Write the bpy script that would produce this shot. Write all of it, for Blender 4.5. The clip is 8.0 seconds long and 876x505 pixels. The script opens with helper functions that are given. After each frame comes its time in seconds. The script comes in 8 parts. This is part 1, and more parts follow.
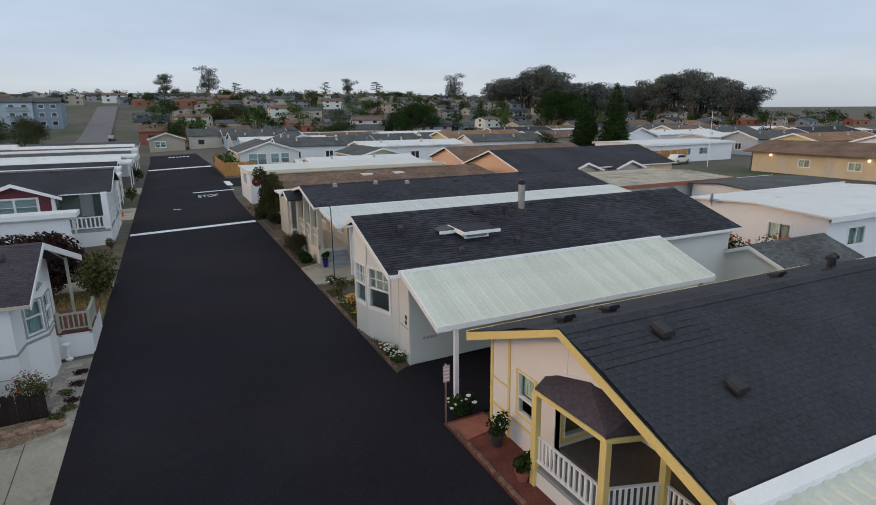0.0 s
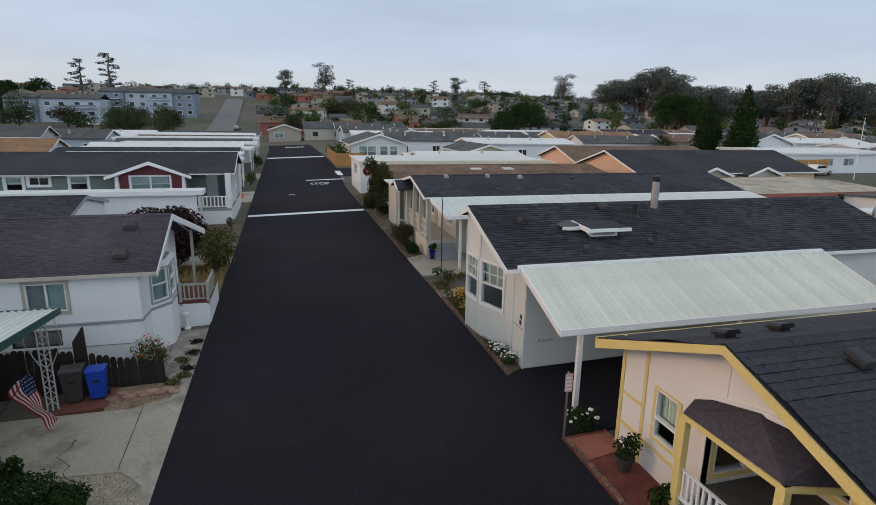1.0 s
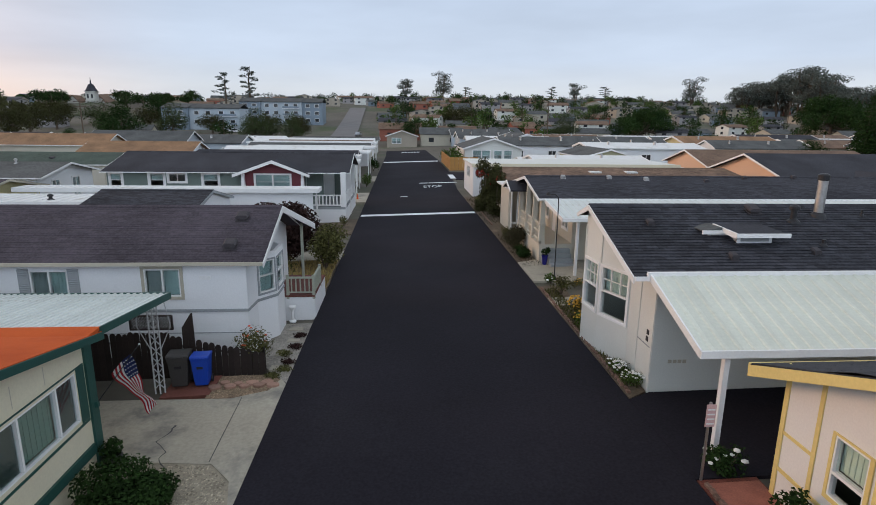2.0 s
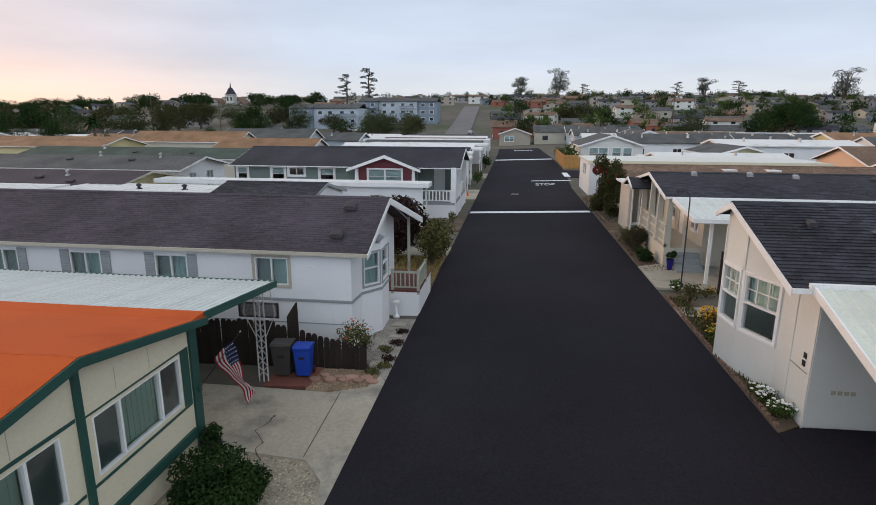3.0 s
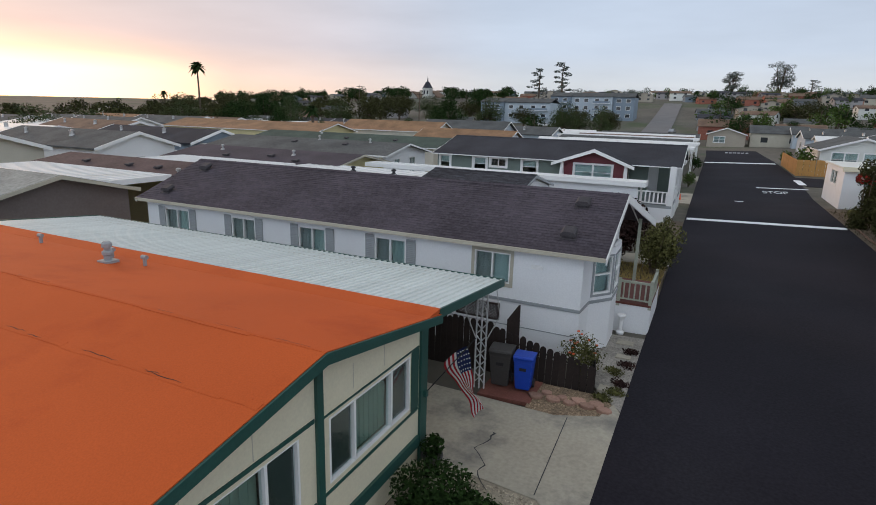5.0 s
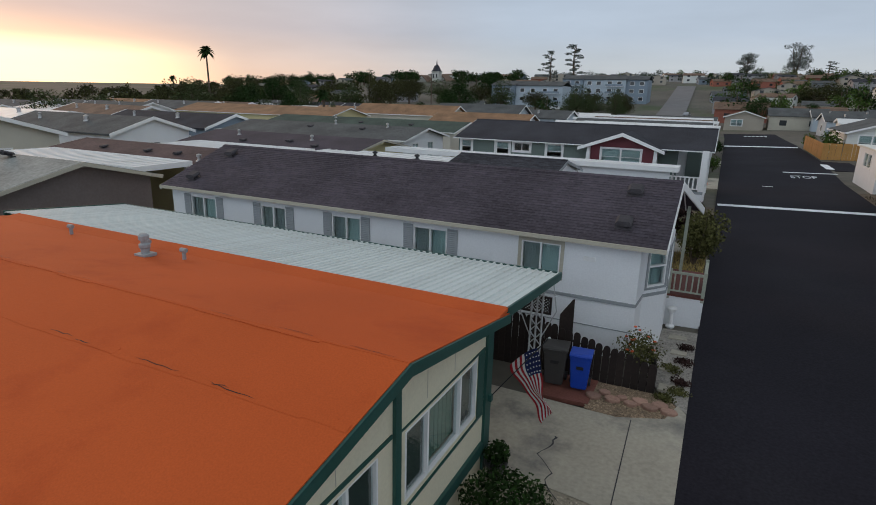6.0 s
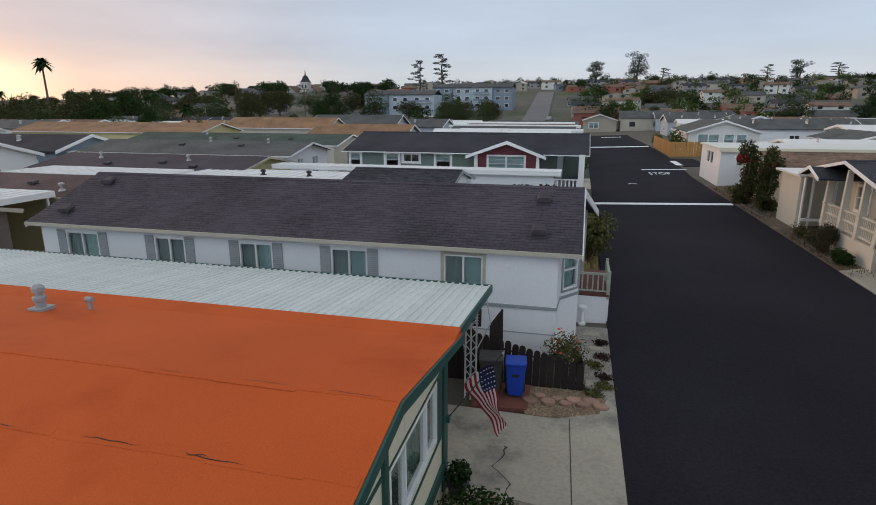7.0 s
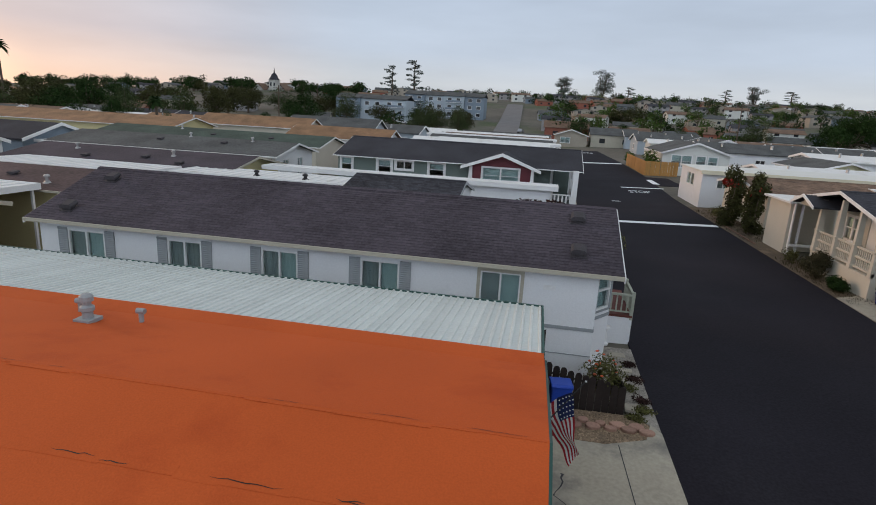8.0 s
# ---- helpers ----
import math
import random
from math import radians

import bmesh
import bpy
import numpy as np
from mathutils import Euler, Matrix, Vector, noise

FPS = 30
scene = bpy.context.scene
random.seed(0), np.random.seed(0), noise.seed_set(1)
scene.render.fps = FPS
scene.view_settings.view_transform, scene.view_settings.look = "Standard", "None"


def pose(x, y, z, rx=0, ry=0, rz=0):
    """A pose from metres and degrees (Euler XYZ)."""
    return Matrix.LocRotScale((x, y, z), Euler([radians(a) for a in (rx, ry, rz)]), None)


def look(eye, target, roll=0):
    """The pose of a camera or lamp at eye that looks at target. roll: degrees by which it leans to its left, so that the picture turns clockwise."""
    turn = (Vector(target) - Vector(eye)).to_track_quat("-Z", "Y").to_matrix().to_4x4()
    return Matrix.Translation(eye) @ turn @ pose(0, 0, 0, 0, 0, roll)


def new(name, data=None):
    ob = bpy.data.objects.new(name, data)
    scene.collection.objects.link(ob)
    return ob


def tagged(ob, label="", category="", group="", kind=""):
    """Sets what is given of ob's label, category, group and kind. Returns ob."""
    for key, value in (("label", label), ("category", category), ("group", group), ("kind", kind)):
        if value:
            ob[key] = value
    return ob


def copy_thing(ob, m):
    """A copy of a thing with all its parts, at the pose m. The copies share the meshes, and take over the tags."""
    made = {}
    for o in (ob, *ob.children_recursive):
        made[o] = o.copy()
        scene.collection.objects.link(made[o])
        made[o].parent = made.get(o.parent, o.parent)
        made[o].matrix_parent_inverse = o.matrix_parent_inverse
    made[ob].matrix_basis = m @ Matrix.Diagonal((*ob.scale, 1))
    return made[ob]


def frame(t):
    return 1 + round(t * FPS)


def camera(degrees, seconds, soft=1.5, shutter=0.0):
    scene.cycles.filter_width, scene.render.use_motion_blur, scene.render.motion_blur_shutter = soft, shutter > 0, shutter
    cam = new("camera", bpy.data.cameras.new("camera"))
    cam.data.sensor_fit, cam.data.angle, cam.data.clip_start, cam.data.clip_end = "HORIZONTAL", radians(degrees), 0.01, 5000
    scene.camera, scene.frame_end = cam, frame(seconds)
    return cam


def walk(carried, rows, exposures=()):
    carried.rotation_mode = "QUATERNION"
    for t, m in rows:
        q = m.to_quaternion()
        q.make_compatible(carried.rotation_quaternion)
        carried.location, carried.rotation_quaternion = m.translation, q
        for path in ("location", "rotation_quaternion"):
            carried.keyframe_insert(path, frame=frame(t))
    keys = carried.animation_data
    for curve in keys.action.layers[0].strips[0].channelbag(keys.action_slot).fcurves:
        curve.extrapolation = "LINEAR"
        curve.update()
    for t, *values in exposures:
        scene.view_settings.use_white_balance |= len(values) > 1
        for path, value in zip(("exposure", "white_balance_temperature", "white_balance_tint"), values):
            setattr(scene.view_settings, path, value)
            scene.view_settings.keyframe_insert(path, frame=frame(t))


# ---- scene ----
cam = camera(76, 8.0, soft=0.95)
PATH = [
    (0.0, pose(3.279, -1.400, 8.053, 76.249, 0.624, -25.506)),
    (0.5, pose(2.781, -0.678, 7.828, 76.633, -1.388, -21.107)),
    (1.0, pose(3.011, -0.067, 7.516, 76.245, -0.997, -15.126)),
    (1.5, pose(3.230, 0.898, 7.095, 76.991, -0.230, -9.029)),
    (2.0, pose(3.295, 1.308, 6.929, 76.854, -0.639, -3.658)),
    (2.2, pose(3.437, 1.452, 6.739, 76.502, -0.595, -0.537)),
    (3.3, pose(3.165, 2.659, 6.556, 76.911, -0.293, 10.179)),
    (3.5, pose(3.097, 2.708, 6.523, 77.082, -0.458, 12.207)),
    (4.0, pose(2.693, 3.110, 6.437, 76.935, -0.988, 16.673)),
    (4.5, pose(1.869, 3.709, 6.239, 76.290, -1.155, 21.195)),
    (5.0, pose(1.142, 3.947, 6.174, 75.978, -1.561, 25.920)),
    (5.2, pose(0.803, 4.078, 6.090, 76.135, -1.995, 27.877)),
    (6.3, pose(-0.330, 4.230, 6.130, 74.148, -0.865, 24.901)),
    (6.5, pose(-0.501, 4.094, 6.292, 76.013, -2.764, 16.817)),
    (6.8, pose(-0.960, 4.080, 6.270, 77.478, -2.082, 18.737)),
    (7.0, pose(-1.188, 3.982, 6.332, 75.424, 0.020, 13.957)),
    (7.2, pose(-1.618, 4.142, 6.374, 75.361, -2.539, 2.632)),
    (7.5, pose(-2.264, 4.070, 6.437, 78.333, -1.984, 2.795)),
    (7.7, pose(-2.696, 3.925, 6.555, 76.591, -2.573, 5.976)),
    (8.0, pose(-3.285, 3.957, 6.421, 76.137, -3.153, 10.670)),
]
walk(cam, PATH, exposures=[(0.0, -0.06, 6150, 7), (1.5, -0.04, 6150, 8), (2.1, 0.14, 6200, 9), (3.5, 0.20, 6400, 10), (4.5, 0.19, 6350, 10), (5.0, 0.05, 6300, 9), (6.3, -0.28, 6250, 6.5), (6.6, -0.26, 6250, 6.5), (7.0, -0.06, 6300, 8), (8.0, -0.09, 6330, 8.5)])

# ---- sky, sun, exposure ----
scene.view_settings.exposure = 0.0
world = bpy.data.worlds.new("dusk")
scene.world = world
world.use_nodes = True
SUN_AZ = radians(70)          # towards the west, left of the road's direction
SUN_EL = radians(4)


def build_world():
    t = world.node_tree
    n, l = t.nodes, t.links
    n.clear()
    out = n.new("ShaderNodeOutputWorld")
    bg = n.new("ShaderNodeBackground")
    bg.inputs[1].default_value = 0.82
    sky = n.new("ShaderNodeTexSky")
    sky.sky_type = "NISHITA"
    sky.sun_disc = False
    sky.sun_elevation = SUN_EL
    sky.sun_rotation = -SUN_AZ
    sky.dust_density = 3.0
    co = n.new("ShaderNodeTexCoord")
    sep = n.new("ShaderNodeSeparateXYZ")
    l.new(co.outputs["Generated"], sep.inputs[0])
    # overcast deck, brighter towards the zenith
    deck = n.new("ShaderNodeValToRGB")
    r = deck.color_ramp
    r.elements[0].position, r.elements[0].color = 0.0, (0.62, 0.64, 0.68, 1)
    r.elements[1].position, r.elements[1].color = 1.0, (0.66, 0.68, 0.72, 1)
    for p, c in ((0.05, (0.80, 0.83, 0.87, 1)), (0.10, (0.70, 0.78, 0.91, 1)), (0.20, (0.64, 0.73, 0.88, 1)), (0.36, (0.62, 0.69, 0.79, 1)), (0.6, (0.66, 0.69, 0.74, 1))):
        e = r.elements.new(p)
        e.color = c
    l.new(sep.outputs[2], deck.inputs[0])
    # soft streaks of cloud
    mp = n.new("ShaderNodeMapping")
    mp.inputs["Scale"].default_value = (2.2, 2.2, 11.0)
    l.new(co.outputs["Generated"], mp.inputs[0])
    cl = n.new("ShaderNodeTexNoise")
    cl.inputs["Scale"].default_value = 1.6
    cl.inputs["Detail"].default_value = 6
    l.new(mp.outputs[0], cl.inputs["Vector"])
    cr = n.new("ShaderNodeMapRange")
    cr.inputs[1].default_value, cr.inputs[2].default_value = 0.3, 0.7
    cr.inputs[3].default_value, cr.inputs[4].default_value = 0.93, 1.07
    l.new(cl.outputs[0], cr.inputs[0])
    mul = n.new("ShaderNodeVectorMath")
    mul.operation = "SCALE"
    l.new(deck.outputs[0], mul.inputs[0])
    l.new(cr.outputs[0], mul.inputs[3])
    # glow round the low sun, under the deck
    dot = n.new("ShaderNodeVectorMath")
    dot.operation = "DOT_PRODUCT"
    l.new(co.outputs["Generated"], dot.inputs[0])
    dot.inputs[1].default_value = (-math.sin(SUN_AZ), math.cos(SUN_AZ), 0.0)
    az = n.new("ShaderNodeMapRange")
    az.interpolation_type = "SMOOTHSTEP"
    az.inputs[1].default_value, az.inputs[2].default_value = 0.60, 1.0
    l.new(dot.outputs["Value"], az.inputs[0])
    el = n.new("ShaderNodeValToRGB")
    e = el.color_ramp
    e.elements[0].position, e.elements[0].color = 0.0, (0.62, 0.30, 0.08, 1)
    e.elements[1].position, e.elements[1].color = 0.40, (0, 0, 0, 1)
    for p, c in ((0.025, (0.55, 0.24, 0.06, 1)), (0.055, (0.24, 0.075, 0.01, 1)), (0.10, (0.06, 0.0, 0.0, 1)), (0.20, (0.01, 0.0, 0.0, 1))):
        q = e.elements.new(p)
        q.color = c
    l.new(sep.outputs[2], el.inputs[0])
    gl = n.new("ShaderNodeVectorMath")
    gl.operation = "SCALE"
    l.new(el.outputs[0], gl.inputs[0])
    l.new(az.outputs[0], gl.inputs[3])
    # the gap under the deck where the sun has just gone
    az2 = n.new("ShaderNodeMapRange")
    az2.interpolation_type = "SMOOTHSTEP"
    az2.inputs[1].default_value, az2.inputs[2].default_value = 0.90, 1.0
    l.new(dot.outputs["Value"], az2.inputs[0])
    el2 = n.new("ShaderNodeValToRGB")
    e2 = el2.color_ramp
    e2.elements[0].position, e2.elements[0].color = 0.0, (1.9, 1.22, 0.5, 1)
    e2.elements[1].position, e2.elements[1].color = 0.16, (0, 0, 0, 1)
    for p, c in ((0.05, (1.7, 1.1, 0.46, 1)), (0.075, (0.55, 0.24, 0.05, 1)), (0.11, (0.10, 0.02, 0.0, 1))):
        q = e2.elements.new(p)
        q.color = c
    l.new(sep.outputs[2], el2.inputs[0])
    gl2 = n.new("ShaderNodeVectorMath")
    gl2.operation = "SCALE"
    l.new(el2.outputs[0], gl2.inputs[0])
    l.new(az2.outputs[0], gl2.inputs[3])
    both = n.new("ShaderNodeVectorMath")
    l.new(gl.outputs[0], both.inputs[0])
    l.new(gl2.outputs[0], both.inputs[1])
    gl = both
    tint = n.new("ShaderNodeMix")
    tint.data_type = "RGBA"
    tint.inputs[6].default_value = (1, 1, 1, 1)
    tint.inputs[7].default_value = (1.21, 0.95, 0.80, 1)
    l.new(az.outputs[0], tint.inputs[0])
    rosy = n.new("ShaderNodeVectorMath")
    rosy.operation = "MULTIPLY"
    l.new(mul.outputs[0], rosy.inputs[0])
    l.new(tint.outputs[2], rosy.inputs[1])
    add = n.new("ShaderNodeVectorMath")
    l.new(rosy.outputs[0], add.inputs[0])
    l.new(gl.outputs[0], add.inputs[1])
    # unseen sky to the south made brighter, an added fill for south-facing walls
    bd = n.new("ShaderNodeMapRange")
    bd.interpolation_type = "SMOOTHSTEP"
    bd.inputs[1].default_value, bd.inputs[2].default_value = 0.25, -0.8
    bd.inputs[3].default_value, bd.inputs[4].default_value = 1.0, 1.75
    l.new(sep.outputs[1], bd.inputs[0])
    sb = n.new("ShaderNodeVectorMath")
    sb.operation = "SCALE"
    l.new(add.outputs[0], sb.inputs[0])
    l.new(bd.outputs[0], sb.inputs[3])
    add = sb
    sk = n.new("ShaderNodeVectorMath")
    sk.operation = "SCALE"
    sk.inputs[3].default_value = 0.008
    l.new(sky.outputs[0], sk.inputs[0])
    tot = n.new("ShaderNodeVectorMath")
    l.new(add.outputs[0], tot.inputs[0])
    l.new(sk.outputs[0], tot.inputs[1])
    l.new(tot.outputs[0], bg.inputs[0])
    l.new(bg.outputs[0], out.inputs[0])


build_world()
sun = new("sun", bpy.data.lights.new("sun", "SUN"))
sun.data.energy = 0.95
sun.data.angle = radians(15)
sun.data.color = (1.0, 0.60, 0.34)
sun.matrix_basis = look((-math.sin(SUN_AZ) * 100, math.cos(SUN_AZ) * 100, 22), (0, 0, 0))

# ---- materials ----
MATS = {}


def mat(name, color, rough=0.7, metal=0.0, var=0.15, scale=3.0, fine=40.0, bump=0.15, spec=0.4, island=0.0, random=0.0, stain=None, coords="Object", dist=0.01):
    """Procedural surface: base colour varied at two scales, with fine relief; stain: a second colour in blotches."""
    if name in MATS:
        return MATS[name]
    m = bpy.data.materials.new(name)
    MATS[name] = m
    m.use_nodes = True
    t = m.node_tree
    n, l = t.nodes, t.links
    b = n["Principled BSDF"]
    b.inputs["Roughness"].default_value = rough
    b.inputs["Metallic"].default_value = metal
    b.inputs["Specular IOR Level"].default_value = spec
    co = n.new("ShaderNodeTexCoord")
    src = co.outputs[coords]
    big = n.new("ShaderNodeTexNoise")
    big.inputs["Scale"].default_value = 1.0 / scale
    big.inputs["Detail"].default_value = 5
    l.new(src, big.inputs["Vector"])
    small = n.new("ShaderNodeTexNoise")
    small.inputs["Scale"].default_value = fine
    small.inputs["Detail"].default_value = 4
    l.new(src, small.inputs["Vector"])
    mix = n.new("ShaderNodeMath")
    mix.operation = "ADD"
    l.new(big.outputs[0], mix.inputs[0])
    l.new(small.outputs[0], mix.inputs[1])
    mr = n.new("ShaderNodeMapRange")
    mr.inputs[1].default_value, mr.inputs[2].default_value = 0.7, 1.3
    mr.inputs[3].default_value, mr.inputs[4].default_value = 1 - var, 1 + var
    l.new(mix.outputs[0], mr.inputs[0])
    last = mr.outputs[0]
    if island or random:
        g = n.new("ShaderNodeNewGeometry" if island else "ShaderNodeObjectInfo")
        a = n.new("ShaderNodeMapRange")
        k = island or random
        a.inputs[3].default_value, a.inputs[4].default_value = 1 - k, 1 + k
        l.new(g.outputs["Random Per Island" if island else "Random"], a.inputs[0])
        x = n.new("ShaderNodeMath")
        x.operation = "MULTIPLY"
        l.new(last, x.inputs[0])
        l.new(a.outputs[0], x.inputs[1])
        last = x.outputs[0]
    base = None
    if stain:
        sn = n.new("ShaderNodeTexNoise")
        sn.inputs["Scale"].default_value = stain[1]
        sn.inputs["Detail"].default_value = 8
        sn.inputs["Roughness"].default_value = 0.65
        l.new(src, sn.inputs["Vector"])
        sr = n.new("ShaderNodeMapRange")
        sr.inputs[1].default_value, sr.inputs[2].default_value = stain[2], stain[2] + 0.15
        l.new(sn.outputs[0], sr.inputs[0])
        cm = n.new("ShaderNodeMix")
        cm.data_type = "RGBA"
        cm.inputs[6].default_value = (*color, 1)
        cm.inputs[7].default_value = (*stain[0], 1)
        l.new(sr.outputs[0], cm.inputs[0])
        base = cm.outputs[2]
    sc = n.new("ShaderNodeVectorMath")
    sc.operation = "SCALE"
    if base:
        l.new(base, sc.inputs[0])
    else:
        sc.inputs[0].default_value = color
    l.new(last, sc.inputs[3])
    l.new(sc.outputs[0], b.inputs["Base Color"])
    if bump:
        bp = n.new("ShaderNodeBump")
        bp.inputs["Strength"].default_value = bump
        bp.inputs["Distance"].default_value = dist
        l.new(small.outputs[0], bp.inputs["Height"])
        l.new(bp.outputs[0], b.inputs["Normal"])
    return m


def glass(name, color=(0.8, 0.9, 0.9)):
    if name in MATS:
        return MATS[name]
    m = bpy.data.materials.new(name)
    MATS[name] = m
    m.use_nodes = True
    b = m.node_tree.nodes["Principled BSDF"]
    b.inputs["Base Color"].default_value = (*color, 1)
    b.inputs["Roughness"].default_value = 0.03
    b.inputs["Transmission Weight"].default_value = 1.0
    b.inputs["IOR"].default_value = 1.5
    return m


ASPHALT = mat("asphalt", (0.0185, 0.0170, 0.0225), 0.9, var=0.30, scale=6, fine=16, bump=0.35, stain=((0.0225, 0.0215, 0.0270), 0.10, 0.52), spec=0.10)
ROADPAINT = mat("road_paint", (0.82, 0.84, 0.86), 0.6, var=0.10, scale=0.6, fine=30, stain=((0.45, 0.46, 0.48), 2.2, 0.60))
CONCRETE = mat("concrete", (0.36, 0.33, 0.265), 0.85, var=0.16, scale=1.6, fine=12, bump=0.3, stain=((0.19, 0.18, 0.16), 0.6, 0.52))
EARTH = mat("earth", (0.10, 0.075, 0.05), 0.95, var=0.35, scale=1.2, fine=14, bump=0.7, stain=((0.17, 0.13, 0.09), 0.7, 0.5), dist=0.03)
FAREARTH = mat("far_ground", (0.11, 0.10, 0.08), 0.95, var=0.3, scale=20, fine=1.0, bump=0.3, stain=((0.06, 0.08, 0.035), 0.03, 0.5))
LAWN = mat("lawn", (0.06, 0.17, 0.025), 0.9, var=0.3, scale=2, fine=18, bump=0.6, dist=0.03)
GRAVEL = mat("gravel", (0.27, 0.25, 0.22), 0.9, var=0.4, scale=0.5, fine=18, bump=0.6, island=0.18)
PALEGRAVEL = mat("pale_gravel", (0.33, 0.29, 0.22), 0.9, var=0.3, scale=0.5, fine=18, bump=0.6, island=0.5)
MULCH = mat("red_mulch", (0.15, 0.045, 0.03), 0.95, var=0.4, scale=0.6, fine=22, bump=0.8, dist=0.03)
BRICKRED = mat("red_brick", (0.30, 0.11, 0.075), 0.9, var=0.2, scale=0.4, fine=30, bump=0.4, random=0.2)
BROWNGRAVEL = mat("brown_gravel", (0.26, 0.19, 0.125), 0.9, var=0.35, scale=0.5, fine=18, bump=0.6, island=0.45)
PADRED = mat("red_pad_concrete", (0.20, 0.075, 0.055), 0.85, var=0.25, scale=0.6, fine=25, bump=0.3)
FLAGSTONE = mat("flagstone", (0.33, 0.20, 0.15), 0.9, var=0.2, scale=0.5, fine=20, bump=0.5, random=0.25)
SHINGLE = mat("charcoal_shingle", (0.042, 0.043, 0.052), 0.92, var=0.38, scale=2.5, fine=13, bump=0.5, island=0.34, spec=0.25)
SHINGLE_Y = mat("weathered_charcoal_shingle", (0.040, 0.042, 0.050), 0.92, var=0.36, scale=2.5, fine=13, bump=0.5, island=0.05, spec=0.25)
SHINGLE_P = mat("charcoal_shingle_piece", (0.040, 0.042, 0.050), 0.92, var=0.36, scale=2.5, fine=13, bump=0.5, random=0.05, spec=0.25)
SHINGLE_W = mat("plum_grey_shingle", (0.066, 0.056, 0.068), 0.92, var=0.34, scale=2.5, fine=13, bump=0.5, island=0.14, spec=0.25)
SHINGLE_B = mat("brown_shingle", (0.17, 0.11, 0.075), 0.92, var=0.42, scale=2, fine=7, bump=0.5, island=0.25)
SHINGLE_G = mat("grey_shingle", (0.085, 0.09, 0.09), 0.92, var=0.42, scale=2, fine=7, bump=0.5, island=0.25)
SHINGLE_R = mat("russet_shingle", (0.085, 0.056, 0.056), 0.92, var=0.4, scale=2, fine=7, bump=0.5, island=0.2)
EDGEBRICK = mat("weathered_edging_brick", (0.19, 0.115, 0.085), 0.9, var=0.3, scale=0.4, fine=20, bump=0.4, random=0.3)
SHINGLE_T = mat("tan_shingle", (0.26, 0.15, 0.08), 0.92, var=0.42, scale=2, fine=7, bump=0.5, island=0.2)
SHINGLE_GR = mat("green_shingle", (0.05, 0.075, 0.06), 0.92, var=0.42, scale=2, fine=7, bump=0.5, island=0.2)
ORANGE = mat("orange_roof_coating", (0.50, 0.095, 0.022), 0.85, var=0.10, scale=2.5, fine=45, bump=0.35, stain=((0.42, 0.072, 0.017), 0.5, 0.52), dist=0.02, spec=0.15)
WHITEPAINT = mat("white_paint", (0.78, 0.79, 0.80), 0.6, var=0.05, scale=2, fine=25, bump=0.1, stain=((0.66, 0.67, 0.68), 0.5, 0.6))
TRIMWHITE = mat("white_trim", (0.80, 0.80, 0.79), 0.5, var=0.05, scale=1, fine=20, bump=0.05)
CREAM = mat("cream_siding", (0.68, 0.63, 0.47), 0.65, var=0.06, scale=2, fine=25, bump=0.1, stain=((0.58, 0.53, 0.40), 0.5, 0.6))
GREENTRIM = mat("dark_green_trim", (0.020, 0.075, 0.062), 0.5, var=0.15, scale=1, fine=20, bump=0.08)
YELLOWTRIM = mat("pale_yellow_trim", (0.74, 0.58, 0.22), 0.55, var=0.07, scale=1, fine=20, bump=0.05)
PINKWHITE = mat("off_white_siding", (0.78, 0.75, 0.71), 0.65, var=0.05, scale=2, fine=25, bump=0.1)
GREYWHITE = mat("pale_grey_siding", (0.66, 0.67, 0.63), 0.65, var=0.06, scale=2, fine=25, bump=0.1)
BEIGE = mat("beige_siding", (0.56, 0.525, 0.44), 0.65, var=0.07, scale=2, fine=25, bump=0.1)
SAGE = mat("sage_green_siding", (0.15, 0.19, 0.17), 0.65, var=0.08, scale=2, fine=25, bump=0.1)
MAROON = mat("maroon_siding", (0.14, 0.030, 0.040), 0.6, var=0.1, scale=2, fine=25, bump=0.1)
GREYTRIM = mat("grey_trim", (0.30, 0.32, 0.33), 0.55, var=0.08, scale=1, fine=20, bump=0.05)
TAUPE = mat("taupe_trim", (0.44, 0.41, 0.33), 0.55, var=0.08, scale=1, fine=20, bump=0.05)
PEACH = mat("peach_siding", (0.72, 0.47, 0.32), 0.65, var=0.05, scale=2, fine=25, bump=0.1)
YELLOWSIDING = mat("pale_yellow_siding", (0.62, 0.55, 0.30), 0.65, var=0.06, scale=2, fine=25, bump=0.1)
BLUESIDING = mat("pale_blue_siding", (0.42, 0.48, 0.53), 0.65, var=0.06, scale=2, fine=25, bump=0.1)
SLATEBLUE = mat("slate_blue_siding", (0.20, 0.25, 0.30), 0.65, var=0.08, scale=2, fine=25, bump=0.1)
GREYSIDING = mat("grey_siding", (0.30, 0.29, 0.29), 0.65, var=0.07, scale=2, fine=25, bump=0.1)
WHITEMETAL = mat("white_metal_panel", (0.60, 0.64, 0.62), 0.45, var=0.08, scale=1.5, fine=12, bump=0.05, random=0.05, stain=((0.40, 0.39, 0.33), 1.6, 0.61))
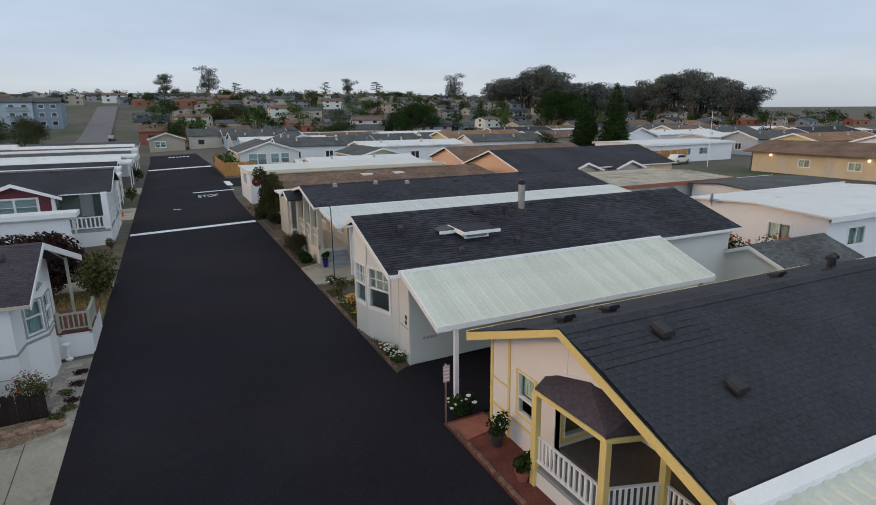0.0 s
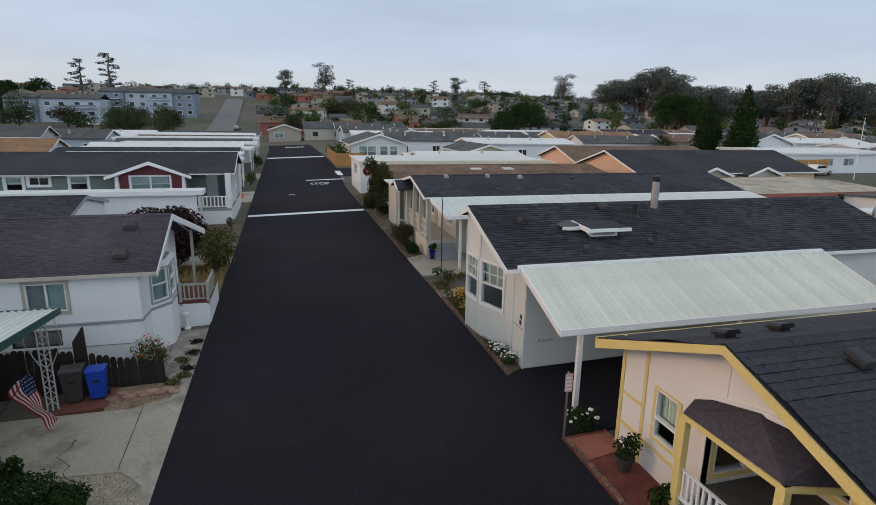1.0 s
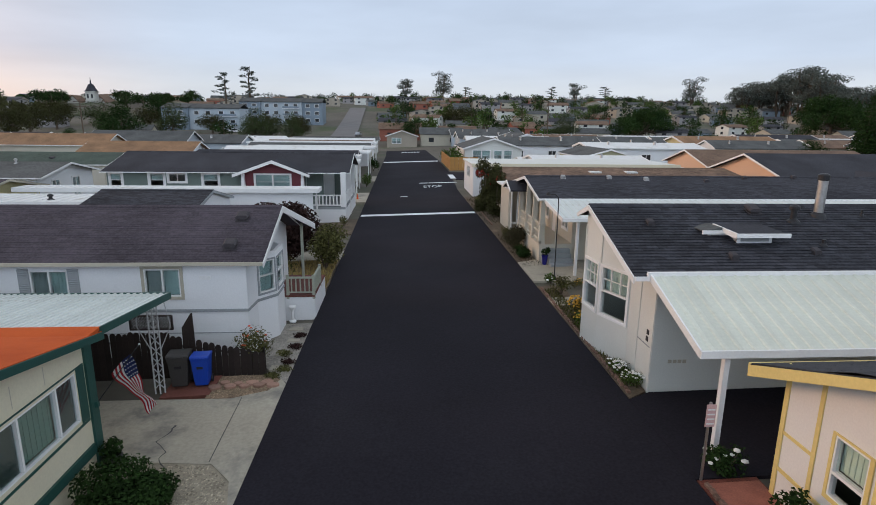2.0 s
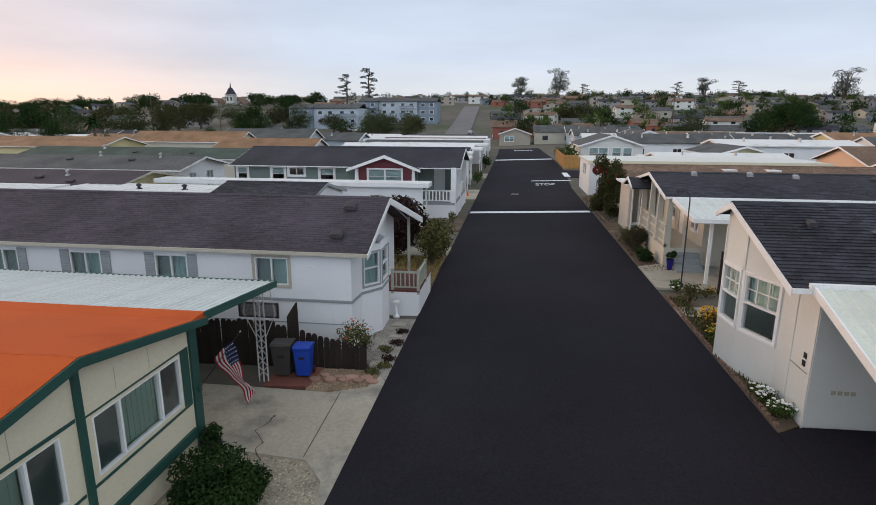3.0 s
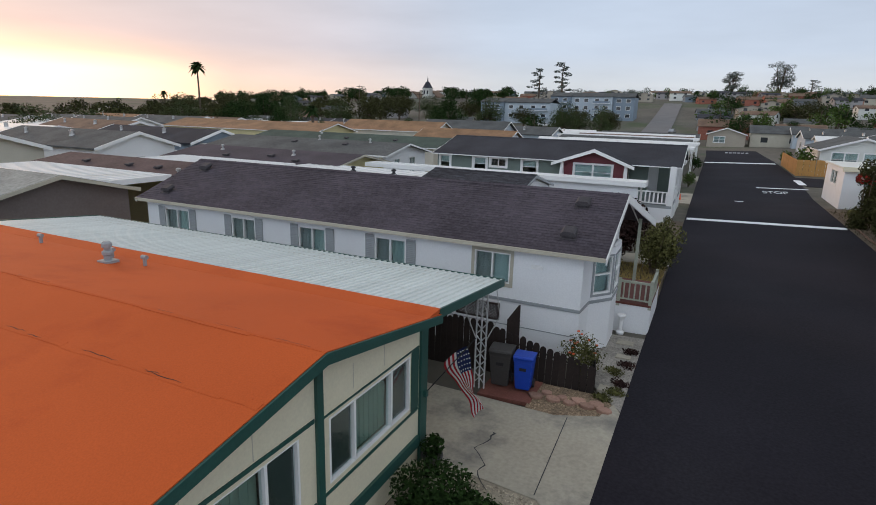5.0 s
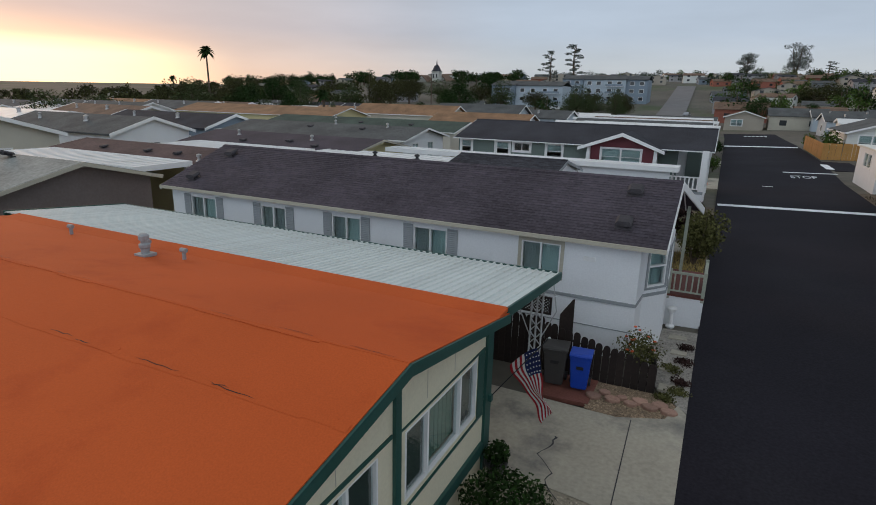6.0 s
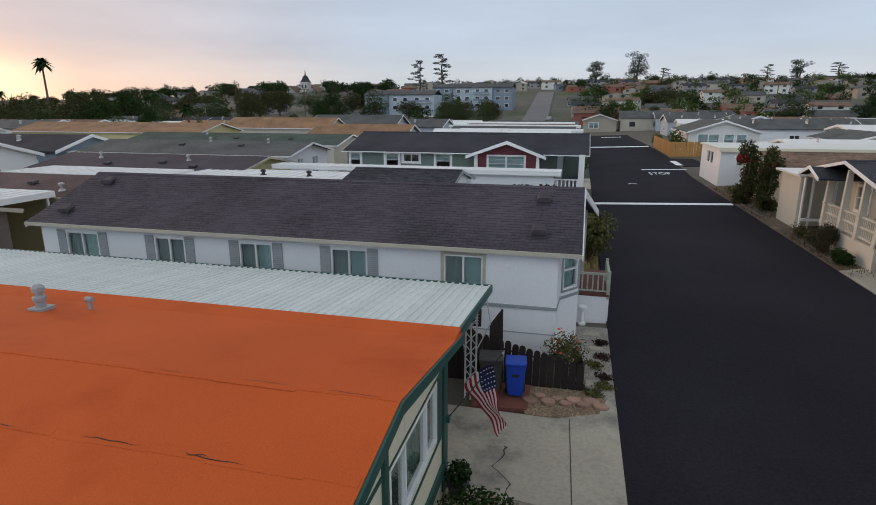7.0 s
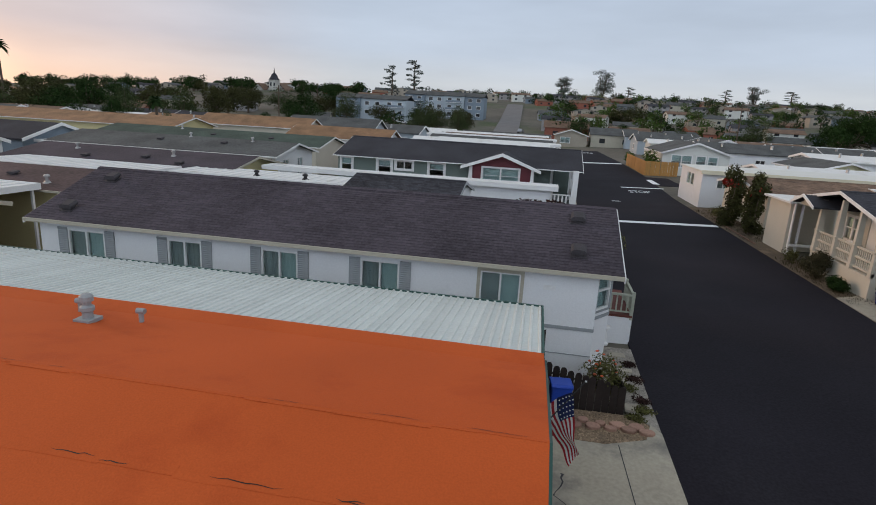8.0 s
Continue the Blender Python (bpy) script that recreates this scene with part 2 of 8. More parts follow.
WHITEROOF = mat("white_roof_membrane", (0.70, 0.71, 0.70), 0.6, var=0.07, scale=1.5, fine=18, bump=0.1, stain=((0.52, 0.50, 0.45), 0.5, 0.56))
STREAKED = mat("mossy_metal_panel", (0.62, 0.635, 0.55), 0.5, var=0.08, scale=0.8, fine=14, bump=0.05, random=0.07, stain=((0.50, 0.51, 0.40), 0.9, 0.56))
GALV = mat("galvanised_metal", (0.45, 0.45, 0.45), 0.38, metal=0.9, var=0.15, scale=0.3, fine=15, bump=0.05)
DARKMETAL = mat("dark_metal", (0.025, 0.025, 0.028), 0.5, metal=0.2, var=0.2, scale=0.3, fine=15, bump=0.05)
VENTGREY = mat("weathered_vent", (0.045, 0.04, 0.045), 0.7, var=0.25, scale=0.3, fine=20, bump=0.1)
DARKWOOD = mat("dark_stained_wood", (0.024, 0.016, 0.013), 0.8, var=0.3, scale=0.5, fine=18, bump=0.4, random=0.25)
GREYWOOD = mat("sage_painted_wood", (0.36, 0.38, 0.31), 0.7, var=0.12, scale=0.5, fine=18, bump=0.2)
DECKRED = mat("redwood_deck", (0.13, 0.04, 0.03), 0.75, var=0.2, scale=0.5, fine=18, bump=0.2)
FENCEWOOD = mat("honey_fence_wood", (0.42, 0.22, 0.065), 0.75, var=0.2, scale=1, fine=12, bump=0.3, random=0.12)
BINBLUE = mat("blue_plastic", (0.010, 0.055, 0.40), 0.45, var=0.08, scale=0.5, fine=25, bump=0.05)
BINGREY = mat("dark_grey_plastic", (0.050, 0.047, 0.045), 0.5, var=0.1, scale=0.5, fine=25, bump=0.05)
POTBLUE = mat("cobalt_glaze", (0.012, 0.012, 0.16), 0.15, var=0.1, scale=0.3, fine=10, bump=0.0)
SCREENMESH = mat("dark_insect_screen", (0.060, 0.075, 0.070), 0.8, var=0.1, scale=1, fine=30, bump=0.0)
GREENBLIND = mat("green_blind", (0.20, 0.30, 0.25), 0.8, var=0.04, scale=1, fine=20, bump=0.0)
BLIND = mat("pale_blind", (0.42, 0.52, 0.51), 0.8, var=0.04, scale=1, fine=20, bump=0.0)
CURTAIN = mat("grey_curtain", (0.30, 0.33, 0.33), 0.85, var=0.1, scale=0.5, fine=20, bump=0.0)
INSIDE = mat("dim_interior", (0.12, 0.11, 0.10), 0.9, var=0.2, scale=1, fine=10, bump=0.0)
GLASS = glass("window_glass")
BARK = mat("bark", (0.10, 0.075, 0.055), 0.95, var=0.3, scale=0.5, fine=12, bump=0.6)
LEAF = mat("dark_foliage", (0.020, 0.042, 0.010), 0.85, var=0.4, scale=1.5, fine=6, bump=0.0, island=0.5, spec=0.1)
LEAF_G = mat("fresh_foliage", (0.060, 0.098, 0.022), 0.85, var=0.4, scale=1.5, fine=6, bump=0.0, island=0.5, spec=0.1)
LEAF_D = mat("olive_dark_foliage", (0.048, 0.050, 0.018), 0.85, var=0.4, scale=1.5, fine=6, bump=0.0, island=0.5, spec=0.1)
# far leaves paled towards grey: distance haze put into their colour
LEAF_E = mat("hazy_eucalyptus_foliage", (0.105, 0.12, 0.105), 0.85, var=0.4, scale=1.5, fine=6, bump=0.0, island=0.5, spec=0.1)
LEAF_R = mat("red_bracts", (0.33, 0.030, 0.025), 0.85, var=0.4, scale=1.0, fine=6, bump=0.0, island=0.5, spec=0.1)
LEAF_O = mat("olive_foliage", (0.085, 0.085, 0.030), 0.85, var=0.4, scale=1.0, fine=6, bump=0.0, island=0.5, spec=0.1)
LEAF_P = mat("purple_foliage", (0.032, 0.017, 0.015), 0.85, var=0.4, scale=1.0, fine=6, bump=0.0, island=0.5, spec=0.1)
PETAL_W = mat("white_petals", (0.80, 0.80, 0.76), 0.6, var=0.05, scale=0.3, fine=6, bump=0.0)
PETAL_Y = mat("yellow_petals", (0.72, 0.40, 0.03), 0.6, var=0.1, scale=0.3, fine=6, bump=0.0, island=0.2)
PETAL_R = mat("orange_red_petals", (0.60, 0.10, 0.03), 0.6, var=0.1, scale=0.3, fine=6, bump=0.0, island=0.2)

# ---- building helpers ----


SITE = {}


def site(**stations):
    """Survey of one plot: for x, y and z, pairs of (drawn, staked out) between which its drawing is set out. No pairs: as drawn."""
    SITE.clear()
    SITE.update(stations)


def along(pairs, v):
    if v <= pairs[0][0] or len(pairs) == 1:
        return v - pairs[0][0] + pairs[0][1]
    for (a, b), (c, d) in zip(pairs, pairs[1:]):
        if v <= c:
            return b + (v - a) * (d - b) / (c - a)
    return v - pairs[-1][0] + pairs[-1][1]


def set_out(p):
    """Where a drawn point stands on its plot."""
    return Vector([along(SITE[k], v) if k in SITE else v for k, v in zip("xyz", p)])


def part(name, bm, material, parent=None, label="", kind=""):
    """One mesh object from bm (world coordinates), under a thing or a part."""
    me = bpy.data.meshes.new(name)
    if SITE:
        for v in bm.verts:
            v.co = set_out(v.co)
    bmesh.ops.recalc_face_normals(bm, faces=bm.faces[:])
    bm.to_mesh(me)
    bm.free()
    me.materials.append(material)
    ob = new(name, me)
    adopt(ob, parent)
    return tagged(ob, label, kind=kind)


def adopt(ob, parent):
    if parent is not None:
        ob.parent = parent
        if parent.parent is None and parent.type == "EMPTY":
            ob.matrix_parent_inverse = Matrix.Translation(-parent.location)


def thing(name, x, y, z, label, category, group="", kind=""):
    e = new(name)
    e.empty_display_size = 0.3
    e.location = set_out((x, y, z))
    return tagged(e, label, category, group, kind)


def W3(u, d, z):
    return (u, d, z)


def south(c):
    """Wall plane y = c that faces -y: u is x, d outwards."""
    return lambda u, d, z: (u, c - d, z)


def north(c):
    return lambda u, d, z: (u, c + d, z)


def east(c):
    return lambda u, d, z: (c + d, u, z)


def west(c):
    return lambda u, d, z: (c - d, u, z)


def slant(p0, p1):
    """Wall plane through two plan points, u metres along it, outwards to the right of the way from p0 to p1."""
    v = Vector((p1[0] - p0[0], p1[1] - p0[1]))
    v.normalize()
    return lambda u, d, z: (p0[0] + v.x * u + v.y * d, p0[1] + v.y * u - v.x * d, z)


def box(bm, u0, u1, d0, d1, z0, z1, P=W3):
    vs = [bm.verts.new(P(u, d, z)) for u in (u0, u1) for d in (d0, d1) for z in (z0, z1)]
    for q in ((0, 1, 3, 2), (4, 6, 7, 5), (0, 4, 5, 1), (2, 3, 7, 6), (0, 2, 6, 4), (1, 5, 7, 3)):
        bm.faces.new([vs[i] for i in q])
    return bm


def prism(bm, outline, d0, d1, P=W3):
    """Closed outline of (u, z), made thick from d0 to d1."""
    a = [bm.verts.new(P(u, d0, z)) for u, z in outline]
    b = [bm.verts.new(P(u, d1, z)) for u, z in outline]
    bm.faces.new(a)
    bm.faces.new(b[::-1])
    for i in range(len(a)):
        j = (i + 1) % len(a)
        bm.faces.new((a[i], a[j], b[j], b[i]))
    return bm


def slab(bm, outline, z0, z1):
    """Closed plan outline of (x, y), from z0 to z1."""
    a = [bm.verts.new((x, y, z0)) for x, y in outline]
    b = [bm.verts.new((x, y, z1)) for x, y in outline]
    bm.faces.new(a)
    bm.faces.new(b[::-1])
    for i in range(len(a)):
        j = (i + 1) % len(a)
        bm.faces.new((a[i], a[j], b[j], b[i]))
    return bm


def rod(bm, a, b, r0, r1=None, n=8):
    """Round bar from a to b."""
    r1 = r0 if r1 is None else r1
    a, b = Vector(a), Vector(b)
    m = (b - a).to_track_quat("Z", "Y").to_matrix()
    ra = [bm.verts.new(a + m @ Vector((math.cos(k * 2 * math.pi / n) * r0, math.sin(k * 2 * math.pi / n) * r0, 0))) for k in range(n)]
    rb = [bm.verts.new(b + m @ Vector((math.cos(k * 2 * math.pi / n) * r1, math.sin(k * 2 * math.pi / n) * r1, 0))) for k in range(n)]
    for k in range(n):
        bm.faces.new((ra[k], ra[(k + 1) % n], rb[(k + 1) % n], rb[k]))
    bm.faces.new(ra[::-1])
    bm.faces.new(rb)
    return bm


def lathe(bm, x, y, prof, n=16):
    """Round body from (radius, z) pairs."""
    rings = [[bm.verts.new((x + r * math.cos(k * 2 * math.pi / n), y + r * math.sin(k * 2 * math.pi / n), z)) for k in range(n)] for r, z in prof]
    for a, b in zip(rings, rings[1:]):
        for k in range(n):
            bm.faces.new((a[k], a[(k + 1) % n], b[(k + 1) % n], b[k]))
    bm.faces.new(rings[0][::-1])
    bm.faces.new(rings[-1])
    return bm


def B():
    return bmesh.new()


def holed(bm, P, u0, u1, z0, z1, d0, d1, holes=()):
    """One connected slab with openings (u0, u1, z0, z1) right through it."""
    us = sorted({u0, u1, *[q for h in holes for q in h[:2]]})
    zs = sorted({z0, z1, *[q for h in holes for q in h[2:]]})
    vs = {}

    def v(i, j, d):
        if (i, j, d) not in vs:
            vs[i, j, d] = bm.verts.new(P(us[i], d, zs[j]))
        return vs[i, j, d]

    def solid(i, j):
        if not (0 <= i < len(us) - 1 and 0 <= j < len(zs) - 1):
            return False
        u, z = (us[i] + us[i + 1]) / 2, (zs[j] + zs[j + 1]) / 2
        return not any(h[0] < u < h[1] and h[2] < z < h[3] for h in holes)

    for i in range(len(us) - 1):
        for j in range(len(zs) - 1):
            if not solid(i, j):
                continue
            for d in (d0, d1):
                bm.faces.new((v(i, j, d), v(i + 1, j, d), v(i + 1, j + 1, d), v(i, j + 1, d)))
            for di, dj, a, b in ((-1, 0, (i, j), (i, j + 1)), (1, 0, (i + 1, j), (i + 1, j + 1)), (0, -1, (i, j), (i + 1, j)), (0, 1, (i, j + 1), (i + 1, j + 1))):
                if not solid(i + di, j + dj):
                    bm.faces.new((v(*a, d0), v(*b, d0), v(*b, d1), v(*a, d1)))
    return bm


def wall(name, parent, P, u0, u1, z0, z1, material, holes=(), thick=0.14, top=(), label=""):
    """Wall with real openings (u0, u1, z0, z1); top: gable outline of (u, z) above it."""
    w = part(name, holed(B(), P, u0, u1, z0, z1, -thick, 0, holes), material, parent, label)
    if top:
        part("gable", prism(B(), top, -thick, 0, P), material, parent)
    return w


def window(parent, P, u0, u1, z0, z1, style="slider", frame_mat=None, trim=None, trim_w=0.1, blind=None, shutter=None, sw=0.32):
    """A window in an opening: frame as a part; panes, trim, blind and shutters under it."""
    f = frame_mat or TRIMWHITE
    w = 0.03 if style == "triple" else 0.042
    um, zm = (u0 + u1) / 2, (z0 + z1) / 2
    ub, zb = [(u0 + w, u1 - w)], [(z0 + w, z1 - w)]
    if style == "slider":
        ub = [(u0 + w, um - 0.025), (um + 0.025, u1 - w)]
    elif style == "hung":
        zb = [(z0 + w, zm - 0.025), (zm + 0.025, z1 - w)]
    elif style == "triple":
        a, b = u0 + (u1 - u0) * 0.27, u0 + (u1 - u0) * 0.73
        ub = [(u0 + w, a - 0.022), (a + 0.022, b - 0.022), (b + 0.022, u1 - w)]
    elif style == "double":
        ub = [(u0 + w, um - 0.07), (um + 0.07, u1 - w)]
        zb = [(z0 + w, zm - 0.02), (zm + 0.02, z1 - w)]
    cells = [(a, b, c, d) for a, b in ub for c, d in zb]
    bm = holed(B(), P, u0, u1, z0, z1, -0.09, 0.015, cells)
    win = part("window", bm, f, parent)
    for a, b, c, d in cells:
        g = B()
        box(g, a, b, -0.05, -0.044, c, d, P)
        part("pane", g, GLASS, win).visible_shadow = False
    if trim:
        tb = holed(B(), P, u0 - trim_w, u1 + trim_w, z0 - trim_w, z1 + trim_w, 0.003, 0.03, [(u0, u1, z0, z1)])
        part("trim", tb, trim, win)
    for k, (a, b, c, d) in enumerate(cells):
        if blind == "middle" and k != 1:
            g = B()
            box(g, a, b, -0.075, -0.068, c, d, P)
            part("insect_screen", g, SCREENMESH, win)
            continue
        if blind == "top" and k % 2 == 0:
            continue
        if blind:
            g = B()
            n = max(6, int((b - a) / 0.06))
            for i in range(n):
                q0, q1 = a + (b - a) * i / n, a + (b - a) * (i + 1) / n
                dz = 0.01 if i % 2 else 0.0
                box(g, q0, q1, -0.13 - dz, -0.12 - dz, c, d, P)
            part("blind", g, GREENBLIND if blind == "middle" else CURTAIN if blind == "dark" or (blind == "half" and k % 2 == 0) else BLIND, win)
    if shutter:
        for q in (u0 - sw - 0.02, u1 + 0.02):
            nz = int((z1 - z0) / 0.07)
            o = [(0.003, z0 - 0.06), (0.04, z0 - 0.06)]
            for i in range(nz):
                z = z0 + (z1 - z0) * i / nz
                o += [(0.04, z), (0.022, z + 0.05)]
            o += [(0.04, z1), (0.04, z1 + 0.06), (0.003, z1 + 0.06)]
            g = prism(B(), o, q, q + sw, lambda d, u, z: P(u, d, z))
            part("shutter", g, shutter, win)
    return win


def shingles(name, parent, x0, x1, lo, hi, material, row=0.14, tab=0.28, seed=1, thick=0.011, pieces=None, skip=()):
    """Courses of tabs on a slope; lo and hi: (y, z) of eave and ridge. Tabs within pieces (x0, x1, s0, s1) become objects of their own."""
    rnd = random.Random(seed)
    lo, hi = Vector(lo), Vector(hi)
    run = (hi - lo).length
    s = (hi - lo) / run
    nrm = Vector((-s.y, s.x)) if s.x > 0 else Vector((s.y, -s.x))
    verts, faces = [], []
    n = int(run / row)
    singles = []
    for i in range(n):
        off = (i % 2) * tab / 2 + rnd.uniform(-0.02, 0.02)
        x = x0 - off
        while x < x1:
            a, b = max(x, x0), min(x + tab - 0.004, x1)
            x += tab
            if b - a < 0.04:
                continue
            s0 = i * row + rnd.uniform(-0.006, 0.006)
            s1 = min(s0 + row + 0.02, run)
            if any(p[0] < (a + b) / 2 < p[1] and p[2] < (s0 + s1) / 2 < p[3] for p in skip):
                continue
            h0 = thick + rnd.uniform(0, 0.004)
            pts = []
            for sx, h in ((s0, 0.0), (s1, 0.0), (s1, 0.002), (s0, h0)):
                c = lo + s * sx + nrm * h
                pts.append((c.x, c.y))
            if pieces and pieces[0] < (a + b) / 2 < pieces[1] and pieces[2] < s0 < pieces[3] and len(singles) < 300:
                singles.append((a, b, pts))
                continue
            k = len(verts)
            verts += [(a, *p) for p in pts] + [(b, *p) for p in pts]
            faces += [(k + 3, k + 2, k + 6, k + 7), (k, k + 3, k + 7, k + 4), (k, k + 1, k + 2, k + 3), (k + 4, k + 7, k + 6, k + 5)]
    me = bpy.data.meshes.new(name)
    me.from_pydata([set_out(v) for v in verts], [], faces)
    me.materials.append(material)
    ob = new(name, me)
    adopt(ob, parent)
    tagged(ob, kind="stuff")
    singles = [(set_out((a, 0, 0)).x, set_out((b, 0, 0)).x, [tuple(set_out((0, *p)).yz) for p in pts]) for a, b, pts in singles]
    return singles


def gable_house(name, x0, x1, y0, y1, zb, ze, zr, wall_mat, roof_mat, trim_mat, label, over=0.35, front=0.55, holes=None, group="", seed=1, detail=True, yr=None, band=None, row=0.145, back=None, soffit=None, pieces=None, east_front=True, rake_mat=None, skip_walls="", north_in=0.0, lift=0.011):
    """Mobile home, ridge along x. holes: wall letter -> list of openings. Gable walls at x0 and x1."""
    holes = holes or {}
    h = thing(name, (x0 + x1) / 2, (y0 + y1) / 2, zb, label, "house", group)
    yr = (y0 + y1) / 2 if yr is None else yr
    t = 0.14
    ys, yn = y0, y1
    top = [(y0, ze), (y1, ze), (yr, zr - 0.02)]
    for letter, P, a, b, tp in (("S", south(y0), x0 + t, x1 - t, ()), ("N", north(y1), x0 + t, x1 - t, ()), ("E", east(x1), y0, y1, top), ("W", west(x0), y0, y1, top)):
        if letter in skip_walls:
            continue
        wall("wall", h, P, a, b, zb, ze, wall_mat, holes.get(letter, ()), t, tp)
    fl = B()
    box(fl, x0 + t, x1 - t, y0 + t, y1 - t, zb + 0.5, zb + 0.6)
    part("inner_floor", fl, INSIDE, h)
    # roof: two slopes, each a slab with courses of shingles
    xa, xb = (x0 - (back if back is not None else 0.3), x1 + front) if east_front else (x0 - front, x1 + (back if back is not None else 0.3))
    sl = (zr - ze) / (yr - y0)
    slN = (zr - ze) / (y1 - yr)
    zes, zen = ze - sl * over, ze - slN * over
    out = []
    for tag, ye, zz in (("S", y0 - over, zes), ("N", y1 + over, zen)):
        rb = B()
        xs = xa + (north_in if tag == "N" else 0.0)
        prism(rb, [(ye, zz), (yr, zr), (yr, zr + 0.10), (ye, zz + 0.10)], xs, xb, lambda u, d, z: (d, u, z))
        roof = part("roof", rb, roof_mat, h)
        if detail:
            out.append((shingles("shingle_field", roof, xs, xb, (ye, zz + 0.10), (yr, zr + 0.10), roof_mat, row=row, thick=lift, seed=seed + (tag == "N"), pieces=pieces if tag == "S" else None), roof))
        fb = B()
        s = -1 if tag == "S" else 1
        box(fb, xs, xb, ye, ye + s * 0.06, zz + 0.0, zz + 0.10)
        part("gutter", fb, trim_mat, h)
    for xx, s in ((xa, -1), (xb, 1)):
        for ye, zz, inn in ((y0 - over, zes, 0.0), (y1 + over, zen, north_in if s < 0 else 0.0)):
            rb = B()
            prism(rb, [(ye, zz - 0.07), (yr, zr - 0.07), (yr, zr + 0.085), (ye, zz + 0.085)], xx + inn, xx + inn + s * 0.035, lambda u, d, z: (d, u, z))
            part("rake_board", rb, rake_mat or trim_mat, h)
    if detail:
        cb = B()
        n = int((xb - xa) / 0.3)
        for i in range(n):
            a = xa + (xb - xa) * i / n
            b = a + (xb - xa) / n - 0.006
            for sg, k in ((-1, sl), (1, slN)):
                prism(cb, [(yr, zr + 0.115), (yr + sg * 0.16, zr + 0.115 - 0.16 * k), (yr + sg * 0.16, zr + 0.13 - 0.16 * k), (yr, zr + 0.135)], a, b, lambda u, d, z: (d, u, z))
        part("ridge_cap", cb, roof_mat, h, kind="stuff")
    return h, out

# ---- the ground ----


def smooth(a, b, v):
    t = min(1.0, max(0.0, (v - a) / (b - a)))
    return t * t * (3 - 2 * t)


def lot_z(x, y):
    """Height of the park's ground: a gentle fall from the right-hand lots to the left-hand ones."""
    return 0.0345 * (min(max(x, -7), 16) - 4.6) - 0.24


def ground_z(x, y):
    """Park, then the hill behind it."""
    return lot_z(x, y) + 20.0 * smooth(135, 440, y) * (1 - 0.35 * smooth(150, 420, abs(x)))


def build_ground():
    xs = sorted(set([-3000, -1500, -900, -600, -450, -350] + list(range(-280, 281, 20)) + [-7, 4, 16] + [350, 450, 600, 900, 1500, 3000]))
    ys = sorted(set([-1500, -600, -200, -80] + list(range(-40, 601, 20)) + [110] + [700, 900, 1300, 2000, 3500]))
    bm = B()
    g = [[bm.verts.new((x, y, ground_z(x, y) - 0.07)) for x in xs] for y in ys]
    for j in range(len(ys) - 1):
        for i in range(len(xs) - 1):
            bm.faces.new((g[j][i], g[j][i + 1], g[j + 1][i + 1], g[j + 1][i]))
    return tagged(part("ground", bm, FAREARTH), "dry earth and rough grass of the park and hill", "ground", kind="structure")


build_ground()


def sheet(name, outline, material, label, category, dz=0.0, nx=1, thick=0.10, kind="structure", parent=None):
    """Flat paving that follows the ground, made thick."""
    bm = B()
    a = [bm.verts.new((x, y, lot_z(x, y) + dz)) for x, y in outline]
    b = [bm.verts.new((x, y, lot_z(x, y) + dz - thick)) for x, y in outline]
    bm.faces.new(a)
    bm.faces.new(b[::-1])
    for i in range(len(a)):
        j = (i + 1) % len(a)
        bm.faces.new((a[i], a[j], b[j], b[i]))
    ob = part(name, bm, material, parent)
    return tagged(ob, label, category, kind=kind) if parent is None else ob


RL, RR = 0.0, 9.2


def build_road():
    rows = [(-14, RL, RR), (60, RL, RR), (80, RL, RR + 0.9), (110, RL, RR + 0.9), (125, RL, RR + 0.5), (152, RL - 0.5, RR)]
    bm = B()
    g = [[bm.verts.new((x, y, lot_z(x, y) + 0.02)) for x in (a, b)] for y, a, b in rows]
    u = [[bm.verts.new((v.co.x, v.co.y, v.co.z - 0.3)) for v in r] for r in g]
    for k in range(len(g) - 1):
        bm.faces.new((g[k][0], g[k][1], g[k + 1][1], g[k + 1][0]))
        bm.faces.new((u[k][0], u[k + 1][0], u[k + 1][1], u[k][1]))
        bm.faces.new((g[k][0], g[k + 1][0], u[k + 1][0], u[k][0]))
        bm.faces.new((g[k][1], u[k][1], u[k + 1][1], g[k + 1][1]))
    tagged(part("road", bm, ASPHALT), "freshly laid black asphalt park road", "road", kind="structure")


build_road()

# ---- road markings and paving ----


def road_bar(x0, x1, y0, y1, label):
    sheet("road_marking", [(x0, y0), (x1, y0 - 0.1), (x1, y1 - 0.1), (x0, y1)], ROADPAINT, label, "road marking", 0.026, thick=0.004)


road_bar(0.1, 9.1, 44.9, 45.7, "white painted bar across the black road")
road_bar(0.1, 9.9, 103.0, 105.0, "far white painted bar across the road")
road_bar(5.4, 9.8, 67.4, 68.0, "white stop line on the right lane")
road_bar(9.5, 10.2, 72.0, 77.3, "short white kerb line by the side street")
road_bar(3.2, 3.9, 56.0, 56.25, "faint short mark on the asphalt")
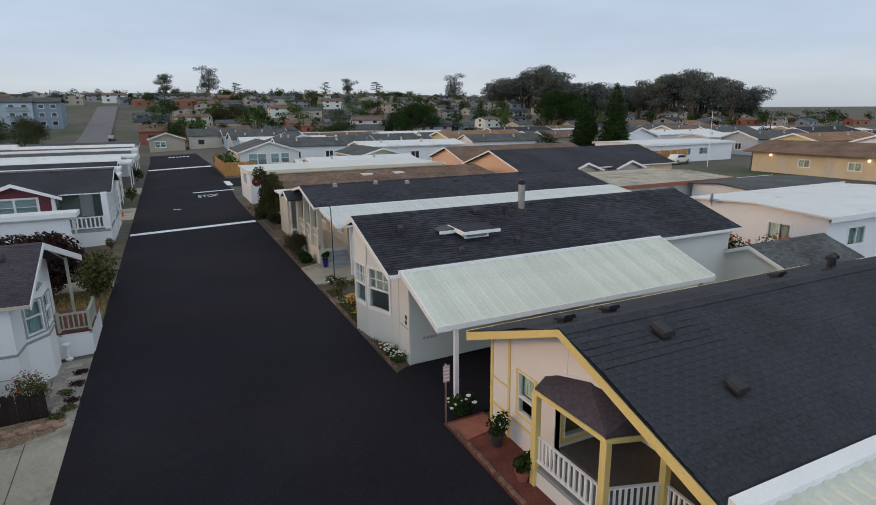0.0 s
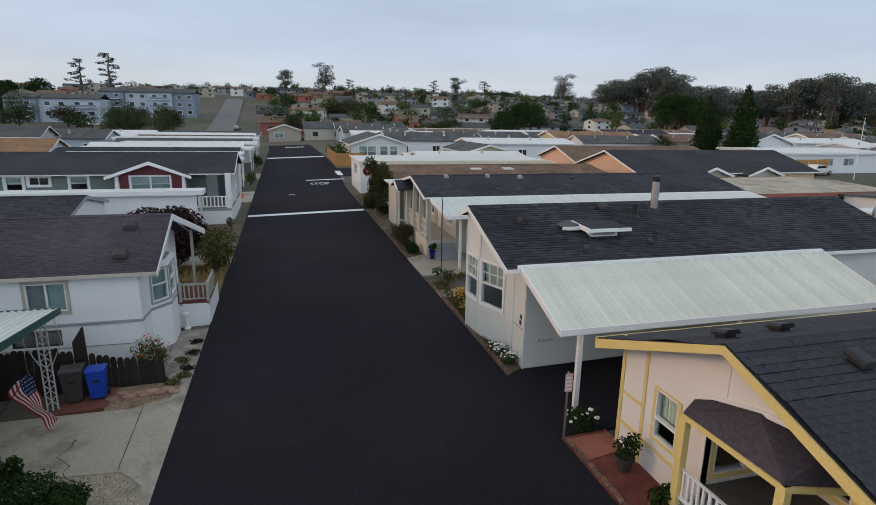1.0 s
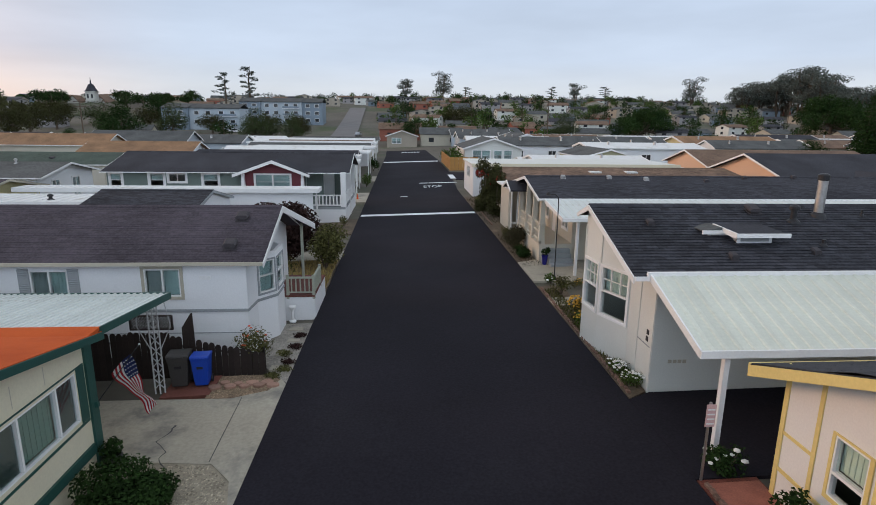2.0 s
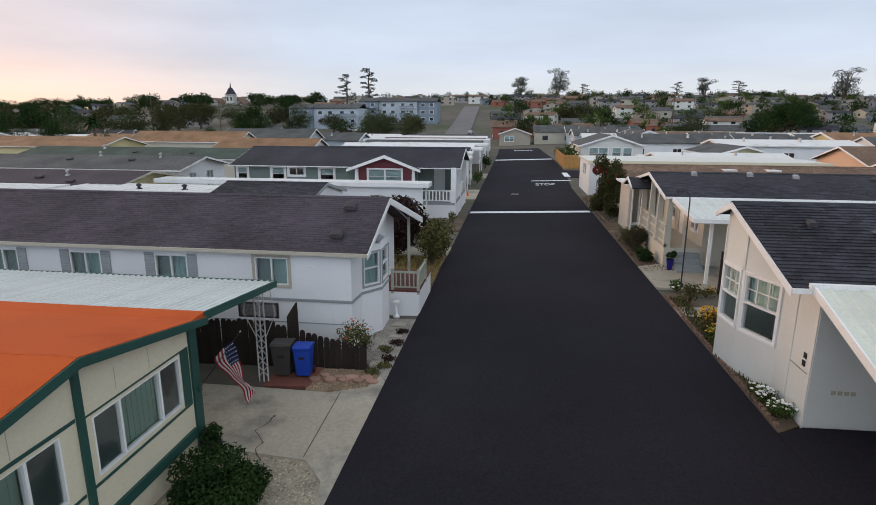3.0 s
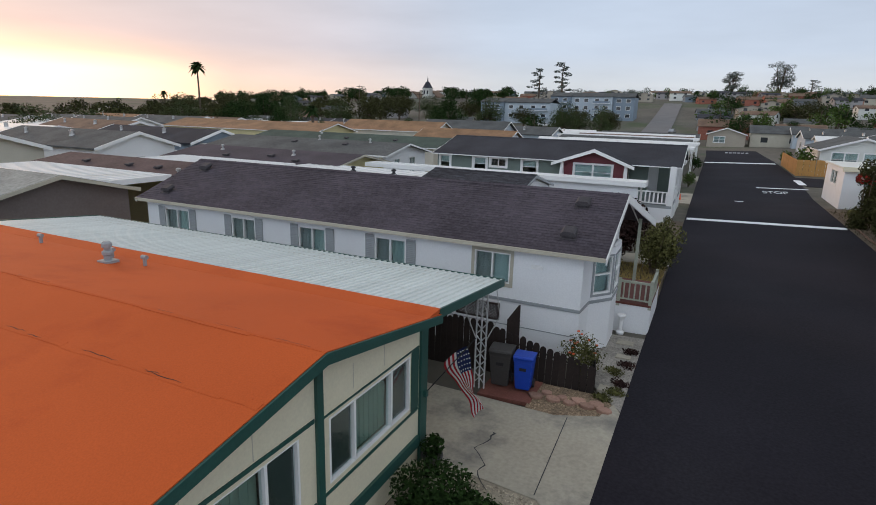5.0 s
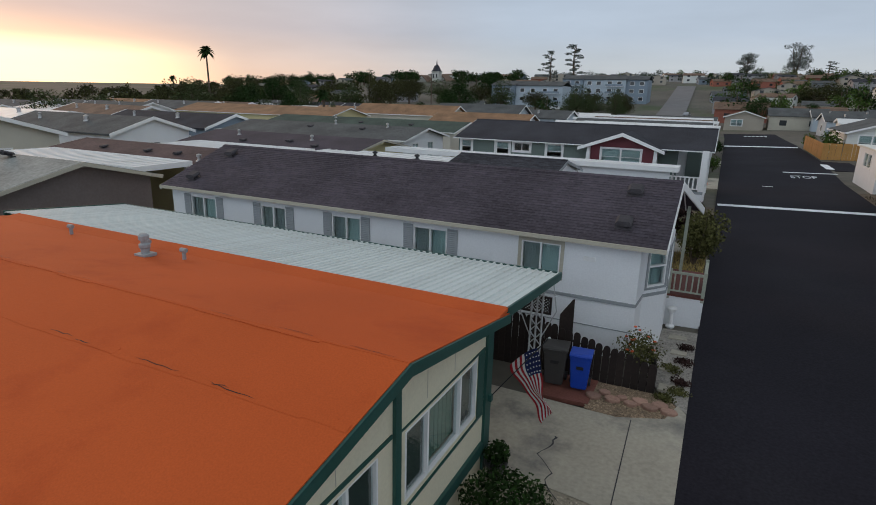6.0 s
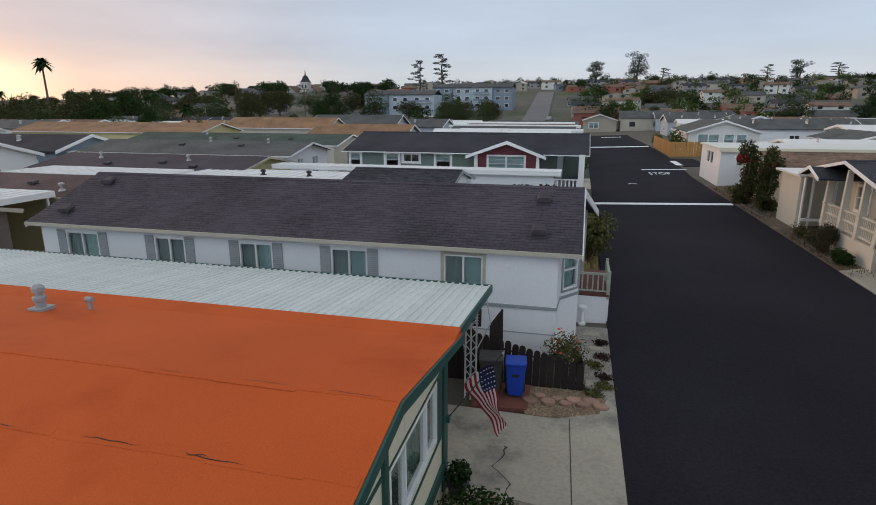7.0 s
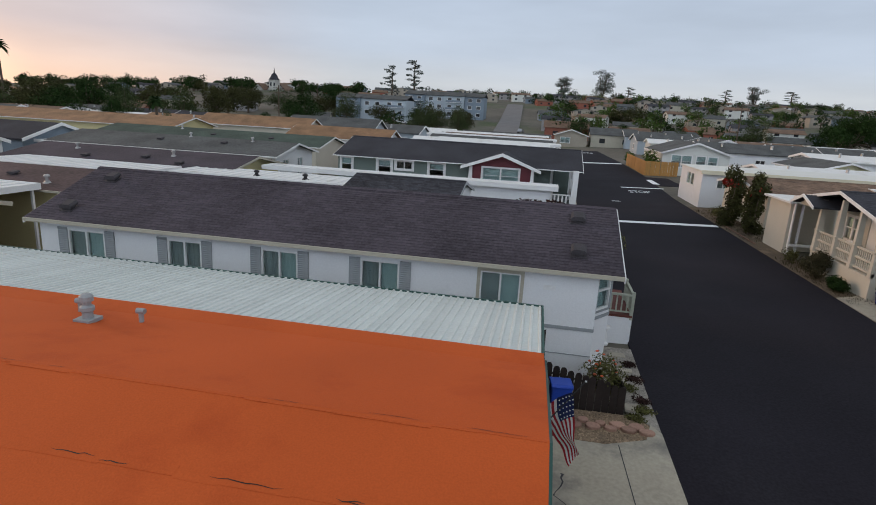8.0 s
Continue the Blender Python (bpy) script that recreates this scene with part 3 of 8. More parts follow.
for k in range(6):
    road_bar(3.4 + k * 0.72, 3.9 + k * 0.72, 134.0, 136.2, "worn white road lettering far off")


def road_word(text, x, y, w, h):
    cu = bpy.data.curves.new("lettering", "FONT")
    cu.body = text
    cu.size = 1.0
    cu.extrude = 0.002
    tmp = bpy.data.objects.new("lettering", cu)
    me = bpy.data.meshes.new_from_object(tmp)
    bpy.data.objects.remove(tmp)
    xs = [v.co.x for v in me.vertices]
    ys = [v.co.y for v in me.vertices]
    for v in me.vertices:
        px = x + (v.co.x - min(xs)) / (max(xs) - min(xs)) * w
        py = y + (v.co.y - min(ys)) / (max(ys) - min(ys)) * h
        v.co = (px, py, lot_z(px, py) + 0.028 + v.co.z)
    me.materials.append(ROADPAINT)
    tagged(new("road_lettering", me), "white word STOP painted on the asphalt", "road lettering", kind="structure")


road_word("STOP", 5.75, 63.0, 2.05, 1.9)

# left kerb side
sheet("driveway", [(0.0, 11.2), (0.0, 16.2), (-0.2, 16.55), (-0.4, 15.85), (-1.34, 15.48), (-3.0, 15.6), (-18, 15.8), (-18, 12.75), (-3.1, 12.75), (-1.64, 12.56), (-0.86, 12.45), (-0.3, 11.8), (0, 10.6)], CONCRETE, "cracked grey concrete driveway beside the cream home", "driveway", 0.03)
for x0, y0, x1, y1 in ((-0.95, 12.55, -1.05, 15.5), (-3.35, 12.8, -3.4, 15.6), (-6.4, 12.8, -6.4, 15.6)):
    sheet("expansion_joint", [(x0, y0), (x1, y1), (x1 + 0.02, y1), (x0 + 0.02, y0)], DARKMETAL, "narrow dark joint in the concrete", "joint", 0.034, thick=0.003)


def crack():
    rnd = random.Random(4)
    bm = B()
    x, y = -2.35, 15.2
    w = 0.02
    last = None
    for i in range(26):
        w = 0.007 + 0.022 * abs(math.sin(i * 0.9)) * (1 if 3 < i < 12 else 0.35)
        z = lot_z(x, y) + 0.0335
        a, b = bm.verts.new((x - w, y, z)), bm.verts.new((x + w, y, z))
        if last:
            bm.faces.new((last[0], last[1], b, a))
        last = (a, b)
        x += rnd.uniform(-0.10, 0.13) + 0.01
        y -= 0.115
    tagged(part("crack", bm, DARKMETAL), "jagged dark crack in the concrete driveway", "crack", kind="structure")


crack()
sheet("pavement", [(-0.02, -10), (-0.02, 11.0), (-0.25, 11.0), (-0.5, 9.5), (-0.6, 6), (-0.7, -10)], CONCRETE, "narrow concrete edging beside the road", "pavement", 0.025)
sheet("gravel_bed", [(0.0, 10.5), (-0.2, 12.0), (-0.7, 12.65), (-1.64, 12.8), (-3.2, 12.9), (-3.2, 6.3), (-0.6, 6.3)], PALEGRAVEL, "pale gravel bed before the cream home", "gravel", 0.012)
sheet("gravel_bed", [(-1.34, 15.5), (-0.42, 15.87), (-0.22, 16.5), (-0.5, 16.9), (-2.0, 16.95), (-2.05, 15.6)], BROWNGRAVEL, "brownish gravel strip beside the bins", "gravel", 0.014)
sheet("gravel_path", [(0.0, 16.3), (0.0, 21.2), (-1.2, 21.2), (-1.2, 18.0), (-0.5, 16.9)], GRAVEL, "grey gravel and stepping stones beside the road", "gravel", 0.012)
sheet("brick_pad", [(-2.0, 15.75), (-2.0, 16.95), (-3.3, 16.95), (-3.3, 15.7)], PADRED, "red concrete pad under the bins", "pad", 0.04)
sheet("garden_bed", [(-0.05, 24.8), (-0.05, 31), (-4.5, 31), (-4.5, 24.9)], EARTH, "weedy garden bed with dry grass", "garden bed", 0.01)
sheet("kerb_walk", [(-0.02, 31), (-0.02, 33), (-3.5, 33), (-3.5, 31)], CONCRETE, "short concrete walk to the road", "walk", 0.02)
sheet("planting_strip", [(-0.02, 38), (-0.02, 44), (-3.0, 44), (-3.0, 38)], EARTH, "bare earth strip with small plants", "garden bed", 0.01)
sheet("driveway", [(-0.02, 53), (-0.02, 60), (-12, 60), (-12, 53)], CONCRETE, "concrete driveway by the green home", "driveway", 0.02)
sheet("driveway", [(-0.02, 72), (-0.02, 78), (-10, 78), (-10, 72)], CONCRETE, "far concrete driveway", "driveway", 0.02)
# right side
sheet("driveway", [(9.2, 10.95), (9.2, 14.3), (9.85, 14.62), (21, 14.62), (21, 10.95)], ASPHALT, "dark asphalt parking strip under the carport", "driveway", 0.03)
sheet("garden_bed", [(9.22, 14.35), (9.22, 24.6), (10.4, 24.6), (9.85, 19.6), (9.8, 14.7)], EARTH, "narrow flower bed along the pale grey home", "garden bed", 0.02)
sheet("garden_path", [(9.25, 21.9), (9.25, 22.9), (13, 22.9), (13, 21.9)], CONCRETE, "pale concrete garden path", "path", 0.035)
sheet("driveway", [(9.22, 25.4), (9.22, 28.8), (10.3, 29.3), (12.0, 28.9), (30, 28.9), (30, 24.6), (11.8, 24.8)], CONCRETE, "pale concrete parking pad under the carport", "driveway", 0.04)
sheet("garden_bed", [(9.22, 28.85), (9.22, 38), (10.4, 38), (10.28, 29.35)], EARTH, "garden bed with low shrubs before the porch", "garden bed", 0.02)
sheet("garden_bed", [(9.22, 38.05), (9.22, 54.5), (12, 54.5), (12, 39.8), (10.4, 38.05)], EARTH, "planted bed before the brown roofed home", "garden bed", 0.02)
sheet("mulch_bed", [(9.22, 3.0), (9.22, 10.9), (10.45, 10.9), (10.45, 3.0)], MULCH, "red bark mulch bed beside the yellow trimmed home", "mulch bed", 0.03)
sheet("side_street", [(10.1, 71), (10.1, 81), (60, 81), (60, 71)], ASPHALT, "side street joining the park road", "road", 0.012)
sheet("lawn", [(48, 30), (48, 62), (66, 62), (66, 30)], LAWN, "bright green lawn before the long building", "lawn", 0.02)


def edging(x, y0, y1, n, label):
    e = thing("garden_edging", x, (y0 + y1) / 2, lot_z(x, y0), label, "garden edging")
    base = bmesh.new()
    box(base, -0.05, 0.05, -0.075, 0.075, -0.06, 0.07)
    bmesh.ops.bevel(base, geom=base.edges[:], offset=0.012, segments=1, affect="EDGES")
    first = None
    for i in range(n):
        y = y0 + (y1 - y0) * i / n
        if first is None:
            me = bpy.data.meshes.new("brick")
            base.to_mesh(me)
            base.free()
            me.materials.append(EDGEBRICK)
            first = me
        ob = new("brick", first)
        adopt(ob, e)
        ob.matrix_basis = pose(x + 0.012 * math.sin(i * 2.3), y, lot_z(x, y) + 0.02, 0, 0, 6 * math.sin(i * 1.7))


edging(9.32, 3.0, 10.85, 46, "row of small red bricks along the mulch bed")
edging(9.32, 14.7, 24.4, 46, "row of small bricks along the flower bed")
edging(9.6, 39.6, 48.0, 46, "low brick border along the shrub bed")

# ---- roof parts ----


def carport(name, x0, x1, house_side, low_side, material, fascia, label, posts=(), zb=0.0, pw=0.31, rib=0.022, post_mat=None, group="", front=0.03):
    """Ribbed metal roof on posts; house_side and low_side: (y, z)."""
    ya, za = house_side
    yb, zb2 = low_side
    c = thing(name, (x0 + x1) / 2, (ya + yb) / 2, zb, label, "carport", group)
    n = max(1, int(round((x1 - x0) / pw)))
    w = (x1 - x0) / n
    Q = lambda u, d, z: (u, ya + (yb - ya) * d, za + (zb2 - za) * d + z)
    bm = B()
    o = [(0, 0), (w * 0.60, 0), (w * 0.68, rib), (w * 0.90, rib), (w * 0.98, 0), (w, 0), (w, 0.006), (w * 0.985, 0.006), (w * 0.905, rib + 0.006), (w * 0.675, rib + 0.006), (w * 0.595, 0.006), (0, 0.006)]
    prism(bm, o, 0.0, 1.0, Q)
    bmesh.ops.recalc_face_normals(bm, faces=bm.faces[:])
    me = bpy.data.meshes.new("panel")
    bm.to_mesh(me)
    bm.free()
    me.materials.append(material)
    for i in range(n):
        ob = new("panel", me)
        adopt(ob, c)
        ob.matrix_basis = Matrix.Translation((x0 + i * w, 0, 0))
    s = 1 if yb > ya else -1
    f = B()
    box(f, x0 - 0.03, x1, yb, yb + s * 0.05, zb2 - 0.13, zb2 + 0.035)
    part("front_beam", f, fascia, c)
    for xx, t in ((x0, -1), (x1, 1)):
        f = B()
        prism(f, [(ya, za - 0.13), (yb, zb2 - 0.13), (yb, zb2 + 0.05), (ya, za + 0.05)], xx, xx + t * 0.04, lambda u, d, z: (d, u, z))
        part("side_beam", f, fascia, c)
    for px, py in posts:
        f = B()
        d = (py - ya) / (yb - ya)
        zt = za + (zb2 - za) * d - 0.02
        g = lot_z(px, py)
        box(f, px - 0.055, px + 0.055, py - 0.055, py + 0.055, g - 0.05, zt)
        for q in (-0.06, 0.045):
            box(f, px + q, px + q + 0.015, py - 0.062, py + 0.062, g - 0.05, zt)
        part("post", f, post_mat or fascia, c)
    return c


def flat_roof(name, x0, x1, y0, y1, z, label, material=None, posts=(), fascia=None):
    c = thing(name, (x0 + x1) / 2, (y0 + y1) / 2, lot_z(x0, y0), label, "carport")
    bm = B()
    box(bm, x0, x1, y0, y1, z - 0.05, z)
    part("roof", bm, material or WHITEROOF, c)
    for a in ((x0 - 0.03, x1 + 0.03, y0 - 0.04, y0), (x0 - 0.03, x1 + 0.03, y1, y1 + 0.04), (x0 - 0.04, x0, y0, y1), (x1, x1 + 0.04, y0, y1)):
        bm = B()
        box(bm, *a, z - 0.26, z + 0.04)
        part("fascia", bm, fascia or TRIMWHITE, c)
    n = int((x1 - x0) / 0.6)
    bm = B()
    for i in range(1, n):
        x = x0 + (x1 - x0) * i / n
        box(bm, x - 0.015, x + 0.015, y0, y1, z + 0.002, z + 0.03)
    part("seams", bm, material or WHITEROOF, c, kind="stuff")
    for px, py in posts:
        f = B()
        box(f, px - 0.05, px + 0.05, py - 0.05, py + 0.05, lot_z(px, py) - 0.05, z - 0.05)
        part("post", f, TRIMWHITE, c)
    return c


def roof_vent(x, y, z, slope, material=None, w=0.34, label="low dark metal roof vent"):
    """Low box vent with a hood and a flange, on a slope dz/dy."""
    v = thing("roof_vent", x, y, z, label, "roof vent", "roof vents")
    m = material or VENTGREY
    P = lambda u, d, q: (x + u, y + d, z + d * slope + q)
    bm = B()
    box(bm, -w * 0.62, w * 0.62, -w * 0.55, w * 0.55, 0.0, 0.015, P)
    part("flange", bm, m, v)
    bm = B()
    box(bm, -w * 0.42, w * 0.42, -w * 0.36, w * 0.36, 0.0, 0.11, P)
    part("throat", bm, m, v)
    bm = B()
    prism(bm, [(-w * 0.6, 0.07), (w * 0.6, 0.07), (w * 0.6, 0.12), (w * 0.4, 0.17), (-w * 0.4, 0.17), (-w * 0.6, 0.12)], -w * 0.5, w * 0.5, P)
    part("hood", bm, m, v)


def pipe_vent(x, y, z, h, r, material, label, cap=True):
    v = thing("vent_pipe", x, y, z, label, "vent pipe", "vent pipes")
    bm = B()
    lathe(bm, x, y, [(r * 2.4, z - 0.06), (r * 2.2, z + 0.02), (r * 1.15, z + 0.09), (r * 1.1, z + 0.12)], 12)
    part("flashing", bm, material, v)
    bm = B()
    rod(bm, (x, y, z - 0.05), (x, y, z + h), r, n=12)
    part("pipe", bm, material, v)
    if cap:
        bm = B()
        lathe(bm, x, y, [(r * 1.05, z + h - 0.06), (r * 1.75, z + h - 0.04), (r * 1.75, z + h + 0.05), (r * 0.7, z + h + 0.11), (0.01, z + h + 0.12)], 12)
        part("cap", bm, material, v)


# ---- cream home with the orange roof ----
site(x=((-16.6, -17.3), (-3.35, -3.22), (-2.85, -2.93)), y=((6.55, 5.95), (7.0, 6.75), (9.0, 9.03), (9.1, 9.28), (9.6, 9.68), (11.75, 12.05), (11.83, 12.1), (11.92, 12.36), (12.06, 12.66), (12.3, 12.70)),
     z=((-0.42, -0.5), (0.05, 0.02), (0.32, 0.24), (1.15, 0.92), (2.28, 1.97), (2.48, 2.06), (2.99, 2.55), (3.5, 3.10), (3.6, 3.20)))
OH = (-16.6, -3.35, 6.8, 12.05)
winA = (9.6, 11.75, 1.15, 2.28)
winB = (7.0, 9.0, 1.15, 2.36)
oh, _ = gable_house("mobile_home", *OH, -0.42, 2.99, 3.5, CREAM, ORANGE, GREENTRIM, "cream mobile home with orange coated roof and dark green trim", over=0.25, front=0.5, holes={"E": [winA, winB]}, detail=False, yr=9.1)
for wn in (winB, winA):
    window(oh, east(-3.35), *wn, style="triple", blind="middle")
for y, w in ((9.3, 0.17), (12.0, 0.12)):
    bm = B()
    box(bm, y - w / 2, y + w / 2, 0.003, 0.09, -0.3, 3.46 if y < 10 else 2.98, east(-3.35))
    part("corner_post" if y > 10 else "centre_post", bm, GREENTRIM, oh)
for y0, y1, z0, z1 in ((9.42, 11.92, 2.42, 2.48), (9.42, 11.92, 0.98, 1.04), (6.85, 9.18, 2.50, 2.56), (6.85, 9.18, 0.98, 1.04), (6.8, 11.92, 0.05, 0.32)):
    bm = B()
    box(bm, y0, y1, 0.003, 0.035 if z1 - z0 < 0.1 else 0.10, z0, z1, east(-3.35))
    part("batten", bm, GREENTRIM, oh)
bm = B()
box(bm, 11.83, 11.92, 0.003, 0.03, 1.06, 2.40, east(-3.35))
part("shutter", bm, GREENTRIM, oh)
for y in (7.4, 8.3, 10.15, 10.95):
    bm = B()
    box(bm, y - 0.006, y + 0.006, 0.002, 0.006, 2.58, 2.9 + 0.16 * min(1, (3.0 - abs(y - 9.1)) / 3), east(-3.35))
    part("panel_joint", bm, TAUPE, oh)
# seams and patches of the roof coating: low welts, with hairline splits
rnd = random.Random(8)


def orange_z(y):
    return 3.6 - abs(y - 9.1) * (0.51 / 2.3 if y < 9.1 else 0.51 / 2.95)


def orange_top(y):
    """Height of the coated roof over a staked-out y."""
    return 3.20 - 0.157 * (y - 9.28)


for y in (9.13, 8.2, 10.35):
    bm = B()
    x = -16.8
    while x < -2.95:
        L = rnd.uniform(0.4, 1.1)
        yy = y + rnd.uniform(-0.015, 0.015)
        box(bm, x, min(x + L, -2.9), yy - 0.05, yy + 0.05, -0.005, 0.002 + rnd.uniform(0, 0.002), lambda u, d, q: (u, d, orange_z(d) + q))
        x += L
    part("lap_seam", bm, ORANGE, oh)
for k in range(16):
    x, y = rnd.uniform(-12, -3.3), rnd.choice((9.13, 9.16, 8.2, 10.41)) + rnd.uniform(-0.02, 0.02)
    L = rnd.uniform(0.15, 0.7)
    bm = B()
    n = 8
    prev = None
    for i in range(n + 1):
        xx, yy = x + L * i / n, y + rnd.uniform(-0.012, 0.012)
        w = 0.0045 * math.sin(math.pi * i / n) + 0.001
        a = bm.verts.new((xx, yy - w, orange_z(yy - w) + 0.006))
        b = bm.verts.new((xx, yy + w, orange_z(yy + w) + 0.006))
        if prev:
            bm.faces.new((prev[0], prev[1], b, a))
        prev = (a, b)
    part("split", bm, DARKWOOD, oh)
site()
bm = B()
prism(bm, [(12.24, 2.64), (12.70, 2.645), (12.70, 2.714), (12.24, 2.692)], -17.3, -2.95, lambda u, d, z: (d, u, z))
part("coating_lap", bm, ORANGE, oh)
carport("carport", -18.0, -2.98, (12.66, 2.665), (16.25, 2.31), WHITEMETAL, GREENTRIM, "white ribbed metal carport with dark green edge", posts=[(-8.5, 16.05), (-12.5, 16.05), (-17.8, 16.05)], zb=-0.45, pw=0.17, rib=0.03)
carport("awning", -16.0, -3.6, (5.93, 2.50), (2.6, 2.25), WHITEMETAL, TRIMWHITE, "white ribbed metal awning beside the orange roof", posts=[(-4.0, 2.8), (-9, 2.8), (-15, 2.8)], zb=-0.45)


def turbine(x, y, z):
    v = thing("roof_flue", x, y, z, "grey painted roof flue with stacked collars", "flue")
    bm = B()
    box(bm, x - 0.15, x + 0.15, y - 0.15, y + 0.15, z - 0.03, z + 0.03)
    part("base_plate", bm, GREYTRIM, v)
    for nm, pr in (("lower_drum", [(0.15, 0.03), (0.15, 0.2), (0.20, 0.24), (0.20, 0.33), (0.14, 0.37)]), ("upper_drum", [(0.12, 0.37), (0.12, 0.46), (0.19, 0.48), (0.19, 0.60), (0.12, 0.66), (0.02, 0.67)])):
        bm = B()
        lathe(bm, x, y, [(r * 0.55, z + q * 0.66) for r, q in pr], 16)
        part(nm, bm, GREYTRIM, v)


turbine(-10.3, 11.4, orange_top(11.4))
for x, y in ((-9.6, 11.75), (-13.6, 11.9), (-10.9, 11.9)):
    v = thing("exhaust_vent", x, y, orange_top(y), "small grey galvanised roof exhaust", "roof vent", "roof vents")
    bm = B()
    rod(bm, (x, y, orange_top(y) - 0.03), (x, y, orange_top(y) + 0.13), 0.04, n=10)
    part("pipe", bm, GREYTRIM, v)
    bm = B()
    rod(bm, (x - 0.07, y, orange_top(y) + 0.16), (x + 0.07, y, orange_top(y) + 0.16), 0.05, n=10)
    part("cowl", bm, GREYTRIM, v)


PALEMETAL = mat('pale_painted_metal', (0.45, 0.46, 0.46), 0.6)


def trellis_post(x, y, z0, z1):
    t = thing("trellis_post", x, y, z0, "white wrought metal trellis column holding the carport", "trellis post")
    for dx in (-0.13, 0.13, 0.0):
        bm = B()
        rod(bm, (x + dx, y, z0), (x + dx, y, z1), 0.022, n=6)
        part("upright", bm, PALEMETAL, t)
    for k in range(9):
        za = z0 + 0.15 + k * 0.32
        if za + 0.3 > z1:
            break
        for s in (-1, 1):
            bm = B()
            rod(bm, (x - 0.13 * s, y, za), (x + 0.13 * s, y, za + 0.3), 0.014, n=5)
            part("diagonal", bm, PALEMETAL, t)
    for s in (-1, 1):
        bm = B()
        rod(bm, (x + s * 0.13, y, z0 + 1.3), (x + s * 0.45, y, z0 + 2.0), 0.014, n=5)
        rod(bm, (x + s * 0.45, y, z0 + 2.0), (x + s * 0.33, y, z0 + 2.7), 0.014, n=5)
        part("side_brace", bm, PALEMETAL, t)
    bm = B()
    rod(bm, (x - 0.45, y, z0 + 2.35), (x + 0.45, y, z0 + 2.35), 0.014, n=5)
    part("cross_bar", bm, WHITEPAINT, t)


trellis_post(-3.38, 16.0, -0.5, 2.28)


def flag(x, y, z):
    """Striped flag on a short slanting staff, hanging in folds."""
    f = thing("flag", x, y, z, "red and white striped flag with a starred blue canton", "flag")
    bm = B()
    rod(bm, (-3.14, 12.55, 1.05), (x + 0.17, y + 0.02, z + 0.19), 0.010, n=8)
    part("staff", bm, DARKMETAL, f)
    bm = B()
    bmesh.ops.create_icosphere(bm, subdivisions=2, radius=0.02, matrix=Matrix.Translation((x + 0.19, y + 0.02, z + 0.215)))
    part("finial", bm, PALEMETAL, f)
    bm = B()
    box(bm, -3.2, -3.1, 12.50, 12.58, 0.98, 1.10)
    part("bracket", bm, GREENTRIM, f)
    top, end = Vector((x, y, z)), Vector((x - 0.48, y + 0.10, z - 0.48))
    red = mat("flag_red", (0.42, 0.02, 0.03), 0.8, bump=0.1)
    wht = mat("flag_white", (0.72, 0.70, 0.68), 0.8, bump=0.1)
    blu = mat("flag_blue", (0.015, 0.025, 0.11), 0.8, bump=0.1)

    def at(u, v):
        """u along the hoist, v along the fly, which hangs down."""
        h = top.lerp(end, u)
        fold = 0.09 * math.sin(v * 7 + u * 4) * (0.3 + v) + 0.03 * math.sin(v * 15 + 3 * u)
        pull = v ** 1.25
        return Vector((h.x + (x + 0.16 - h.x) * pull * 0.80 + 0.12 * v + fold * 0.3, h.y + fold * 0.6 + 0.25 * v, h.z - v * (1.34 - 0.26 * u) + 0.06 * math.sin(3.1 * u)))

    def cloth(nm, u0, u1, v0, v1, m, off=0.0):
        bm = B()
        nu, nv = max(1, int((u1 - u0) * 26)), max(2, int((v1 - v0) * 26))
        g = [[bm.verts.new(at(u0 + (u1 - u0) * i / nu, v0 + (v1 - v0) * j / nv) + Vector((off, -off, 0))) for j in range(nv + 1)] for i in range(nu + 1)]
        for i in range(nu):
            for j in range(nv):
                bm.faces.new((g[i][j], g[i + 1][j], g[i + 1][j + 1], g[i][j + 1]))
        bmesh.ops.solidify(bm, geom=bm.faces[:], thickness=0.004)
        return part(nm, bm, m, f)

    for k in range(13):
        u0, u1 = k / 13, (k + 1) / 13
        cloth("stripe", u0, u1, 0.36 if k < 7 else 0.0, 1.0, red if k % 2 == 0 else wht)
    can = cloth("canton", 0.0, 7 / 13, 0.0, 0.36, blu)
    for i in range(5):
        for j in range(5):
            c = at(0.05 + i * 0.105, 0.04 + j * 0.07) + Vector((0.006, -0.012, 0))
            bm = B()
            bmesh.ops.create_icosphere(bm, subdivisions=1, radius=0.014, matrix=Matrix.Translation(c))
            part("star", bm, wht, can)


flag(-2.42, 12.72, 2.08)


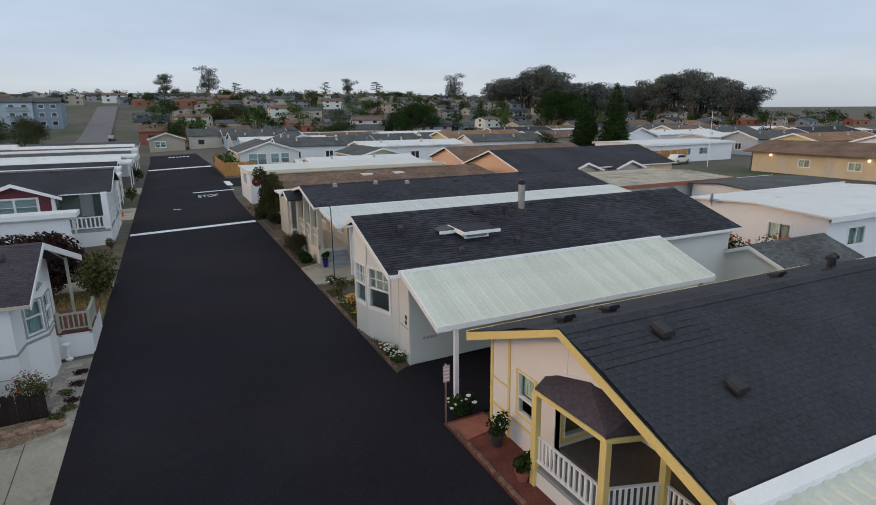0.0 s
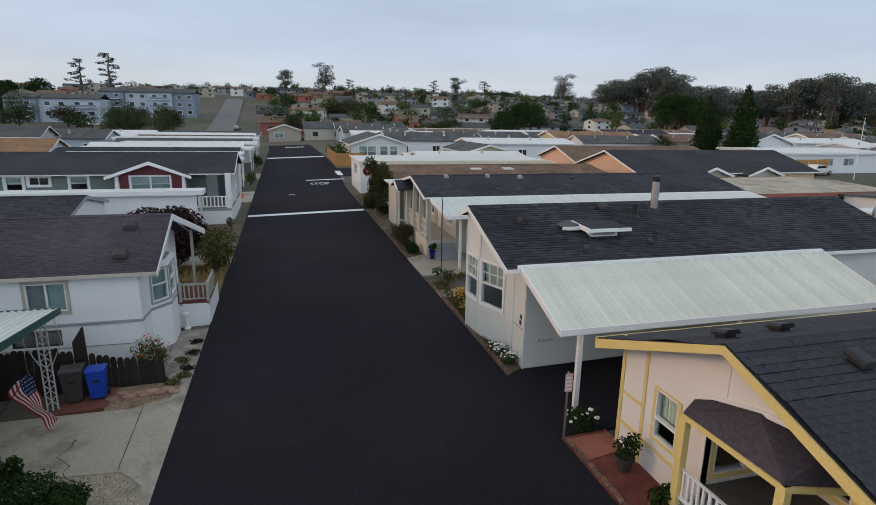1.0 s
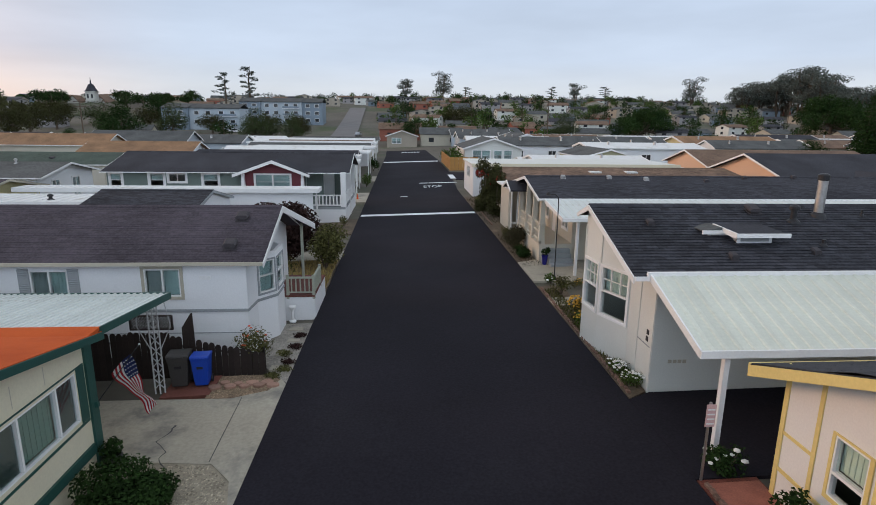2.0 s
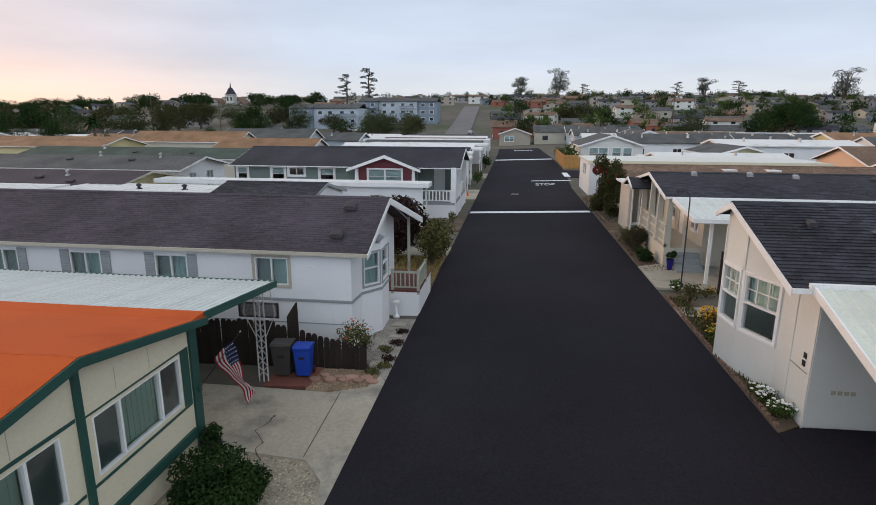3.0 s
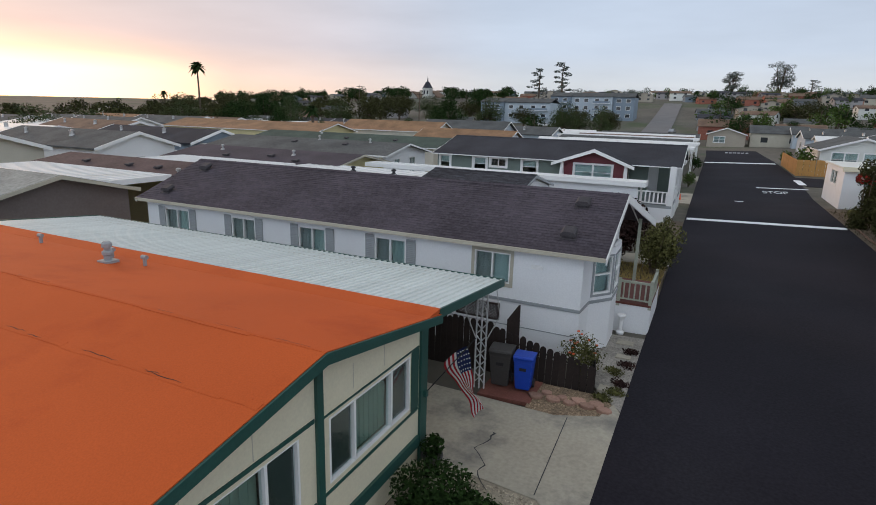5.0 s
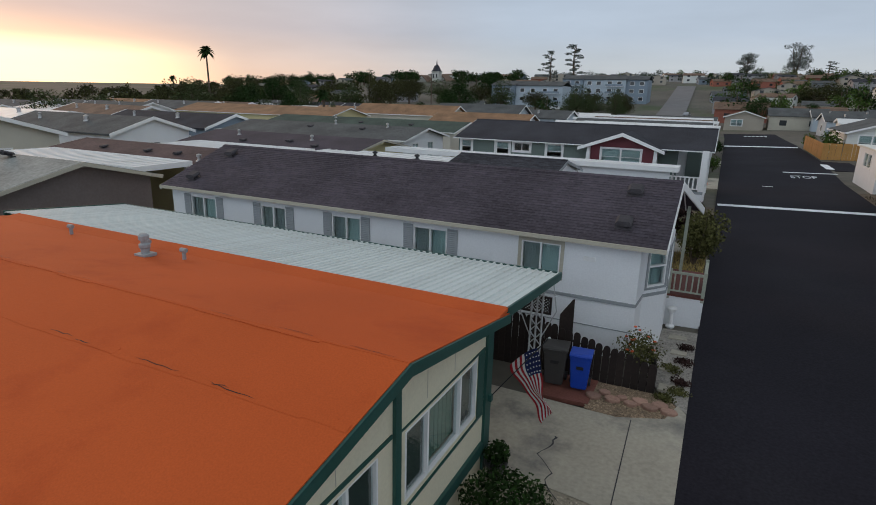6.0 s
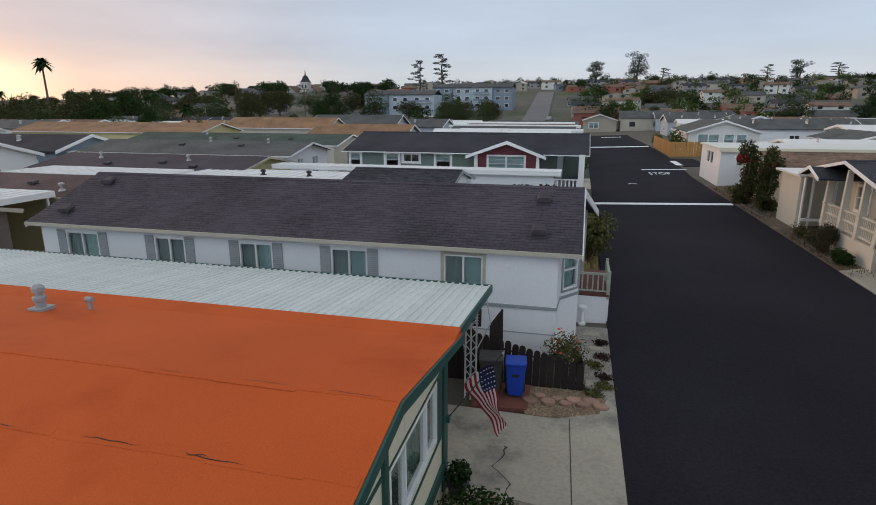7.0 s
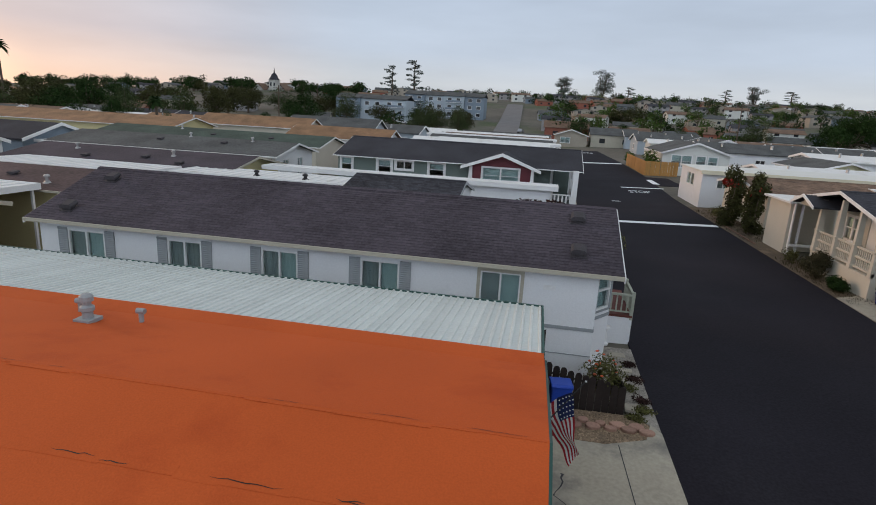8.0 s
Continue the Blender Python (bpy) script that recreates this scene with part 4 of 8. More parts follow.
def wheelie_bin(x, y, z, h, w, material, label, turn=0, lid_mat=None):
    b = thing("wheelie_bin", 0, 0, 0, label, "bin", "bins by the fence")
    bm = B()
    vs = []
    for zz, s in ((0.06, 0.78), (h * 0.86, 1.0), (h * 0.90, 1.06), (h * 0.93, 1.06)):
        vs.append([bm.verts.new((sx * w / 2 * s, sy * w / 2 * s * 1.12, zz)) for sx, sy in ((-1, -1), (1, -1), (1, 1), (-1, 1))])
    for a, c in zip(vs, vs[1:]):
        for k in range(4):
            bm.faces.new((a[k], a[(k + 1) % 4], c[(k + 1) % 4], c[k]))
    bm.faces.new(vs[0][::-1])
    bm.faces.new(vs[-1])
    bmesh.ops.bevel(bm, geom=[e for e in bm.edges], offset=0.02, segments=2, affect="EDGES")
    body = part("body", bm, material, b)
    bm = B()
    prism(bm, [(-w * 0.60, h * 0.935), (w * 0.60, h * 0.935), (w * 0.60, h * 0.97), (w * 0.45, h * 1.0), (-w * 0.5, h * 1.03), (-w * 0.60, h * 0.99)], -w * 0.55, w * 0.55, lambda u, d, q: (d, u, q))
    bmesh.ops.bevel(bm, geom=[e for e in bm.edges], offset=0.012, segments=1, affect="EDGES")
    lid = part("lid", bm, lid_mat or material, b)
    bm = B()
    box(bm, -w * 0.3, w * 0.3, -w * 0.635, -w * 0.60, h * 0.945, h * 0.975)
    part("grip", bm, material, lid)
    bm = B()
    rod(bm, (-w * 0.4, w * 0.66, h * 0.93), (w * 0.4, w * 0.66, h * 0.93), 0.016, n=8)
    part("handle", bm, material, b)
    bm = B()
    box(bm, -w * 0.18, w * 0.18, -w * 0.565, -w * 0.55, h * 0.62, h * 0.70)
    part("plate", bm, DARKMETAL, body)
    for s in (-1, 1):
        bm = B()
        rod(bm, (s * w * 0.42, w * 0.42, 0.11), (s * w * 0.52, w * 0.42, 0.11), 0.11, n=14)
        part("wheel", bm, DARKMETAL, b)
    b.matrix_basis = pose(x, y, z, 0, 0, turn)


wheelie_bin(-2.95, 16.42, -0.455, 1.0, 0.53, BINGREY, "dark grey wheeled rubbish bin on a red pad", 8)
wheelie_bin(-2.35, 16.40, -0.435, 0.93, 0.46, BINBLUE, "bright blue wheeled recycling bin on a red pad", 6)


def board_fence(pts, h0, h1, label, material, bw=0.165, gap=0.004, name="fence", round_top=True, zoff=0.0):
    """Upright boards along a plan line, with rails behind."""
    f = thing(name, pts[0][0], pts[0][1], lot_z(*pts[0]), label, "fence")
    rnd = random.Random(3)
    tot = sum(math.dist(a, b) for a, b in zip(pts, pts[1:]))
    done = 0
    cache = {}
    for a, b in zip(pts, pts[1:]):
        L = math.dist(a, b)
        n = max(1, int(L / (bw + gap)))
        ang = math.atan2(b[1] - a[1], b[0] - a[0])
        for i in range(n):
            s = (i + 0.5) / n
            x, y = a[0] + (b[0] - a[0]) * s, a[1] + (b[1] - a[1]) * s
            h = round(h0 + (h1 - h0) * (done + L * s) / tot + rnd.uniform(-0.03, 0.03), 2)
            if h not in cache:
                bm = B()
                o = [(-bw / 2, 0), (bw / 2, 0), (bw / 2, h - 0.09), (bw * 0.42, h - 0.045), (bw * 0.25, h - 0.01), (0, h), (-bw * 0.25, h - 0.01), (-bw * 0.42, h - 0.045), (-bw / 2, h - 0.09)] if round_top else [(-bw / 2, 0), (bw / 2, 0), (bw / 2, h), (-bw / 2, h)]
                prism(bm, o, -0.012, 0.012)
                bmesh.ops.recalc_face_normals(bm, faces=bm.faces[:])
                me = bpy.data.meshes.new("board")
                bm.to_mesh(me)
                bm.free()
                me.materials.append(material)
                cache[h] = me
            ob = new("board", cache[h])
            adopt(ob, f)
            ob.matrix_basis = Matrix.Translation((x, y, lot_z(x, y) - 0.03 + zoff)) @ Matrix.Rotation(ang + rnd.uniform(-0.04, 0.04), 4, "Z") @ Matrix.Rotation(rnd.uniform(-0.02, 0.02), 4, "Y")
        for q in (0.2, 0.75):
            bm = B()
            za = lot_z(*a) + (h0 + (h1 - h0) * done / tot) * q + zoff
            zb = lot_z(*b) + (h0 + (h1 - h0) * (done + L) / tot) * q + zoff
            nx, ny = -math.sin(ang) * 0.04, math.cos(ang) * 0.04
            rod(bm, (a[0] + nx, a[1] + ny, za), (b[0] + nx, b[1] + ny, zb), 0.028, n=4)
            part("rail", bm, material, f)
        done += L
    return f


board_fence([(-3.45, 17.1), (-2.0, 17.05), (-0.75, 17.0)], 1.35, 0.70, "dark stained board fence stepping down to the road", DARKWOOD)
board_fence([(-0.75, 17.05), (-0.98, 17.95)], 0.70, 0.8, "short dark fence return beside the white home", DARKWOOD)
board_fence([(-12.0, 17.2), (-3.45, 17.1)], 1.45, 1.45, "tall dark stained fence behind the carport", DARKWOOD)
# lattice top and pointed gate panel over the fence
site(y=((16.9, 17.05),), z=((0.4, 0.1), (1.2, 0.95), (1.7, 1.42)))
lat = thing("lattice_panel", -3.9, 17.0, 1.2, "dark wooden lattice panel above the board fence", "lattice")
for k in range(17):
    for s in (-1, 1):
        xm = -4.62 + k * 0.085
        half = 0.19
        lo, hi = max(-4.5, xm - half), min(-3.37, xm + half)
        if hi - lo < 0.05:
            continue
        bm = B()
        rod(bm, (lo, 16.97 + 0.006 * s, 1.44 + s * (lo - xm)), (hi, 16.97 + 0.006 * s, 1.44 + s * (hi - xm)), 0.017, n=4)
        part("slat", bm, DARKWOOD, lat)
for a in ((-4.55, -3.33, 1.20, 1.25), (-4.55, -3.33, 1.63, 1.68), (-4.55, -4.5, 1.25, 1.63), (-3.38, -3.33, 1.25, 1.63)):
    bm = B()
    box(bm, a[0], a[1], 16.94, 17.0, a[2], a[3])
    part("frame", bm, DARKWOOD, lat)
bm = B()
prism(bm, [(-3.12, 0.4), (-2.77, 0.4), (-2.79, 1.72), (-2.84, 1.70), (-3.12, 1.24)], 17.02, 17.05)
tagged(part("gate_panel", bm, DARKWOOD), "dark pointed wooden gate panel behind the fence", "gate")
site()
rnd = random.Random(5)
for k in range(9):
    x, y = -1.95 + k * 0.2, 16.15 + 0.22 * (k % 2) + rnd.uniform(-0.05, 0.05)
    bm = B()
    a0 = rnd.uniform(0, 3)
    r0 = rnd.uniform(0.13, 0.19)
    slab(bm, [(x + r0 * math.cos(a0 + q * 0.785) * rnd.uniform(0.85, 1.15), y + 0.8 * r0 * math.sin(a0 + q * 0.785) * rnd.uniform(0.85, 1.1)) for q in range(8)], lot_z(x, y) - 0.02, lot_z(x, y) + 0.09)
    bmesh.ops.bevel(bm, geom=bm.edges[:], offset=0.015, segments=1, affect="EDGES")
    tagged(part("stone", bm, FLAGSTONE), "rounded reddish border stone on pale gravel", "stone", "border stones")
for x, y, r in ((-0.55, 18.4, 0.22), (-0.45, 17.3, 0.25), (-0.5, 20.6, 0.24), (-0.4, 19.5, 0.2)):
    bm = B()
    slab(bm, [(x - r, y - r * 0.7), (x + r, y - r * 0.6), (x + r * 1.05, y + r * 0.6), (x - r * 0.9, y + r * 0.75)], lot_z(x, y) - 0.02, lot_z(x, y) + 0.045)
    bmesh.ops.bevel(bm, geom=bm.edges[:], offset=0.012, segments=1, affect="EDGES")
    tagged(part("stepping_stone", bm, CONCRETE), "flat grey stepping stone in gravel", "stone", "stepping stones")

# ---- white home with the plum grey roof ----
site(y=((18.0, 18.47), (21.3, 21.45), (24.6, 24.75)), z=((-0.37, -0.47), (0.475, 0.34), (1.5, 1.03), (1.6, 1.12), (1.98, 1.54), (3.02, 2.40), (3.28, 2.66), (4.25, 3.84)))
WZ = -0.37
ww = [(-17.36, -16.1, 2.0, 3.0), (-13.97, -12.88, 2.0, 3.0), (-10.97, -9.87, 2.0, 3.0), (-7.98, -6.88, 2.0, 3.0), (-4.62, -3.54, 1.98, 3.04)]
wh, _ = gable_house("mobile_home", -18.35, -1.53, 18.0, 24.6, WZ, 3.28, 4.25, WHITEPAINT, SHINGLE_W, TAUPE, "white mobile home with a plum grey shingle roof and bay window", over=0.25, front=0.58, holes={"S": ww}, seed=11, rake_mat=TRIMWHITE)
for k, wn in enumerate(ww):
    window(wh, south(18.0), *wn, style="slider", blind="half" if k != 1 else "dark", trim=None if k < 4 else TAUPE, trim_w=0.09, shutter=GREYTRIM if k < 4 else None)
bm = B()
box(bm, -18.35, -1.53, 0.003, 0.03, 1.50, 1.60, south(18.0))
part("band", bm, GREYTRIM, wh)
bm = B()
box(bm, -18.35, -1.53, 0.003, 0.012, 0.45, 0.475, south(18.0))
part("skirting_joint", bm, GREYTRIM, wh)
bm = B()
box(bm, -2.94, -2.62, 0.003, 0.05, 2.64, 2.78, south(18.0))
part("wall_plaque", bm, TRIMWHITE, wh)
bays = [(-1.54, 17.99), (-1.48, 19.05), (-0.97, 19.8), (-0.97, 21.0), (-1.5, 21.6)]
for k, (a, b) in enumerate(zip(bays, bays[1:])):
    L = math.dist(a, b)
    hole = [(0.10, L - 0.10, 1.75, 2.98)] if k in (1, 2) else []
    w = wall("bay_wall", wh, slant(a, b), 0, L, WZ, 3.24, WHITEPAINT, hole, 0.1)
    for q in hole:
        window(wh, slant(a, b), *q, style="hung", blind="full", trim=GREYTRIM, trim_w=0.06)
    bm = B()
    box(bm, 0, L, 0.003, 0.025, 1.50, 1.60, slant(a, b))
    part("band", bm, GREYTRIM, wh)
# porch roof over the entrance, deck and rail
site()


def north_slope(y):
    """Underside of the white home's roof north of its ridge."""
    return 3.82 - 0.362 * (y - 21.45)


bm = B()
wing = [(-0.99, 21.5), (-0.42, 24.95), (-0.99, 24.95)]
lower = [bm.verts.new((x, y, north_slope(y))) for x, y in wing]
upper = [bm.verts.new((x, y, north_slope(y) + 0.10)) for x, y in wing]
bm.faces.new(lower[::-1])
bm.faces.new(upper)
for k in range(3):
    bm.faces.new((lower[k], lower[(k + 1) % 3], upper[(k + 1) % 3], upper[k]))
part("porch_roof", bm, SHINGLE_W, wh)
bm = B()
L = math.dist(wing[0], wing[1])
prism(bm, [(0, north_slope(21.5) - 0.10), (L, north_slope(24.95) - 0.10), (L, north_slope(24.95) + 0.13), (0, north_slope(21.5) + 0.13)], -0.035, 0.006, lambda u, d, z: (wing[0][0] + (wing[1][0] - wing[0][0]) * u / L + 0.03 - d, wing[0][1] + (wing[1][1] - wing[0][1]) * u / L, z))
part("rake_board", bm, TRIMWHITE, wh)
bm = B()
box(bm, -0.86, -0.76, 24.2, 24.3, 0.45, north_slope(24.25))
part("porch_post", bm, GREYWOOD, wh)
site(y=((18.0, 18.47), (21.3, 21.45), (24.6, 24.75)), z=((-0.37, -0.47), (0.475, 0.34), (1.5, 1.03), (1.6, 1.12), (1.98, 1.54), (3.02, 2.40), (3.28, 2.66), (4.25, 3.84)))
deck = thing("porch_deck", -0.4, 23, WZ, "raised porch deck with a weathered sage railing", "deck")
bm = B()
box(bm, -1.5, 0.02, 21.62, 24.5, 0.62, 0.72)
part("floor", bm, DECKRED, deck)
for a in ((-1.5, -0.06, 21.64, 21.72), (-0.06, 0.02, 21.64, 24.5)):
    bm = B()
    box(bm, *a, WZ - 0.05, 0.62)
    part("skirt", bm, WHITEPAINT, deck)
for p0, p1 in (((-1.0, 21.68), (-0.02, 21.68)), ((-0.02, 21.68), (-0.02, 23.3))):
    L = math.dist(p0, p1)
    for z, hh in ((1.62, 0.06), (0.85, 0.05)):
        bm = B()
        box(bm, 0, L, -0.04, 0.04, z, z + hh, slant(p0, p1))
        part("rail", bm, GREYWOOD, deck)
    n = int(L / 0.14)
    for i in range(1, n):
        bm = B()
        u = L * i / n
        box(bm, u - 0.022, u + 0.022, -0.022, 0.022, 0.9, 1.62, slant(p0, p1))
        part("baluster", bm, GREYWOOD, deck)
for px, py in ((-0.98, 21.68), (-0.02, 21.68), (-0.02, 23.3)):
    bm = B()
    box(bm, px - 0.05, px + 0.05, py - 0.05, py + 0.05, 0.5, 1.74)
    part("newel", bm, GREYWOOD, deck)
bm = B()
lathe(bm, -0.78, 21.35, [(0.12, -0.36), (0.13, -0.3), (0.06, -0.24), (0.05, 0.1), (0.10, 0.2), (0.14, 0.26), (0.13, 0.31), (0.03, 0.33)], 14)
tagged(part("pedestal", bm, TRIMWHITE), "small white garden pedestal beside the porch", "pedestal")
roof_slope_w = (4.25 - 3.28) / 3.3
for x, y in ((-2.1, 18.55), (-2.1, 20.3), (-17.6, 18.4), (-17.5, 20.4)):
    roof_vent(x, y, 3.28 + (y - 18.0) * roof_slope_w + 0.115, roof_slope_w, label="low dark roof vent on the plum grey shingles")
# ---- pale grey home with the bay window and ribbed carport ----
site(x=((9.27, 9.08), (9.9, 9.85), (12.0, 12.0)), y=((13.5, 14.35), (13.8, 14.68), (15.4, 16.3), (17.1, 18.1), (20.4, 21.2)), z=((0.15, -0.1), (1.35, 1.2), (2.95, 2.72), (3.45, 3.26), (4.70, 4.40)))
RZ = 0.15
r1, _ = gable_house("mobile_home", 9.9, 24.9, 13.8, 20.4, RZ, 3.45, 4.70, GREYWHITE, SHINGLE, TRIMWHITE, "pale grey mobile home with charcoal shingle roof", over=0.30, front=0.65, holes={}, seed=21, east_front=False, yr=17.1, north_in=2.6, skip_walls="WN", lift=0.028)
s1 = (4.70 - 3.45) / 3.3


def r1_z(y):
    return 4.70 - abs(y - 17.1) * s1 + 0.11


wall("wall", r1, west(9.9), 13.8, 15.4, RZ, 3.45, GREYWHITE)
bm = B()
prism(bm, [(13.8, 3.45), (17.1, 3.45), (17.1, 4.68)], -0.14, 0, west(9.9))
part("gable", bm, GREYWHITE, r1)
wall("wall", r1, north(20.4), 12.4, 24.76, RZ, 3.45, GREYWHITE)
wall("wall", r1, west(12.26), 17.65, 20.4, RZ, 3.45, GREYWHITE)
bm = B()
prism(bm, [(17.1, 3.45), (20.4, 3.45), (17.1, 4.68)], -0.14, 0, west(12.26))
part("gable", bm, GREYWHITE, r1)
bay1 = [(12.24, 17.75), (9.42, 17.75), (9.5, 16.6), (9.9, 15.4)]
for k, (a, b) in enumerate(zip(bay1, bay1[1:])):
    L = math.dist(a, b)
    hole = [(0.1, L - 0.1, 1.35, 2.95)] if k else []
    wall("bay_wall", r1, slant(a, b), 0, L, RZ, 3.4, GREYWHITE, hole, 0.1)
    za, zb2 = (4.70 - abs(q[1] - 17.1) * s1 - 0.02 for q in (a, b))
    bm = B()
    prism(bm, [(0, 3.4), (L, 3.4), (L, zb2), (0, za)], -0.1, 0, slant(a, b))
    part("upper_wall", bm, GREYWHITE, r1)
    bm = B()
    for u in (0.02, L - 0.02):
        box(bm, u - 0.03, u + 0.03, 0.002, 0.02, 3.0, 4.0, slant(a, b))
    part("corner_batten", bm, GREYWHITE, r1)
    for q in hole:
        wn = window(r1, slant(a, b), *q, style="hung", blind="top", trim=TRIMWHITE, trim_w=0.055)
        for uu in (0.33, 0.67):
            bm = B()
            u = q[0] + (q[1] - q[0]) * uu
            box(bm, u - 0.012, u + 0.012, -0.06, -0.02, 2.2, 2.9, slant(a, b))
            part("muntin", bm, TRIMWHITE, wn)
        bm = B()
        box(bm, q[0], q[1], -0.06, -0.02, 2.52, 2.545, slant(a, b))
        part("muntin", bm, TRIMWHITE, wn)
bm = B()
prism(bm, [(17.0, 4.70), (18.15, 4.27), (18.15, 4.37), (17.0, 4.80)], 9.27, 11.83, lambda u, d, z: (d, u, z))
part("bay_roof", bm, SHINGLE, r1)
bm = B()
prism(bm, [(17.1, 4.62), (18.2, 4.21), (18.2, 4.36), (17.1, 4.79)], 9.22, 9.268, lambda u, d, z: (d, u, z))
part("rake_board", bm, TRIMWHITE, r1)
for y0, y1, z in ((13.95, 14.7, 1.30),):
    bm = B()
    box(bm, y0, y1, 0.002, 0.014, z, z + 0.02, west(9.9))
    part("panel_joint", bm, GREYTRIM, r1)
for y in (13.86, 14.75):
    bm = B()
    box(bm, y - 0.04, y + 0.04, 0.002, 0.02, RZ, 3.3, west(9.9))
    part("batten", bm, GREYWHITE, r1)
for k in range(2):
    bm = B()
    box(bm, 14.05 + k * 0.02, 14.17 + k * 0.02, 0.003, 0.015, 1.62 - k * 0.2, 1.76 - k * 0.2, west(9.9))
    part("wall_mark", bm, DARKMETAL, r1)
for k in range(4):
    bm = B()
    box(bm, 10.35 + k * 0.13, 10.45 + k * 0.13, 0.003, 0.01, 0.95, 1.04, south(13.8))
    part("wall_mark", bm, TAUPE, r1)
site()
carport("carport", 9.46, 20.4, (14.38, 3.30), (11.72, 2.36), STREAKED, TRIMWHITE, "ribbed off-white metal carport, streaked with moss", posts=[(10.12, 11.9), (15.0, 11.9), (20.0, 11.9)], zb=0.2, post_mat=TRIMWHITE)
board_fence([(11.35, 24.7), (13.4, 24.75)], 1.75, 1.75, "dark brown board screen beside the carport", DARKWOOD, bw=0.2, name="board_screen", round_top=False)
# clerestory dormer
site(x=((9.27, 9.08), (9.9, 9.85), (12.0, 12.0)), y=((13.5, 14.35), (13.8, 14.68), (15.4, 16.3), (17.1, 18.1), (20.4, 21.2)), z=((0.15, -0.1), (1.35, 1.2), (2.95, 2.72), (3.45, 3.26), (4.70, 4.40)))
dm = thing("roof_dormer", 13.2, 15.6, r1_z(14.7), "small low roof dormer with white fascia", "dormer")
zd = r1_z(14.9)
bm = B()
box(bm, 12.5, 13.5, 14.95, 15.7, zd - 0.2, zd + 0.30)
part("body", bm, WHITEPAINT, dm)
bm = B()
box(bm, 12.6, 13.4, 14.92, 14.947, zd + 0.08, zd + 0.22)
part("louvre", bm, GREYTRIM, dm)
bm = B()
prism(bm, [(14.6, zd + 0.29), (15.75, zd + 0.36), (15.75, zd + 0.44), (14.6, zd + 0.37)], 12.28, 13.7, lambda u, d, z: (d, u, z))
part("roof", bm, SHINGLE, dm)
bm = B()
box(bm, 12.23, 13.75, 14.55, 14.597, zd + 0.27, zd + 0.39)
part("fascia", bm, TRIMWHITE, dm)
for x in (12.23,):
    bm = B()
    prism(bm, [(14.6, zd + 0.24), (15.75, zd + 0.32), (15.75, zd + 0.46), (14.6, zd + 0.40)], x, x + 0.047, lambda u, d, z: (d, u, z))
    part("side_fascia", bm, TRIMWHITE, dm)
bm = B()
box(bm, 11.9, 12.6, 15.35, 15.85, zd - 0.1, zd + 0.31)
part("side_wall", bm, WHITEPAINT, dm)
bm = B()
prism(bm, [(11.7, zd + 0.31), (12.75, zd + 0.31), (12.75, zd + 0.34), (12.2, zd + 0.44), (11.7, zd + 0.34)], 15.25, 15.95)
part("side_roof", bm, SHINGLE_G, dm)
bm = B()
box(bm, 11.66, 12.26, 15.2, 15.246, zd + 0.24, zd + 0.35)
part("fascia", bm, TRIMWHITE, dm)
bm = B()
box(bm, 9.5, 20.4, 13.42, 13.52, 3.44, 3.56)
part("eave_flashing", bm, TRIMWHITE, r1)
bm = B()
rod(bm, (15.9, 16.4, r1_z(16.4) - 0.05), (15.9, 16.4, r1_z(16.4) + 1.12), 0.13, n=18)
fl = thing("flue", 15.9, 16.4, r1_z(16.4), "tall galvanised round flue with a dark cap", "flue")
part("pipe", bm, GALV, fl)
bm = B()
lathe(bm, 15.9, 16.4, [(0.145, r1_z(16.4) + 1.10), (0.16, r1_z(16.4) + 1.12), (0.16, r1_z(16.4) + 1.26), (0.10, r1_z(16.4) + 1.30)], 18)
part("cap", bm, DARKMETAL, fl)
bm = B()
lathe(bm, 15.9, 16.4, [(0.26, r1_z(16.1) - 0.06), (0.20, r1_z(16.4) + 0.06), (0.13, r1_z(16.4) + 0.14), (0.12, r1_z(16.4) + 0.15)], 18)
part("flashing", bm, DARKMETAL, fl)
for x, y in ((10.5, 15.9), (12.0, 14.2), (21.0, 16.4), (14.4, 14.4)):
    roof_vent(x, y, r1_z(y), s1, w=0.18, label="low square vent on charcoal shingles")
roof_vent(13.97, 16.6, r1_z(16.6) + 0.04, s1, w=0.32, label="wide black hooded vent on charcoal shingles")
for x, y, hh, r in ((14.9, 16.1, 0.42, 0.085), (14.9, 14.8, 0.2, 0.05), (17.3, 16.4, 0.22, 0.03), (22.3, 16.4, 0.22, 0.03), (23.3, 16.0, 0.2, 0.03)):
    pipe_vent(x, y, r1_z(y), hh, r, DARKMETAL, "black plumbing vent pipe on the shingles", cap=r > 0.05)

